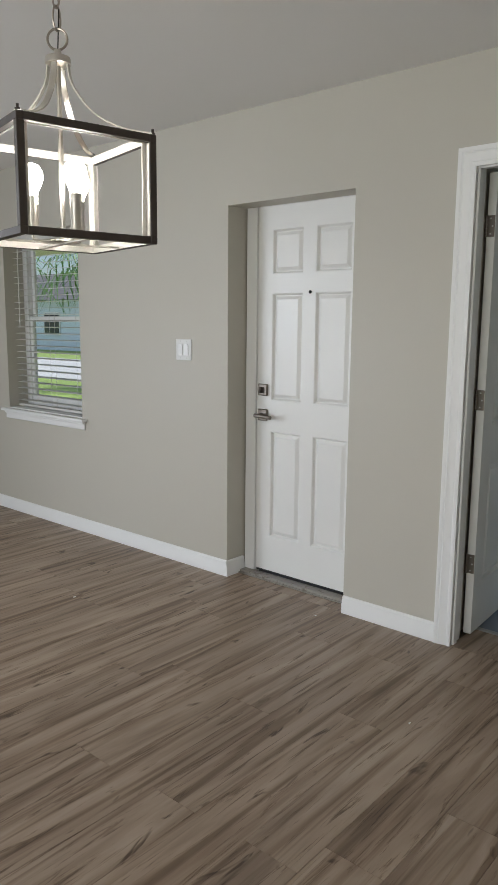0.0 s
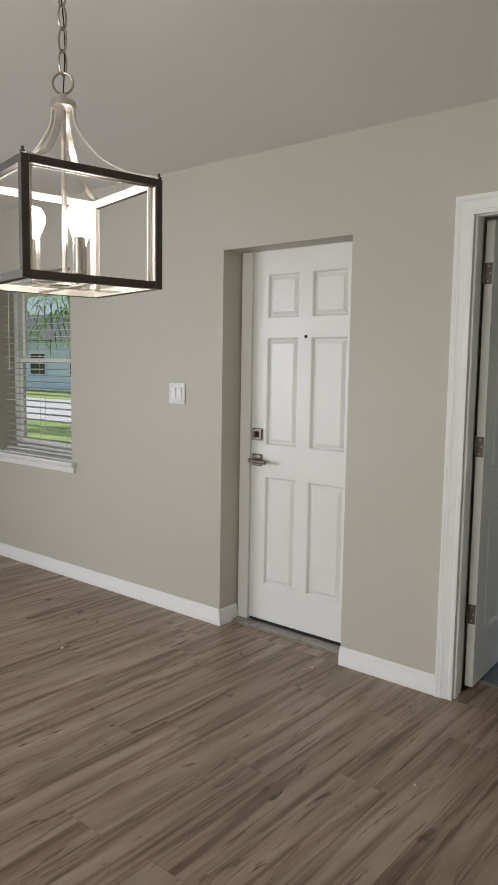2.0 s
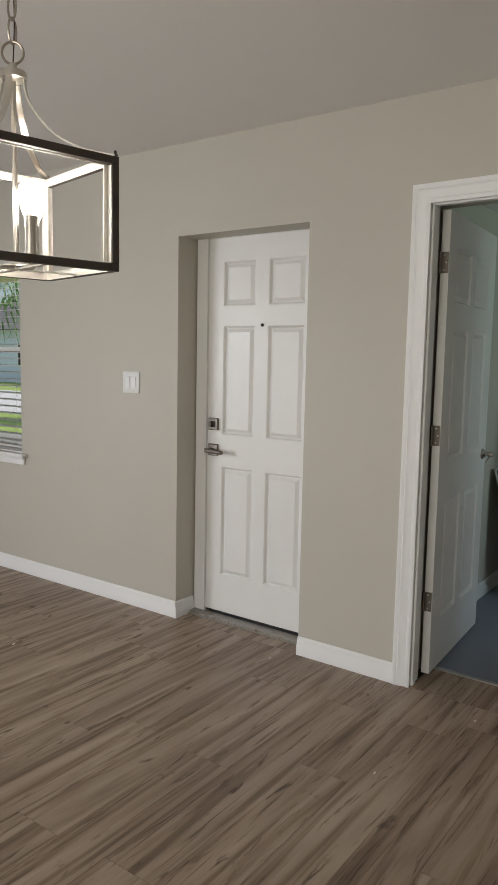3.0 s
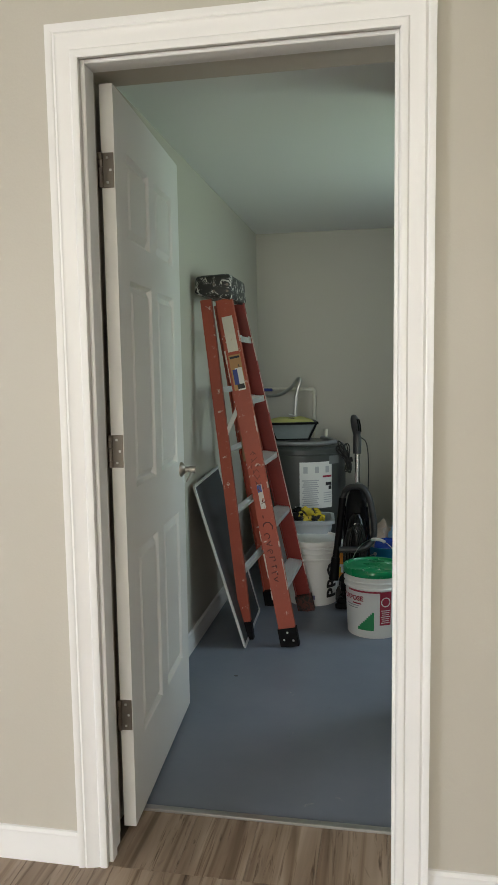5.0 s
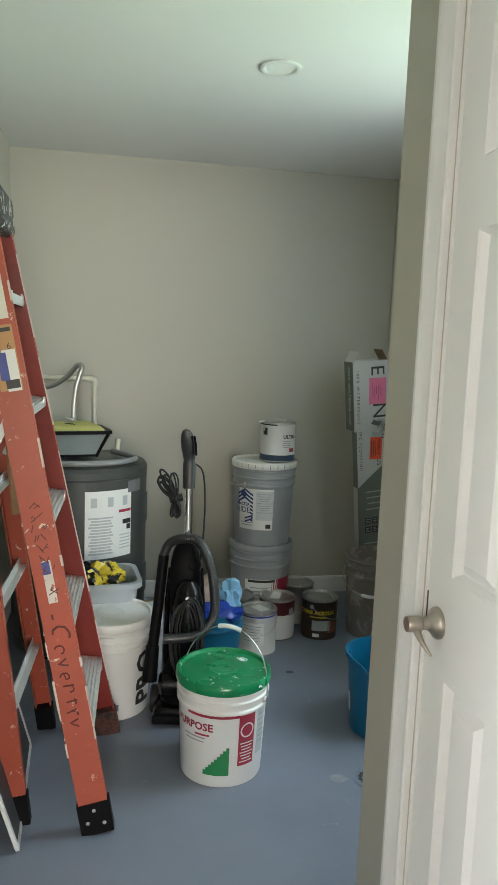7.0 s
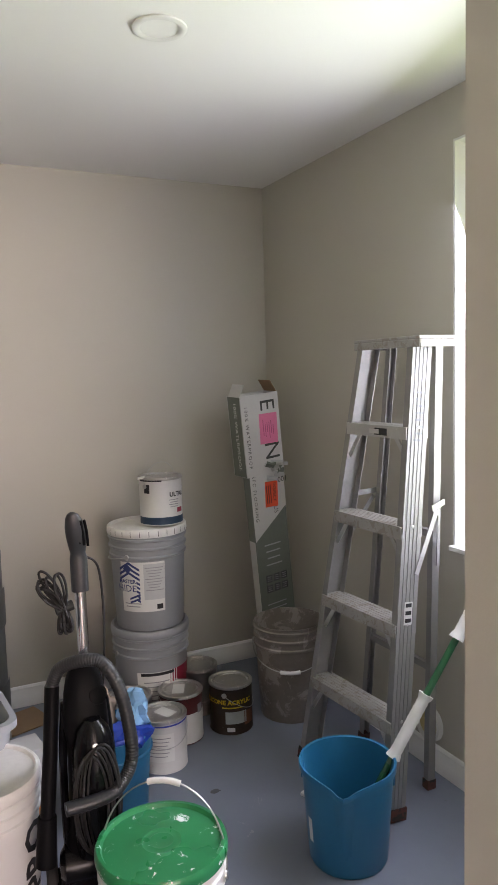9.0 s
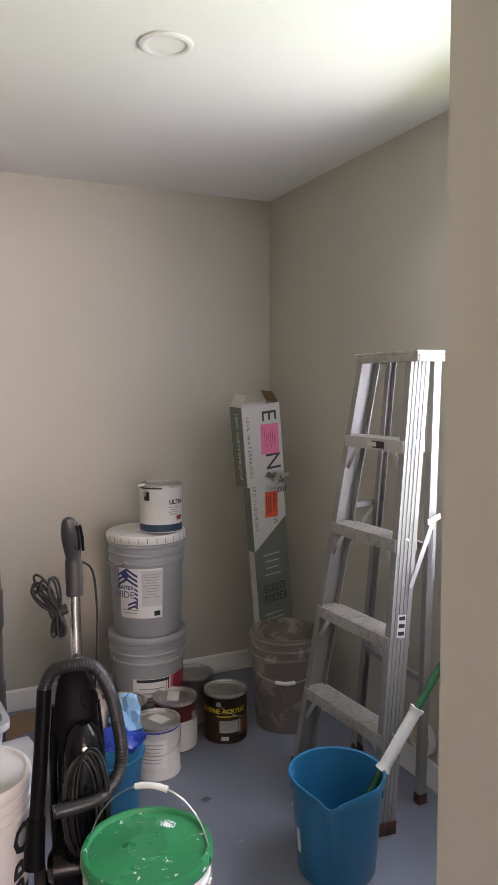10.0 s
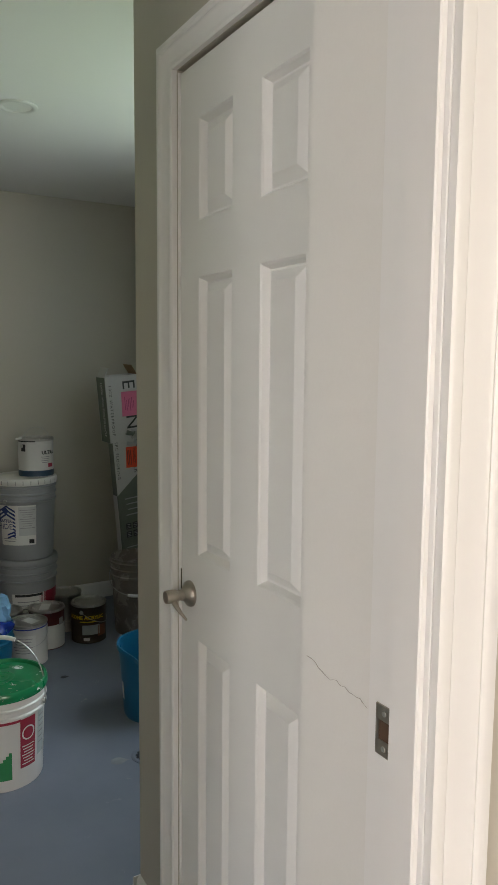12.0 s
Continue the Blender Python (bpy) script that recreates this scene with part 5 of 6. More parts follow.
def lid(parent, r, z, mat, label, dome=0.003):
    prof = [(r - 0.004, z - 0.030), (r + 0.004, z - 0.030), (r + 0.007, z - 0.022), (r + 0.006, z - 0.004), (r + 0.002, z + 0.002), (r - 0.006, z + 0.002), (r - 0.011, z - 0.007), (r - 0.030, z - 0.007)]
    for k in range(2):
        rr = r * (0.30 - 0.12 * k)
        prof += [(rr + 0.004, z - 0.007 + dome), (rr + 0.002, z - 0.0062 + dome), (rr, z - 0.007 + dome)]
    prof += [(0.0, z - 0.007 + dome)]
    return part("lid", lathe(bmesh.new(), prof, 48), mat, parent, label)


def patch(name, parent, r, angle, z, w, h, mat, taper=0.0, lift=0.0009, label=""):
    return part(name, wrapped(sheet(w, h, max(4, int(w / 0.012))), r, angle, z, lift, taper), mat, parent, label)


def words(name, parent, text, size, r, angle, z, mat, taper=0.0, lift=0.0016, turn=0, bold=0.0):
    bm = letters(text, size, bold=bold)
    if turn:
        bm.transform(Matrix.Rotation(radians(turn), 4, "Z"))
    # cut into narrow strips so that the words follow the curve
    lo, hi = min(v.co.x for v in bm.verts), max(v.co.x for v in bm.verts)
    n = int((hi - lo) / 0.008)
    for k in range(1, n + 1):
        bmesh.ops.bisect_plane(bm, geom=bm.verts[:] + bm.edges[:] + bm.faces[:], plane_co=(lo + (hi - lo) * k / (n + 1), 0, 0), plane_no=(1, 0, 0))
    return part(name, wrapped(bm, r, angle, z, lift, taper), mat, parent)


# joint-compound pail with the green lid
P = pail("compound_pail", -0.508, 4.824, 0.128, 0.142, 0.314, plastic_white, "white plastic compound pail with a paint-spotted green lid", 2)
lid(P, 0.144, 0.330, green_lid, "green lid with dried white paint")
bail(P, 0.150, 0.258, 101, -35, True, 0.0, rise=1.30)
TP = 0.0403
RM = 0.1362
a0 = -112
lb = patch("label", P, RM, a0 + 0, 0.232, 0.170, 0.012, red_ink, TP)
words("label_words", lb, "ALL PURPOSE", 0.034, RM, a0 - 42, 0.193, red_ink, TP, bold=0.0011)
patch("label_field", lb, RM, a0 - 14, 0.168, 0.05, 0.006, red_ink, TP)
patch("label_field", lb, RM, a0 - 26, 0.157, 0.08, 0.004, grey_ink, TP)
patch("label_field", lb, RM, a0 - 26, 0.145, 0.07, 0.004, grey_ink, TP)
for n in range(9):
    hh = 0.016 + 0.0095 * n
    patch("label_field", lb, RM, a0 - 10 + 3.9 * n, 0.040 + hh / 2, 0.0094, hh, green_ink, TP, 0.0009)
patch("label_field", lb, RM, a0 + 47, 0.150, 0.058, 0.165, red_ink, TP)
ic = bmesh.new()
for k in range(28):
    a, b = 2 * math.pi * k / 28, 2 * math.pi * (k + 1) / 28
    ic.faces.new([ic.verts.new((q * math.cos(s), q * math.sin(s), 0)) for q, s in ((0.019, a), (0.024, a), (0.024, b), (0.019, b))])
part("label_field", wrapped(ic, RM, a0 + 47, 0.182, 0.0018, TP), paper, lb)
for n in range(7):
    patch("label_field", lb, RM, a0 + 47, 0.140 - 0.010 * n, 0.046 - 0.006 * (n % 3), 0.0035, paper, TP, 0.0016)
patch("label_field", lb, RM, a0 + 73, 0.160, 0.040, 0.150, varied("pale_grey_print", (0.45, 0.50, 0.50), 0.5), TP)
for n in range(6):
    patch("label_field", lb, RM, a0 + 73, 0.215 - 0.018 * n, 0.03, 0.004, grey_ink, TP, 0.0016)

# white bucket with black letters
P = pail("plastic_bucket", -0.856, 5.270, 0.140, 0.149, 0.336, plastic_white, "white five-gallon bucket with black lettering and a soiled lid", 3)
lid(P, 0.150, 0.356, splattered("soiled_white_lid", (0.74, 0.73, 0.70), (0.42, 0.36, 0.28), 0.45, 0, cover=0.70, scale=10), "white lid with a dry smear")
words("letters", P, "PRO", 0.105, 0.1448, -34, 0.140, black_ink, 0.028, 0.0016, 90, 0.003)
patch("label", P, 0.1448, -84, 0.050, 0.03, 0.024, varied("violet_print", (0.16, 0.15, 0.26), 0.5), 0.028)

# stack of two grey pails and a can on top
P = pail("plastic_pail", -0.128, 6.060, 0.132, 0.149, 0.385, grey_pail, "grey five-gallon paint pail with a dark red label", 3, group="stacked grey pails")
lid(P, 0.149, 0.402, grey_pail, "grey pail lid")
patch("label", P, 0.1405, -98, 0.17, 0.16, 0.14, paper, 0.0442)
patch("label_field", P, 0.1405, -45, 0.17, 0.16, 0.14, red_ink, 0.0442)
patch("label_field", P, 0.1405, -98, 0.232, 0.13, 0.012, black_ink, 0.0442, 0.0016)
for n in range(5):
    patch("label_field", P, 0.1405, -100, 0.20 - 0.018 * n, 0.10, 0.004, grey_ink, 0.0442, 0.0016)
bail(P, 0.151, 0.30, 195, 10, True)
P = pail("plastic_pail", -0.128, 6.051, 0.132, 0.149, 0.372, grey_pail, "grey paint pail with a white and blue label and lid", 3, z=0.405, group="stacked grey pails")
lid(P, 0.150, 0.396, splattered("chalky_white_lid", (0.72, 0.71, 0.68), (0.45, 0.42, 0.38), 0.55, 0, cover=0.68, scale=16), "white lid with cut tabs")
for n in range(14):
    patch("tab_slot", P, 0.1562, -170 + 13 * n, 0.381, 0.0022, 0.020, black_ink, 0, 0.0012)
R0, AC = 0.1405, -137
lb = patch("label", P, R0, AC + 19, 0.175, 0.175, 0.195, paper, 0.0445)


def chevron(w, rise, band, x0=0.0, x1=1.0):
    """A bent stripe, w wide; x0 and x1 cut off a stretch of it."""
    bm = bmesh.new()
    cols = [x0 + (x1 - x0) * k / 8 for k in range(9)]
    rows = [[bm.verts.new(((c - 0.5) * w, rise * (1 - abs(2 * c - 1)) - s * band, 0)) for c in cols] for s in (0, 1)]
    for k in range(8):
        bm.faces.new((rows[0][k], rows[0][k + 1], rows[1][k + 1], rows[1][k]))
    return bm


for n in range(3):
    part("label_field", wrapped(chevron(0.086, 0.026, 0.010), R0, AC - 2, 0.247 - 0.019 * n, 0.0014, 0.0445), navy_ink, lb)
for n in range(5):
    part("label_field", wrapped(chevron(0.086, 0.026, 0.009, 0.84, 1.0), R0, AC - 2, 0.190 - 0.017 * n, 0.0014, 0.0445), navy_ink, lb)
for n in range(2):
    part("label_field", wrapped(chevron(0.086, -0.018, 0.008, 0.5, 1.0), R0, AC - 2, 0.150 - 0.015 * n, 0.0014, 0.0445), navy_ink, lb)
words("label_words", lb, "MASTER", 0.0205, R0, AC - 6, 0.196, navy_ink, 0.0445, 0.0024, bold=0.0006)
words("label_words", lb, "HIDE", 0.038, R0, AC - 7, 0.168, navy_ink, 0.0445, 0.0024)
dia = sheet(0.028, 0.028, 4, 4)
dia.transform(Matrix.Rotation(radians(45), 4, "Z"))
part("label_field", wrapped(dia, R0, AC - 4, 0.246, 0.0026, 0.0445), navy_ink, lb, "blue diamond mark")
patch("label_field", lb, R0, AC + 38, 0.195, 0.080, 0.140, varied("silver_print", (0.52, 0.53, 0.53), 0.5), 0.0445, 0.0014)
for n in range(9):
    patch("label_field", lb, R0, AC + 38, 0.25 - 0.011 * n, 0.07 - 0.01 * (n % 4), 0.003, grey_ink, 0.0445, 0.0018)
patch("label_field", lb, R0, AC + 46, 0.096, 0.024, 0.020, black_ink, 0.0445, 0.0018)
patch("label_field", lb, R0, AC + 2, 0.11, 0.07, 0.004, grey_ink, 0.0445, 0.0014)
patch("label_field", lb, R0, AC + 2, 0.098, 0.06, 0.004, grey_ink, 0.0445, 0.0014)
bail(P, 0.152, 0.29, 190, 40, False)


def can(x, y, z, body, label, r=0.083, h=0.190, lid_mat=None, turn=0.0, handle=None, open_top=False, group="paint cans"):
    t = thing("paint_can", pose(x, y, z, 0, 0, turn), label, "paint can", group)
    part("body", lathe(bmesh.new(), [(0.0, 0.002), (r - 0.004, 0.002), (r, 0.0), (r + 0.0015, 0.003), (r, 0.006), (r, h - 0.010), (r + 0.002, h - 0.007), (r + 0.002, h - 0.002), (r, h), (r - 0.006, h), (r - 0.008, h - 0.004)], 40), body, t)
    part("rim", lathe(bmesh.new(), [(r - 0.012, h - 0.006), (r - 0.009, h + 0.001), (r - 0.003, h + 0.002), (r + 0.0025, h - 0.001), (r + 0.0028, h - 0.009), (r + 0.0004, h - 0.012)], 40), can_steel, t, "steel rim")
    part("lid", lathe(bmesh.new(), [(0.0, h - 0.006), (r - 0.026, h - 0.006), (r - 0.022, h - 0.003), (r - 0.016, h - 0.003), (r - 0.011, h - 0.008)], 40), lid_mat or can_steel, t, "paint-smeared can lid")
    if handle:
        bail(t, r + 0.002, h - 0.035, handle[0], handle[1], False, wire=0.0013, rise=handle[2] if len(handle) > 2 else 1.02)
    return t


T = can(-0.075, 6.021, 0.796 + 0.008, can_white, "white paint can with navy base band on the stacked pails", h=0.186, turn=0, handle=(88, 25))
patch("label", T, 0.083, -100, 0.018, 0.25, 0.028, varied("dark_teal_band", (0.015, 0.045, 0.085), 0.4))
patch("label_field", T, 0.083, -52, 0.056, 0.030, 0.018, red_ink, 0, 0.0016)
words("label_words", T, "ULTRA", 0.024, 0.083, -60, 0.118, black_ink, bold=0.0009)
for n in range(4):
    patch("label_field", T, 0.083, -72, 0.098 - 0.009 * n, 0.045 - 0.008 * (n % 2), 0.003, grey_ink, 0, 0.0014)
patch("label_field", T, 0.083, -148, 0.142, 0.026, 0.034, black_ink, 0, 0.0014, "black paint drip")
patch("label_field", T, 0.083, -140, 0.176, 0.10, 0.010, black_ink, 0, 0.0024, "black paint drips on the rim")
part("brush_handle", tube(bmesh.new(), [(-0.075, -0.03, 0.188), (-0.105, -0.045, 0.186)], 0.005, 8), plastic_white, T, "white plastic stub on the rim")

T = can(-0.208, 5.700, 0.0, can_white, "white paint can with a torn label and blue rim band", turn=0, handle=(-35, -8, 1.25))
part("band", wrapped(sheet(2 * math.pi * 0.083 - 0.001, 0.006, 40), 0.083, 0, 0.172, 0.0009), varied("blue_band", (0.04, 0.06, 0.35), 0.4), T, "thin blue band")
patch("label", T, 0.083, -120, 0.095, 0.11, 0.10, paper)
for n in range(6):
    patch("label_field", T, 0.083, -122, 0.13 - 0.013 * n, 0.09 - 0.012 * (n % 3), 0.003, grey_ink, 0, 0.0016)
part("label_field", placed(sheet(0.05, 0.07, 2, 2), pose(0.01, 0.0, 0.1855, 2, 0, 30)), paper, T, "paper scrap on the lid")
T = can(-0.085, 5.852, 0.0, can_maroon, "maroon and white paint can with a paper scrap on its lid", turn=0, handle=(150, 20))
patch("label", T, 0.083, -70, 0.060, 0.17, 0.115, can_white)
patch("label_field", T, 0.083, -52, 0.130, 0.028, 0.034, grey_ink, 0, 0.0016)
part("label_field", placed(sheet(0.045, 0.075, 2, 2), pose(-0.005, 0.005, 0.186, 3, 0, -25)), paper, T, "paper scrap on the lid")
T = can(0.118, 5.835, 0.0, can_brown, "dark brown paint can with yellow lettering", lid_mat=can_steel, turn=0, handle=(-35, 48, 1.25))
words("label_words", T, "SILICONE ACRYLIC", 0.0245, 0.083, -127, 0.128, yellow_ink, bold=0.0008)
patch("label_field", T, 0.083, -110, 0.108, 0.08, 0.005, yellow_ink, 0, 0.0014)
patch("label_field", T, 0.083, -100, 0.068, 0.085, 0.048, varied("pale_blue_picture", (0.33, 0.36, 0.37), 0.5, fine=30, amount=0.4), 0, 0.0014)
patch("label_field", T, 0.083, -60, 0.060, 0.05, 0.055, varied("russet_picture", (0.16, 0.06, 0.03), 0.5, fine=30, amount=0.4), 0, 0.0014)
patch("label_field", T, 0.083, -115, 0.022, 0.03, 0.016, paper, 0, 0.0014)
T = can(0.058, 6.040, 0.0, can_steel, "bare steel paint can with a clean lid", turn=0)
patch("label", T, 0.083, -62, 0.09, 0.04, 0.14, can_white)
can(-0.273, 5.890, 0.0, can_steel, "bare steel paint can, dusty", turn=0)

# plaster-caked bucket
P = pail("plastic_bucket", 0.385, 5.835, 0.122, 0.142, 0.385, dirty_pail, "plaster-caked translucent bucket, empty", 3)
bail(P, 0.1485, 0.30, -28, -28, True, grip_mat=plastic_white, rise=1.16)

# blue bucket with a spout
P = thing("spout_bucket", pose(0.094, 4.975, 0.0, 0, 0, -128), "blue plastic mop bucket with a pouring spout", "bucket")
bm = bmesh.new()
seg, levels = 72, [(0.0, 0.006, 0.0), (0.106, 0.0, 0.0), (0.111, 0.010, 0.0), (0.126, 0.22, 0.1), (0.130, 0.262, 0.6), (0.137, 0.268, 0.9), (0.138, 0.280, 1.0), (0.1365, 0.286, 1.0), (0.130, 0.284, 1.0), (0.126, 0.255, 0.6), (0.108, 0.012, 0.0), (0.0, 0.010, 0.0)]
rings = []
for r, z, sp in levels:
    if r == 0:
        rings.append([bm.verts.new((0, 0, z))])
        continue
    row = []
    for k in range(seg):
        a = 2 * math.pi * k / seg
        d = math.atan2(math.sin(a), math.cos(a))
        push = 0.026 * math.exp(-((d / 0.16) ** 2)) * sp
        dip = 0.022 * math.exp(-((d / 0.45) ** 2)) * sp
        row.append(bm.verts.new(((r + push) * math.cos(a), (r + push) * math.sin(a), z - dip)))
    rings.append(row)
for a, b in zip(rings, rings[1:]):
    for k in range(seg):
        n = (k + 1) % seg
        if len(a) == 1:
            bm.faces.new((a[0], b[n], b[k]))
        elif len(b) == 1:
            bm.faces.new((a[k], a[n], b[0]))
        else:
            bm.faces.new((a[k], a[n], b[n], b[k]))
part("body", bm, blue_plastic, P)
for s in (-1, 1):
    part("ear", box(bmesh.new(), -0.012, 0.012, s * 0.1275 - 0.004, s * 0.1275 + 0.004, 0.225, 0.262, 0.002), blue_plastic, P)
patch("label", P, 0.1242, -55, 0.11, 0.02, 0.07, paper, 0.07)

pole = thing("extension_pole", pose(0, 0, 0), "green steel extension pole with white grips standing in the bucket", "pole")
A, B = Vector((0.062, 4.963, 0.022)), Vector((0.598, 4.875, 0.868))
part("shaft", tube(bmesh.new(), [A, lerp(A, B, 0.5), B], 0.0105, 14), green_pole, pole)
for t0, t1 in ((0.30, 0.50), (0.68, 0.93)):
    n = 22
    pts = [lerp(A, B, t0 + (t1 - t0) * k / n) for k in range(n + 1)]
    part("grip", tube(bmesh.new(), pts, 0.0165, 14, ring=lambda i, n=n: 0.0225 if i in (0, n) else 0.0205 if i in (1, n - 1) else 0.0165 + 0.0012 * (i % 2)), plastic_white, pole, "ribbed white grip")
sc = thing("putty_knife", pose(0.165, 5.220, 0.0, 0, 0, 30), "pale putty knife lying on the concrete floor", "putty knife")
part("blade", box(bmesh.new(), -0.022, 0.022, -0.03, 0.02, 0.0005, 0.002), steel, sc)
part("grip", box(bmesh.new(), -0.010, 0.010, 0.016, 0.085, 0.001, 0.013, 0.004, 2), plastic_white, sc)

# ---- water heater with its pipes ----
HX, HY, HR = -0.992, 5.912, 0.292
WH = thing("water_heater", pose(HX, HY, 0.0), "short charcoal electric water heater with a rating label", "water heater")
part("tank", lathe(bmesh.new(), [(0.0, 0.02), (HR - 0.01, 0.02), (HR, 0.028), (HR, 0.06), (HR - 0.003, 0.064), (HR, 0.068), (HR, 0.765), (HR - 0.003, 0.769), (HR + 0.001, 0.773), (HR + 0.001, 0.800), (HR - 0.010, 0.815), (HR - 0.05, 0.826), (0.0, 0.835)], 56), tank_grey, WH)
part("base_ring", lathe(bmesh.new(), [(0.0, 0.0), (HR - 0.03, 0.0), (HR - 0.03, 0.02), (0.0, 0.02)], 40), black_plastic, WH)
lb = patch("label", WH, HR, -63, 0.585, 0.215, 0.285, paper, 0, 0.001, "white rating label with small print")
for n in range(3):
    patch("label_field", lb, HR, -77 + 14 * n, 0.68, 0.026, 0.040, paper_grey, 0, 0.0018)
for n in range(13):
    patch("label_field", lb, HR, -71, 0.615 - 0.0125 * n, 0.105 - 0.010 * ((n * 5) % 3), 0.0075, paper_grey, 0, 0.0018)
patch("label_field", lb, HR, -49, 0.637, 0.066, 0.012, red_ink, 0, 0.0018)
patch("label_field", lb, HR, -47, 0.590, 0.045, 0.020, black_ink, 0, 0.0018)
patch("label_field", lb, HR, -45, 0.566, 0.022, 0.022, black_ink, 0, 0.0018)
for n in range(5):
    patch("label_field", lb, HR, -49, 0.535 - 0.014 * n, 0.055, 0.005, paper_grey, 0, 0.0018)
patch("access_panel", WH, HR, -38, 0.735, 0.085, 0.05, varied("grey_access_panel", (0.15, 0.155, 0.155), 0.5), 0, 0.004)
for n, z in enumerate((0.62, 0.30)):
    part("access_cover", wrapped(sheet(0.10, 0.13, 8), HR, -18, z, 0.006), tank_grey, WH, "round-cornered element cover")
part("hot_outlet", tube(bmesh.new(), [(0.16, 0.06, 0.83), (0.165, 0.065, 0.90)], 0.012, 12), pvc, WH)
part("relief_valve", tube(bmesh.new(), [(-0.02, 0.10, 0.83), (-0.02, 0.10, 0.92)], 0.014, 12), nickel_lamp, WH)
hose = thing("flexible_connector", pose(0, 0, 0), "braided steel water connector curving over the heater", "water hose")
pts = smooth_path([(-1.022, 5.927, 0.865), (-1.022, 5.927, 1.02), (-1.012, 5.927, 1.13), (-0.988, 5.936, 1.215), (-1.008, 5.965, 1.225), (-1.057, 5.995, 1.17), (-1.135, 6.025, 1.125), (-1.232, 6.064, 1.12), (-1.320, 6.085, 1.13)], 8)
part("braid", tube(bmesh.new(), pts, 0.011, 10, ring=lambda i: 0.0105 + 0.0009 * (i % 2)), steel, hose)
part("nut", tube(bmesh.new(), [(-1.022, 5.927, 0.832), (-1.022, 5.927, 0.875)], 0.017, 6), plastic_white, hose)
part("nut", tube(bmesh.new(), [(-1.022, 5.927, 0.96), (-1.022, 5.927, 1.00)], 0.015, 6), steel, hose)
part("valve_handle", box(bmesh.new(), -1.25, -1.19, 6.07, 6.09, 1.145, 1.165, 0.004), varied("blue_valve", (0.02, 0.03, 0.2), 0.4), hose)
pp = thing("pvc_pipe", pose(0, 0, 0), "cream plastic drain pipe along the wall behind the heater", "pipe")
part("run", tube(bmesh.new(), [(-1.335, 6.343, 1.152), (-0.954, 6.337, 1.148)], 0.0125, 14), pvc, pp)
part("drop", tube(bmesh.new(), [(-0.938, 6.337, 1.13), (-0.938, 6.337, 0.02)], 0.0125, 14), pvc, pp)
part("elbow", tube(bmesh.new(), smooth_path([(-0.973, 6.337, 1.148), (-0.949, 6.337, 1.147), (-0.938, 6.337, 1.136), (-0.938, 6.337, 1.108)], 4), 0.0165, 14), pvc, pp)
part("coupling", tube(bmesh.new(), [(-0.938, 6.337, 1.02), (-0.938, 6.337, 1.06)], 0.016, 14), pvc, pp)
gh = thing("grey_hose", pose(0, 0, 0), "grey flexible hose lying round the heater's top", "hose")
hp = [(HX + 0.262 * math.cos(radians(a)), HY + 0.262 * math.sin(radians(a)), 0.838) for a in range(-175, -24, 6)] + [(HX + 0.20, HY - 0.05, 0.846), (HX + 0.14, HY + 0.02, 0.85)]
part("hose", tube(bmesh.new(), hp, 0.0125, 10), varied("grey_vinyl_hose", (0.22, 0.23, 0.235), 0.45), gh)
tr = thing("wire_basket", pose(-1.034, 5.817, 0.853, 0, 0, 12), "black plastic basket with yellow foam on top of the heater", "basket")
bm = bmesh.new()
b0, b1, hb = 0.095, 0.135, 0.105
lo = [bm.verts.new((x * b0 * 1.05, y * b0 * 0.8, 0.0)) for x, y in ((-1, -1), (1, -1), (1, 1), (-1, 1))]
hi = [bm.verts.new((x * b1 * 1.05, y * b1 * 0.8, hb)) for x, y in ((-1, -1), (1, -1), (1, 1), (-1, 1))]
bm.faces.new(lo[::-1])
for k in range(4):
    bm.faces.new((lo[k], lo[(k + 1) % 4], hi[(k + 1) % 4], hi[k]))
part("liner", bm, varied("pale_grey_liner", (0.20, 0.23, 0.23), 0.35, amount=0.2), tr)
bm = bmesh.new()
for k, (x, y) in enumerate(((-1, -1), (1, -1), (1, 1), (-1, 1))):
    tube(bm, [(x * b0 * 1.05, y * b0 * 0.8, 0.0), (x * (b1 + 0.004) * 1.05, y * (b1 + 0.004) * 0.8, hb)], 0.007, 6)
    x2, y2 = ((1, -1), (1, 1), (-1, 1), (-1, -1))[k]
    beam(bm, (x * (b1 + 0.006) * 1.05, y * (b1 + 0.006) * 0.8, hb), (x2 * (b1 + 0.006) * 1.05, y2 * (b1 + 0.006) * 0.8, hb), 0.022, 0.014, face=(0, 0, 1))
    tube(bm, [(x * b0 * 1.05, y * b0 * 0.8, 0.004), (x2 * b0 * 1.05, y2 * b0 * 0.8, 0.004)], 0.006, 6)
part("frame", bm, black_plastic, tr)
bm = bmesh.new()
bmesh.ops.create_grid(bm, x_segments=18, y_segments=14, size=1.0)
for v in bm.verts:
    x, y = v.co.x, v.co.y
    e = (1 - x**4) * (1 - y**4)
    v.co = (x * b1 * 1.02, y * b1 * 0.78, hb + 0.004 + 0.026 * e + 0.012 * noise.noise(Vector((x * 3, y * 3, 1))))
part("foam", bm, yellow_foam, tr)

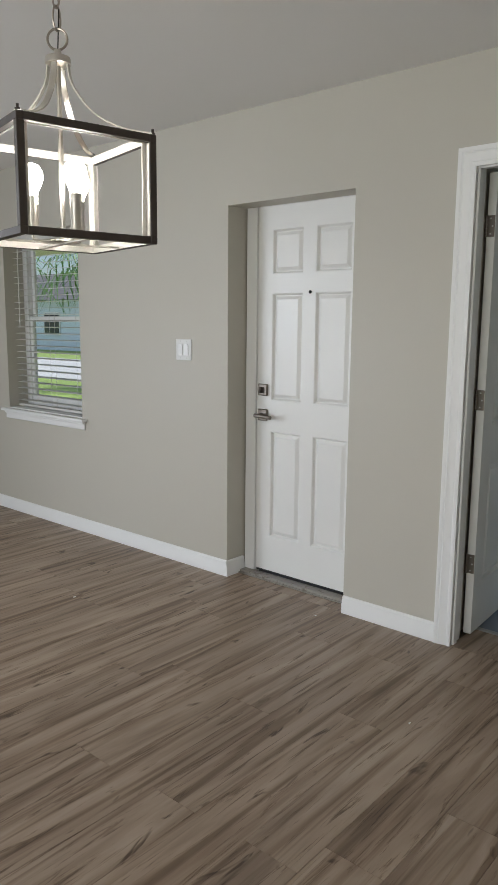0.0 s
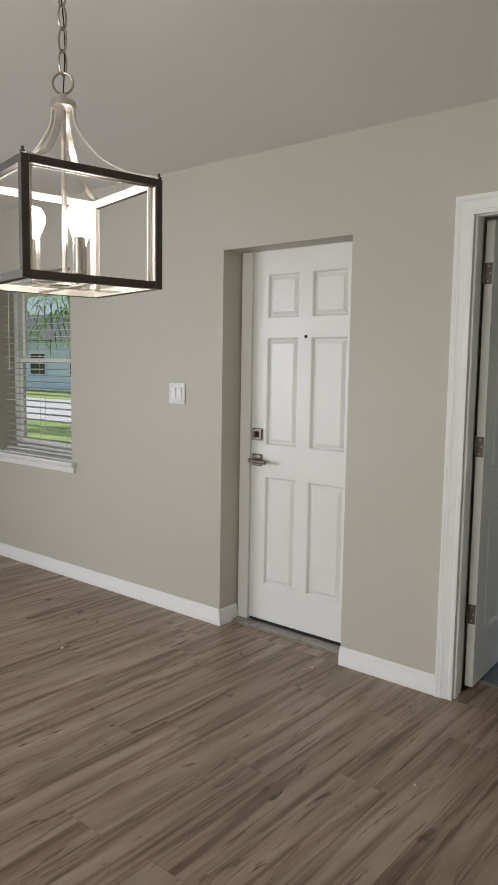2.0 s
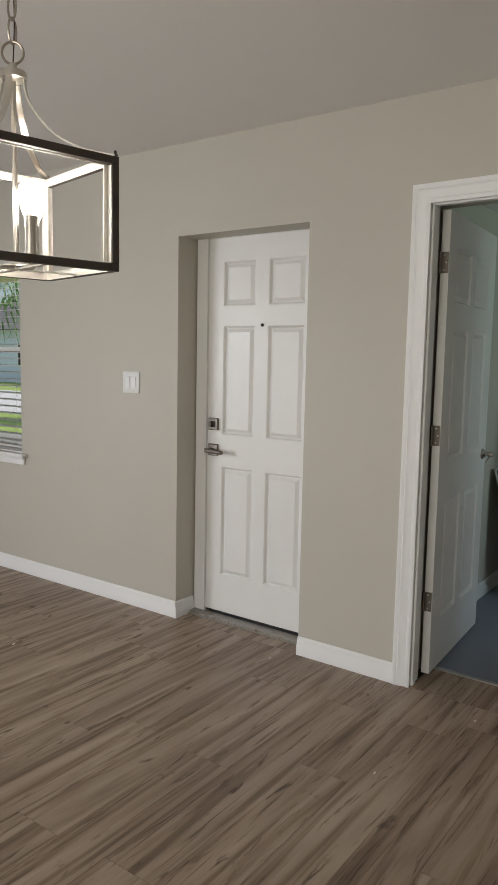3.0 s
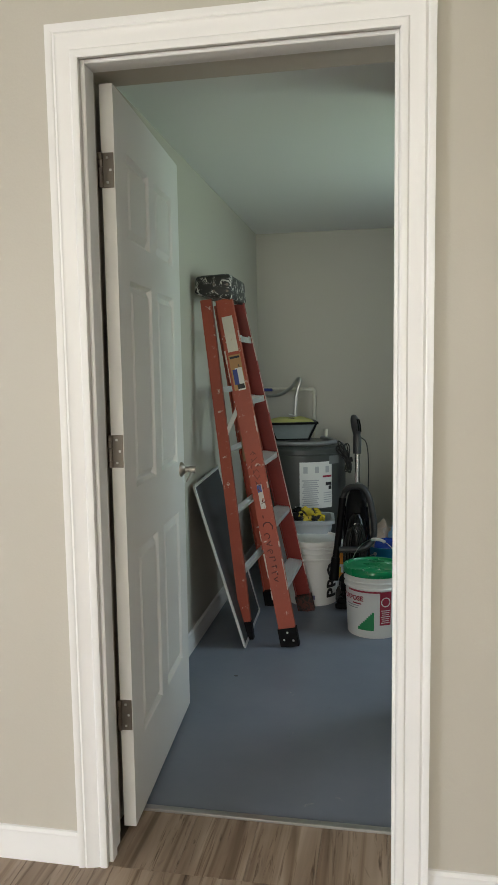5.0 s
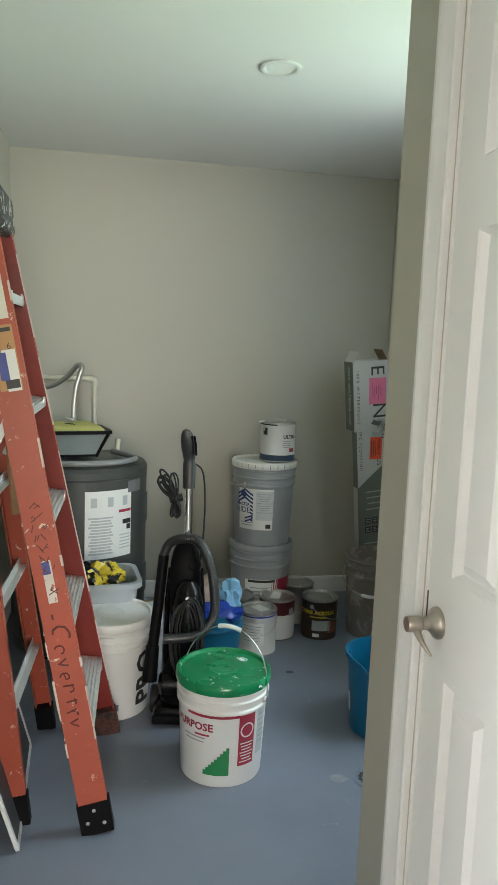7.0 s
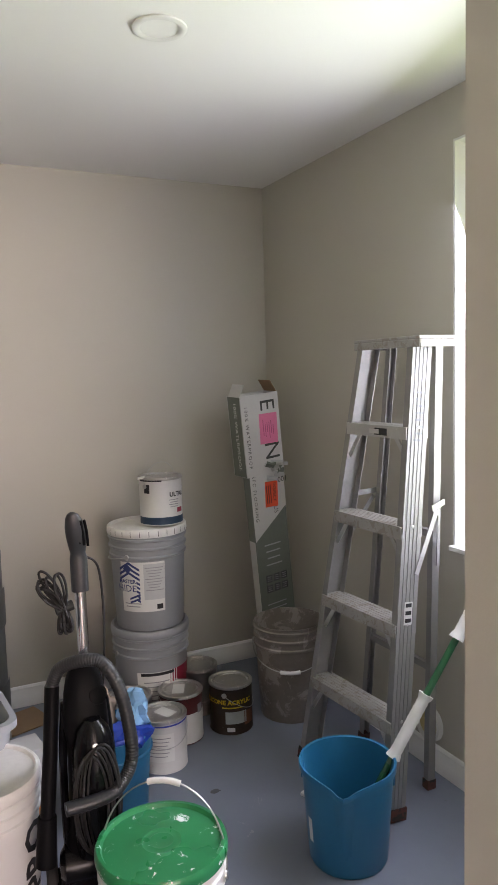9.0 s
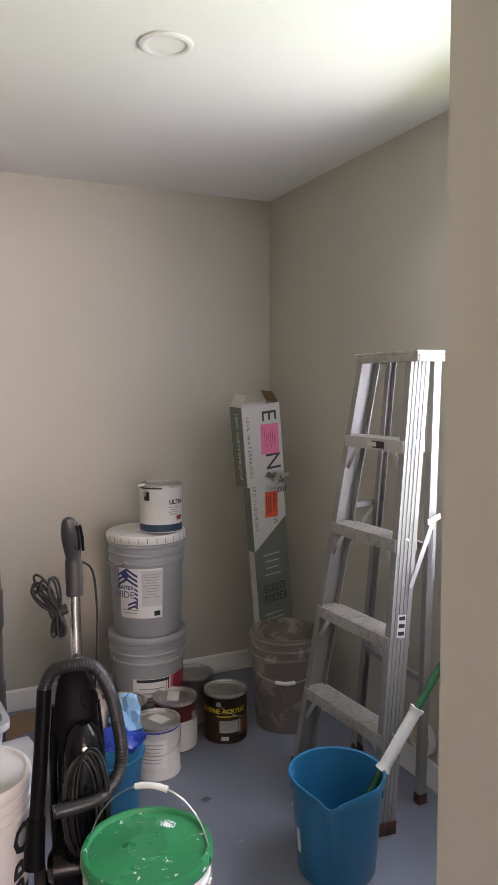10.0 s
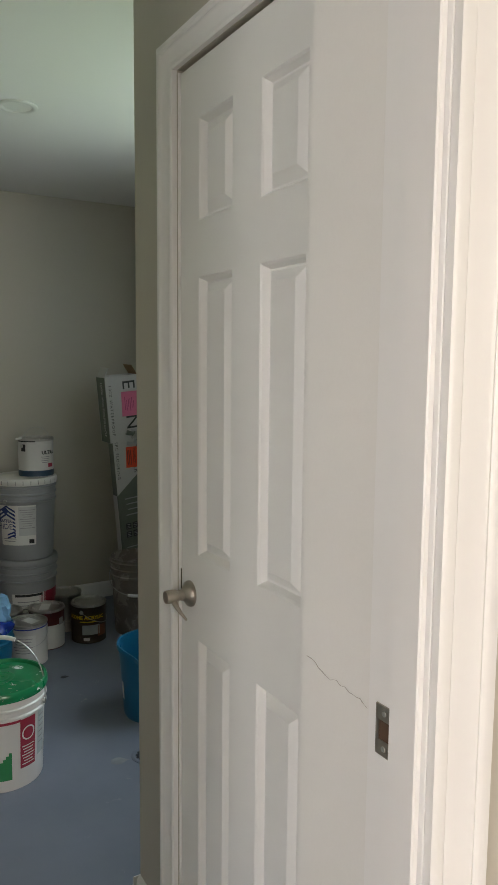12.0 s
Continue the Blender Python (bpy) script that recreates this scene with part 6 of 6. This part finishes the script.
bm = bmesh.new()
for n in range(3):
    beam(bm, (-0.030 + 0.012 * n, -0.020, hb + 0.028), (0.004 + 0.010 * n, -0.055 - 0.006 * n, hb + 0.030 - 0.004 * n), 0.006, 0.004, face=(0, 0, 1))
part("clip", bm, black_plastic, tr, "black wire clip on the foam")
part("tag", placed(box(bmesh.new(), -0.018, 0.018, -0.010, 0.010, 0.0, 0.002), pose(0.002, -0.005, hb + 0.046, 18, 12, 30)), paper, tr, "torn white tag")

# ---- vacuum cleaner ----
VX, VY = -0.604, 5.112
V = thing("vacuum_cleaner", pose(VX, VY, 0.0, 0, 0, -8), "black upright vacuum cleaner with a grey hose and chrome tube", "vacuum cleaner")
bm = bmesh.new()
box(bm, -0.100, 0.145, -0.055, 0.100, 0.012, 0.075, 0.022, 3)
box(bm, -0.075, 0.115, -0.030, 0.090, 0.070, 0.115, 0.018, 3)
part("floor_head", bm, black_gloss, V)
part("bumper", box(bmesh.new(), -0.103, 0.148, -0.062, -0.040, 0.014, 0.045, 0.008, 2), black_plastic, V)
for s in (-1, 1):
    w = part("wheel", placed(lathe(bmesh.new(), [(0.0, -0.015), (0.044, -0.015), (0.05, -0.009), (0.05, 0.009), (0.044, 0.015), (0.0, 0.015)], 24), pose(0.022 + s * 0.124, 0.065, 0.05, 0, 90, 0)), rubber, V)
part("pedal", box(bmesh.new(), 0.012, 0.047, -0.050, -0.020, 0.112, 0.128, 0.005, 2), red_plastic, V, "red foot pedal")
bm = bmesh.new()
secs = [(0.09, 0.070, 0.062, 0.0), (0.16, 0.072, 0.066, 0.0), (0.21, 0.064, 0.066, 0.0), (0.23, 0.052, 0.058, 0.004), (0.38, 0.050, 0.052, 0.006), (0.46, 0.050, 0.050, 0.006), (0.50, 0.057, 0.052, 0.006), (0.58, 0.052, 0.050, 0.008), (0.62, 0.044, 0.042, 0.012), (0.648, 0.032, 0.030, 0.014), (0.664, 0.020, 0.018, 0.014)]
rings = []
for z, a, b, off in secs:
    rings.append([bm.verts.new((math.copysign(abs(math.cos(t)) ** 0.7, math.cos(t)) * a, off + math.copysign(abs(math.sin(t)) ** 0.7, math.sin(t)) * b, z)) for t in [2 * math.pi * k / 28 for k in range(28)]])
for a, b in zip(rings, rings[1:]):
    for k in range(28):
        bm.faces.new((a[k], a[(k + 1) % 28], b[(k + 1) % 28], b[k]))
bm.faces.new(rings[0][::-1])
bm.faces.new(rings[-1])
part("body", bm, black_plastic, V)
bm = bmesh.new()
lathe(bm, [(0.0, 0.19), (0.050, 0.192), (0.054, 0.21), (0.056, 0.40), (0.052, 0.46), (0.040, 0.51), (0.020, 0.536), (0.0, 0.54)], 30, (0.012, -0.050, 0))
bin_ = part("dust_bin", bm, tank_bin, V, "glossy smoked dust bin")
for k in range(5):
    a = radians(-150 + 30 * k)
    tube_pts = [(0.012 + 0.055 * math.cos(a), -0.050 + 0.055 * math.sin(a), 0.22), (0.012 + 0.057 * math.cos(a), -0.050 + 0.057 * math.sin(a), 0.40)]
    part("rib", tube(bmesh.new(), tube_pts, 0.004, 6), black_gloss, bin_)
for sx in (-1, 1):
    part("side_rail", tube(bmesh.new(), smooth_path([(sx * 0.058, 0.010, 0.12), (sx * 0.062, 0.004, 0.28), (sx * 0.060, 0.006, 0.44), (sx * 0.050, 0.012, 0.56)], 5), 0.010, 8), black_gloss, V)
part("motor_housing", placed(lathe(bmesh.new(), [(0.0, -0.085), (0.030, -0.082), (0.046, -0.070), (0.048, 0.0), (0.046, 0.070), (0.030, 0.082), (0.0, 0.085)], 24), pose(0.0, -0.030, 0.155, 0, 90, 0)), black_gloss, V, "round black motor housing above the floor head")
part("latch", placed(lathe(bmesh.new(), [(0.0, 0.004), (0.006, 0.003), (0.0075, 0.0)], 14), pose(0.012, -0.0985, 0.487, 78)), screw_steel, V, "small round silver latch")
part("motor_cover", placed(lathe(bmesh.new(), [(0.0, 0.010), (0.014, 0.009), (0.024, 0.004), (0.026, 0.0)], 26), pose(0.030, -0.028, 0.585, 74, 0, 25)), black_plastic, V)
part("tube", tube(bmesh.new(), [(0.004, 0.012, 0.655), (0.003, 0.014, 0.865)], 0.0145, 18), chrome, V, "chrome extension tube")
bm = bmesh.new()
rings = []
for z, a, b, ox, oy in ((0.845, 0.0215, 0.0215, 0.003, 0.014), (0.928, 0.0220, 0.0215, 0.003, 0.013), (0.942, 0.0185, 0.0190, 0.002, 0.011), (0.958, 0.0215, 0.0215, 0.001, 0.008), (0.985, 0.0250, 0.0240, -0.001, 0.002), (1.012, 0.0245, 0.0225, -0.004, -0.006), (1.034, 0.0200, 0.0175, -0.007, -0.014), (1.047, 0.0130, 0.0110, -0.009, -0.019), (1.052, 0.0045, 0.0040, -0.010, -0.021)):
    rings.append([bm.verts.new((ox + math.copysign(abs(math.cos(t)) ** 0.75, math.cos(t)) * a, oy + math.copysign(abs(math.sin(t)) ** 0.75, math.sin(t)) * b, z)) for t in [2 * math.pi * k / 20 for k in range(20)]])
for ra, rb in zip(rings, rings[1:]):
    for k in range(20):
        bm.faces.new((ra[k], ra[(k + 1) % 20], rb[(k + 1) % 20], rb[k]))
bm.faces.new(rings[0][::-1])
bm.faces.new(rings[-1])
grip = part("handle", bm, varied("dark_grey_plastic", (0.026, 0.028, 0.031), 0.4), V, "dark grey paddle grip")
for k in range(4):
    zz = 0.962 + 0.004 * k
    part("grip_rib", tube(bmesh.new(), [(0.026 - 0.010 * k, -0.008 - 0.006 * (k > 0), zz), (0.024 - 0.010 * k, -0.014 - 0.006 * (k > 0), 0.998), (0.018 - 0.009 * k, -0.024 - 0.003 * (k > 0), 1.030)], 0.0035, 8), black_plastic, grip)
hs = smooth_path([(-0.080, 0.030, 0.595), (-0.058, 0.020, 0.645), (-0.010, -0.014, 0.672), (0.042, -0.030, 0.668), (0.080, -0.045, 0.605), (0.100, -0.055, 0.510), (0.104, -0.065, 0.430), (0.082, -0.085, 0.385), (0.036, -0.110, 0.362), (-0.066, -0.125, 0.356)], 26)
part("hose", tube(bmesh.new(), hs, 0.0165, 12, ring=lambda i: 0.0168 if i % 3 < 2 else 0.0158), silver_hose, V, "grey ribbed suction hose")
bm = bmesh.new()
tube(bm, [(-0.078, 0.030, 0.600), (-0.092, 0.005, 0.43), (-0.108, -0.020, 0.27)], 0.0185, 14)
tube(bm, [(-0.107, -0.018, 0.285), (-0.116, -0.030, 0.165)], 0.022, 14, ring=lambda i: 0.023 if i == 0 else 0.027)
part("wand", bm, black_plastic, V)
cord = part("cord", tube(bmesh.new(), smooth_path([(0.022, 0.012, 0.93), (0.050, 0.02, 0.90), (0.060, 0.03, 0.80), (0.058, 0.035, 0.68), (0.050, 0.04, 0.58)], 6), 0.0032, 6), rubber, V, "black power cord")
rnd = random.Random(9)
for n in range(14):
    # loops fan out above and below the tie
    up = n < 9
    ang = radians(rnd.uniform(92, 142) if up else rnd.uniform(250, 285))
    ln, wd = (rnd.uniform(0.075, 0.115), rnd.uniform(0.010, 0.022)) if up else (rnd.uniform(0.055, 0.088), rnd.uniform(0.008, 0.016))
    ux, uz = math.cos(ang), math.sin(ang)
    loop = []
    for k in range(24):
        a = 2 * math.pi * k / 24
        s, c = ln * (1 - math.cos(a)) / 2, wd * math.sin(a) * (0.5 + 0.5 * (1 - math.cos(a)) / 2)
        loop.append((-0.040 + ux * s - uz * c, -0.012 + 0.012 * math.sin(n * 1.7 + k * 0.5), 0.812 + uz * s + ux * c))
    part("cord_loop", tube(bmesh.new(), loop, 0.0034, 6, closed=True), rubber, cord)
for n in range(5):
    r0, x0 = 0.058 + 0.0035 * (n % 2), 0.008 * (n - 2)
    wrap = [(0.012 + x0 + 0.7 * r0 * math.cos(2 * math.pi * k / 30), -0.108 + 0.004 * (n % 3) + 0.004 * math.sin(k + n), 0.345 + (0.125 + 0.006 * n) * math.sin(2 * math.pi * k / 30)) for k in range(30)]
    part("cord_loop", tube(bmesh.new(), wrap, 0.0034, 6, closed=True), rubber, cord)
part("cord_tie", tube(bmesh.new(), [(-0.060, -0.014, 0.808), (-0.018, -0.006, 0.816)], 0.013, 10), rubber, cord)

# ---- tub, carton, rag bucket, cardboard ----
cb = thing("carton", pose(-0.728, 5.535, 0.0, 0, 0, 8), "white carton with orange print standing behind the vacuum", "carton")
part("body", box(bmesh.new(), -0.075, 0.075, -0.055, 0.055, 0.0, 0.27, 0.002), card_pale, cb)
for x, z, w, h, mt in ((0.01, 0.19, 0.07, 0.09, orange_print), (-0.015, 0.10, 0.06, 0.06, yellow_film), (0.03, 0.06, 0.05, 0.07, orange_print)):
    decal("print", cb, pose(x, -0.056, z, 90), w, h, mt)
tb = thing("storage_tub", pose(-0.929, 5.486, 0.0, 0, 0, 5), "grey plastic tub full of packaged tools", "tub")
bm = bmesh.new()
def rounded(w, d, r, z, n=6):
    out = []
    for cx, cy, a0 in ((w - r, d - r, 0), (-w + r, d - r, 90), (-w + r, -d + r, 180), (w - r, -d + r, 270)):
        for k in range(n):
            a = radians(a0 + 90 * k / (n - 1))
            out.append((cx + r * math.cos(a), cy + r * math.sin(a), z))
    return out
prev = None
for w, d, z in ((0.13, 0.10, 0.0), (0.17, 0.125, 0.40), (0.185, 0.14, 0.405), (0.185, 0.14, 0.425), (0.168, 0.123, 0.425), (0.128, 0.098, 0.01)):
    row = [bm.verts.new(p) for p in rounded(w, d, 0.05, z)]
    if prev:
        for k in range(len(row)):
            bm.faces.new((prev[k], prev[(k + 1) % len(row)], row[(k + 1) % len(row)], row[k]))
    else:
        bm.faces.new(row[::-1])
    prev = row
bm.faces.new(prev)
part("body", bm, varied("pale_grey_tub", (0.36, 0.39, 0.41), 0.35, amount=0.06), tb)


def crumple(name, label, category, x, y, z, rx, ry, rz, mat, seed, rough=0.35, turn=0.0, detail=3, parent=None):
    bm = bmesh.new()
    bmesh.ops.create_icosphere(bm, subdivisions=detail, radius=1.0)
    for v in bm.verts:
        n = noise.fractal(v.co * 1.7 + Vector((seed, seed * 2.1, 0)), 0.8, 2.1, 4)
        v.co *= 1 + rough * n
        v.co = Vector((v.co.x * rx, v.co.y * ry, max(v.co.z, -0.75) * rz))
    t = tagged(part(name, bm, mat), label, category)
    t.matrix_basis = pose(x, y, z + 0.75 * rz, 0, 0, turn)
    return t


crumple("tool_packet", "yellow and clear packet of painting tools in the tub", "packet", -0.890, 5.456, 0.395, 0.085, 0.065, 0.050, printed_film, 3, 0.5, 15)
crumple("tool_packet", "black and yellow wrapped packet in the tub", "packet", -0.962, 5.443, 0.400, 0.05, 0.07, 0.045, black_gloss, 5, 0.4, -15)
crumple("tool_packet", "yellow wrapped packet in the tub", "packet", -1.011, 5.463, 0.390, 0.055, 0.06, 0.045, printed_film, 8, 0.5, 35)
kn = thing("scraper", pose(-0.934, 5.471, 0.452, 20, 18, 40), "flat grey scraper sticking out of the tub", "scraper")
part("blade", box(bmesh.new(), -0.02, 0.02, -0.05, 0.06, 0.0, 0.004, 0.001), varied("dull_scraper", (0.42, 0.43, 0.43), 0.4, 0.5), kn)
rb = pail("plastic_bucket", -0.443, 5.511, 0.108, 0.128, 0.270, blue_plastic, "blue plastic bucket heaped with rags and bags", 1)
bail(rb, 0.130, 0.235, 205, 60, False)
crumple("cleaning_rag", "soiled pale rag heaped in the blue bucket", "rag", -0.487, 5.531, 0.235, 0.075, 0.07, 0.085, rag, 11, 0.45)
crumple("cleaning_rag", "light blue cloth spilling over the bucket", "rag", -0.375, 5.476, 0.265, 0.045, 0.045, 0.075, blue_rag, 12, 0.5)
crumple("plastic_bag", "shiny dark blue plastic packet in the bucket", "bag", -0.422, 5.434, 0.225, 0.085, 0.045, 0.055, blue_film, 14, 0.4)
cs = thing("cardboard_sheet", pose(-0.619, 6.264, 0.0), "torn brown cardboard lying by the end wall", "cardboard")
part("sheet", placed(box(bmesh.new(), -0.10, 0.10, -0.09, 0.09, 0.0005, 0.006, 0.001), pose(0, 0, 0, 0, 0, 18)), card_brown, cs)

# ---- flooring carton leaning in the corner ----
fb = thing("flooring_carton", pose(0.508, 6.160, 0.0, 2.0, -6.1, 7), "tall open flooring carton with stickers, torn halfway, standing in the corner", "carton")
part("lower_box", box(bmesh.new(), -0.085, 0.090, -0.045, 0.008, 0.004, 0.97, 0.003), card_grey, fb)
part("side_strip", placed(sheet(0.046, 0.66, 1, 4), pose(-0.0858, -0.019, 0.335, 90, 0, -90)), card_pale, fb, "bare pale edge of the inner carton")
bm = bmesh.new()
for x0, x1, y0, y1 in ((-0.098, 0.092, -0.052, -0.048), (-0.098, -0.094, -0.048, 0.048), (0.088, 0.092, -0.048, 0.048), (-0.098, 0.092, 0.048, 0.052)):
    box(bm, x0, x1, y0, y1, 0.955, 1.300)
part("sleeve", bm, card_pale, fb, "pale upper half of the carton, open at the top")
part("side_panel", placed(sheet(0.094, 0.342, 1, 1), pose(-0.0986, 0.0, 1.1275, 90, 0, -90)), card_grey, fb, "grey-green side of the carton")
for pp, qq, ww, ff, mt in (((-0.096, -0.004, 1.299), (-0.070, -0.004, 1.348), 0.088, (1, 0, 0.5), card_pale), ((0.090, -0.004, 1.299), (0.062, -0.004, 1.350), 0.088, (1, 0, 0.5), card_brown)):
    part("flap", beam(bmesh.new(), pp, qq, ww, 0.003, face=ff), mt, fb, "bent top flap of the carton")
# pale upper field of the lower box, cut on a slant
bm = bmesh.new()
bm.faces.new([bm.verts.new(p) for p in ((-0.0848, -0.0458, 0.955), (-0.0848, -0.0458, 0.665), (0.0898, -0.0458, 0.800), (0.0898, -0.0458, 0.955))])
part("print", bm, card_pale, fb)


def face_text(text, size, x, z, turn, mat, y=-0.0528, tight=1.0):
    return part("print", letters(text, size, tight=tight), mat, fb, at=pose(x, y, z, 90, 0, 0) @ pose(0, 0, 0, 0, 0, turn))


dark_ink = material("charcoal_print", (0.045, 0.05, 0.045), 0.6)
face_text("100% WATERPROOF", 0.023, -0.076, 1.125, -90, dark_ink, tight=1.35)
face_text("SPC FLOORING", 0.023, -0.066, 0.855, -90, dark_ink, -0.0464, 1.35)
face_text("E", 0.105, 0.030, 1.252, -90, dark_ink)
face_text("N", 0.105, 0.036, 1.052, -90, dark_ink)
part("print", letters("100% WATERPROOF", 0.031, tight=1.05), paper, fb, at=pose(-0.0992, -0.004, 1.13, 90, 0, -90) @ pose(0, 0, 0, 0, 0, -90))
decal("sticker", fb, pose(0.030, -0.0534, 1.150, 90, 0, 0) @ pose(0, 0, 0, 0, 0, -2), 0.092, 0.130, pink_paper, "pink paper sticker with faint print")
for n in range(6):
    decal("print", fb, pose(0.004 + 0.010 * n, -0.0540, 1.155 - 0.012 * (n % 2), 90, 0, 0), 0.003, 0.07 - 0.014 * (n % 3), varied("magenta_print", (0.45, 0.08, 0.18), 0.6))
decal("sticker", fb, pose(0.018, -0.0470, 0.862, 90, 0, 0) @ pose(0, 0, 0, 0, 0, -4), 0.066, 0.112, red_paper, "orange-red inspection sticker")
face_text("US", 0.030, 0.034, 0.790, -90, dark_ink, -0.0464)
face_text("INSPECT", 0.022, 0.033, 0.868, -94, black_ink, -0.0476)
for n in range(3):
    decal("print", fb, pose(-0.006 + 0.010 * n, -0.0476, 0.862, 90, 0, 0), 0.004, 0.08, black_ink)
decal("print", fb, pose(0.055, -0.0534, 0.992, 90, 0, 0) @ pose(0, 0, 0, 0, 0, -12), 0.065, 0.030, paper_grey)
torn = random.Random(41)
silver_tape = varied("silver_tape", (0.40, 0.40, 0.38), 0.3, 0.5, fine=30, amount=0.35)
for n in range(9):
    bm = sheet(torn.uniform(0.035, 0.075), torn.uniform(0.014, 0.030), 6, 3)
    for v in bm.verts:
        v.co.z = 0.010 * noise.noise(Vector((v.co.x * 40, v.co.y * 60, n * 3.1)))
        v.co.x += 0.006 * noise.noise(Vector((v.co.y * 150, n, 0)))
    part("torn_tape", bm, (silver_tape, card_grey, paper_grey)[n % 3], fb, "", pose(0.035 + torn.uniform(-0.035, 0.05), -0.060 - 0.0016 * n, 0.955 + torn.uniform(-0.022, 0.045), 90 + torn.uniform(-14, 14), torn.uniform(-25, 25), torn.uniform(-12, 12)))
part("print", letters("001", 0.034), black_ink, fb, at=pose(0.060, -0.078, 0.925, 90, 0, 0))
for n in range(4):
    decal("print", fb, pose(0.0, -0.0456, 0.640 - 0.030 * n, 90, 0, 0), 0.085 - 0.01 * (n % 3), 0.006, paper_grey)
for r in range(2):
    for c in range(3):
        m0 = decal("pictogram", fb, pose(-0.035 + 0.040 * c, -0.0456, 0.487 - 0.046 * r, 90, 0, 0), 0.031, 0.034, black_ink)
        for n in range(3):
            decal("print", m0, pose(-0.035 + 0.040 * c, -0.0460, 0.496 - 0.046 * r - 0.009 * n, 90, 0, 0), 0.022 - 0.006 * ((n + c) % 2), 0.003, paper_grey)
for n in range(2):
    decal("print", fb, pose(-0.005, -0.0456, 0.370 - 0.022 * n, 90, 0, 0), 0.10, 0.005, paper_grey)

# ---- things leaning on the utility room's west wall ----
wsn = thing("window_screen", pose(0, 0, 0), "insect screen in a bare aluminium frame leaning on the wall", "window screen")
a, b = Vector((-1.097, 4.493, 0.010)), Vector((-1.318, 4.470, 0.765))
c, d = Vector((-1.115, 5.000, 0.010)), Vector((-1.322, 4.980, 0.785))
for p, q in ((a, b), (c, d), (a, c), (b, d)):
    bm = bmesh.new()
    beam(bm, p, q, 0.014, 0.009, face=(1, 0, 0.2))
    part("frame_bar", bm, varied("bright_aluminium_frame", (0.68, 0.68, 0.67), 0.45, 0.2), wsn)
bm = bmesh.new()
bm.faces.new([bm.verts.new(p + Vector((0.001, 0, 0))) for p in (a, b, d, c)])
part("mesh", bm, mesh_grey, wsn, "dark grey insect mesh")


# ---- floor planks, laid along y ----
PW, PL = 0.182, 1.22


def plank_mesh(w, ln):
    bm = bmesh.new()
    e = 0.0006
    a = [bm.verts.new((x, y, -0.0010)) for x, y in ((0, 0), (w, 0), (w, ln), (0, ln))]
    b = [bm.verts.new((x, y, 0.0)) for x, y in ((e, e), (w - e, e), (w - e, ln - e), (e, ln - e))]
    c = [bm.verts.new((x, y, -0.004)) for x, y in ((0, 0), (w, 0), (w, ln), (0, ln))]
    bm.faces.new(b)
    for k in range(4):
        n = (k + 1) % 4
        bm.faces.new((a[k], a[n], b[n], b[k]))
        bm.faces.new((c[k], c[n], a[n], a[k]))
    return bm


plank_whole = finish(plank_mesh(PW - 0.0006, PL - 0.0006), "plank", plank_wood)
rnd = random.Random(5)
rest = bmesh.new()
x = X0
while x < X1:
    y = Y0 - rnd.uniform(0.1, 1.1)
    while y < YW:
        y0, y1 = max(y, Y0), min(y + PL, 2.979)
        w = min(PW, X1 - x) - 0.0006
        if y1 - y0 > 0.05:
            near = y1 > -0.3 and x < 0.9
            if near:
                me = plank_whole if y1 - y0 > PL - 0.001 and w > PW - 0.001 else finish(plank_mesh(w, y1 - y0 - 0.0006), "plank", plank_wood)
                shared("plank", me, floor_ob, pose(x, y0, 0.0))
            else:
                piece = plank_mesh(w, y1 - y0 - 0.0006)
                piece.transform(Matrix.Translation((x, y0, 0)))
                tmp = bpy.data.meshes.new("tmp")
                piece.to_mesh(tmp)
                piece.free()
                rest.from_mesh(tmp)
                bpy.data.meshes.remove(tmp)
        y += PL
    x += PW
far = part("plank_field", rest, plank_wood, floor_ob)
tagged(far, kind="stuff")
# short planks that run through the doorway and under the front door's recess
x = DOOR_L
while x < DOOR_R - 0.01:
    w = min(PW, DOOR_R - x) - 0.0006
    shared("plank", finish(plank_mesh(w, 0.245), "plank", plank_wood), floor_ob, pose(x, 2.9795, 0.0))
    x += PW
x = FD_L
while x < FD_R - 0.01:
    w = min(PW, FD_R - x) - 0.0006
    shared("plank", finish(plank_mesh(w, 0.082), "plank", plank_wood), floor_ob, pose(x, 2.9795, 0.0))
    x += PW
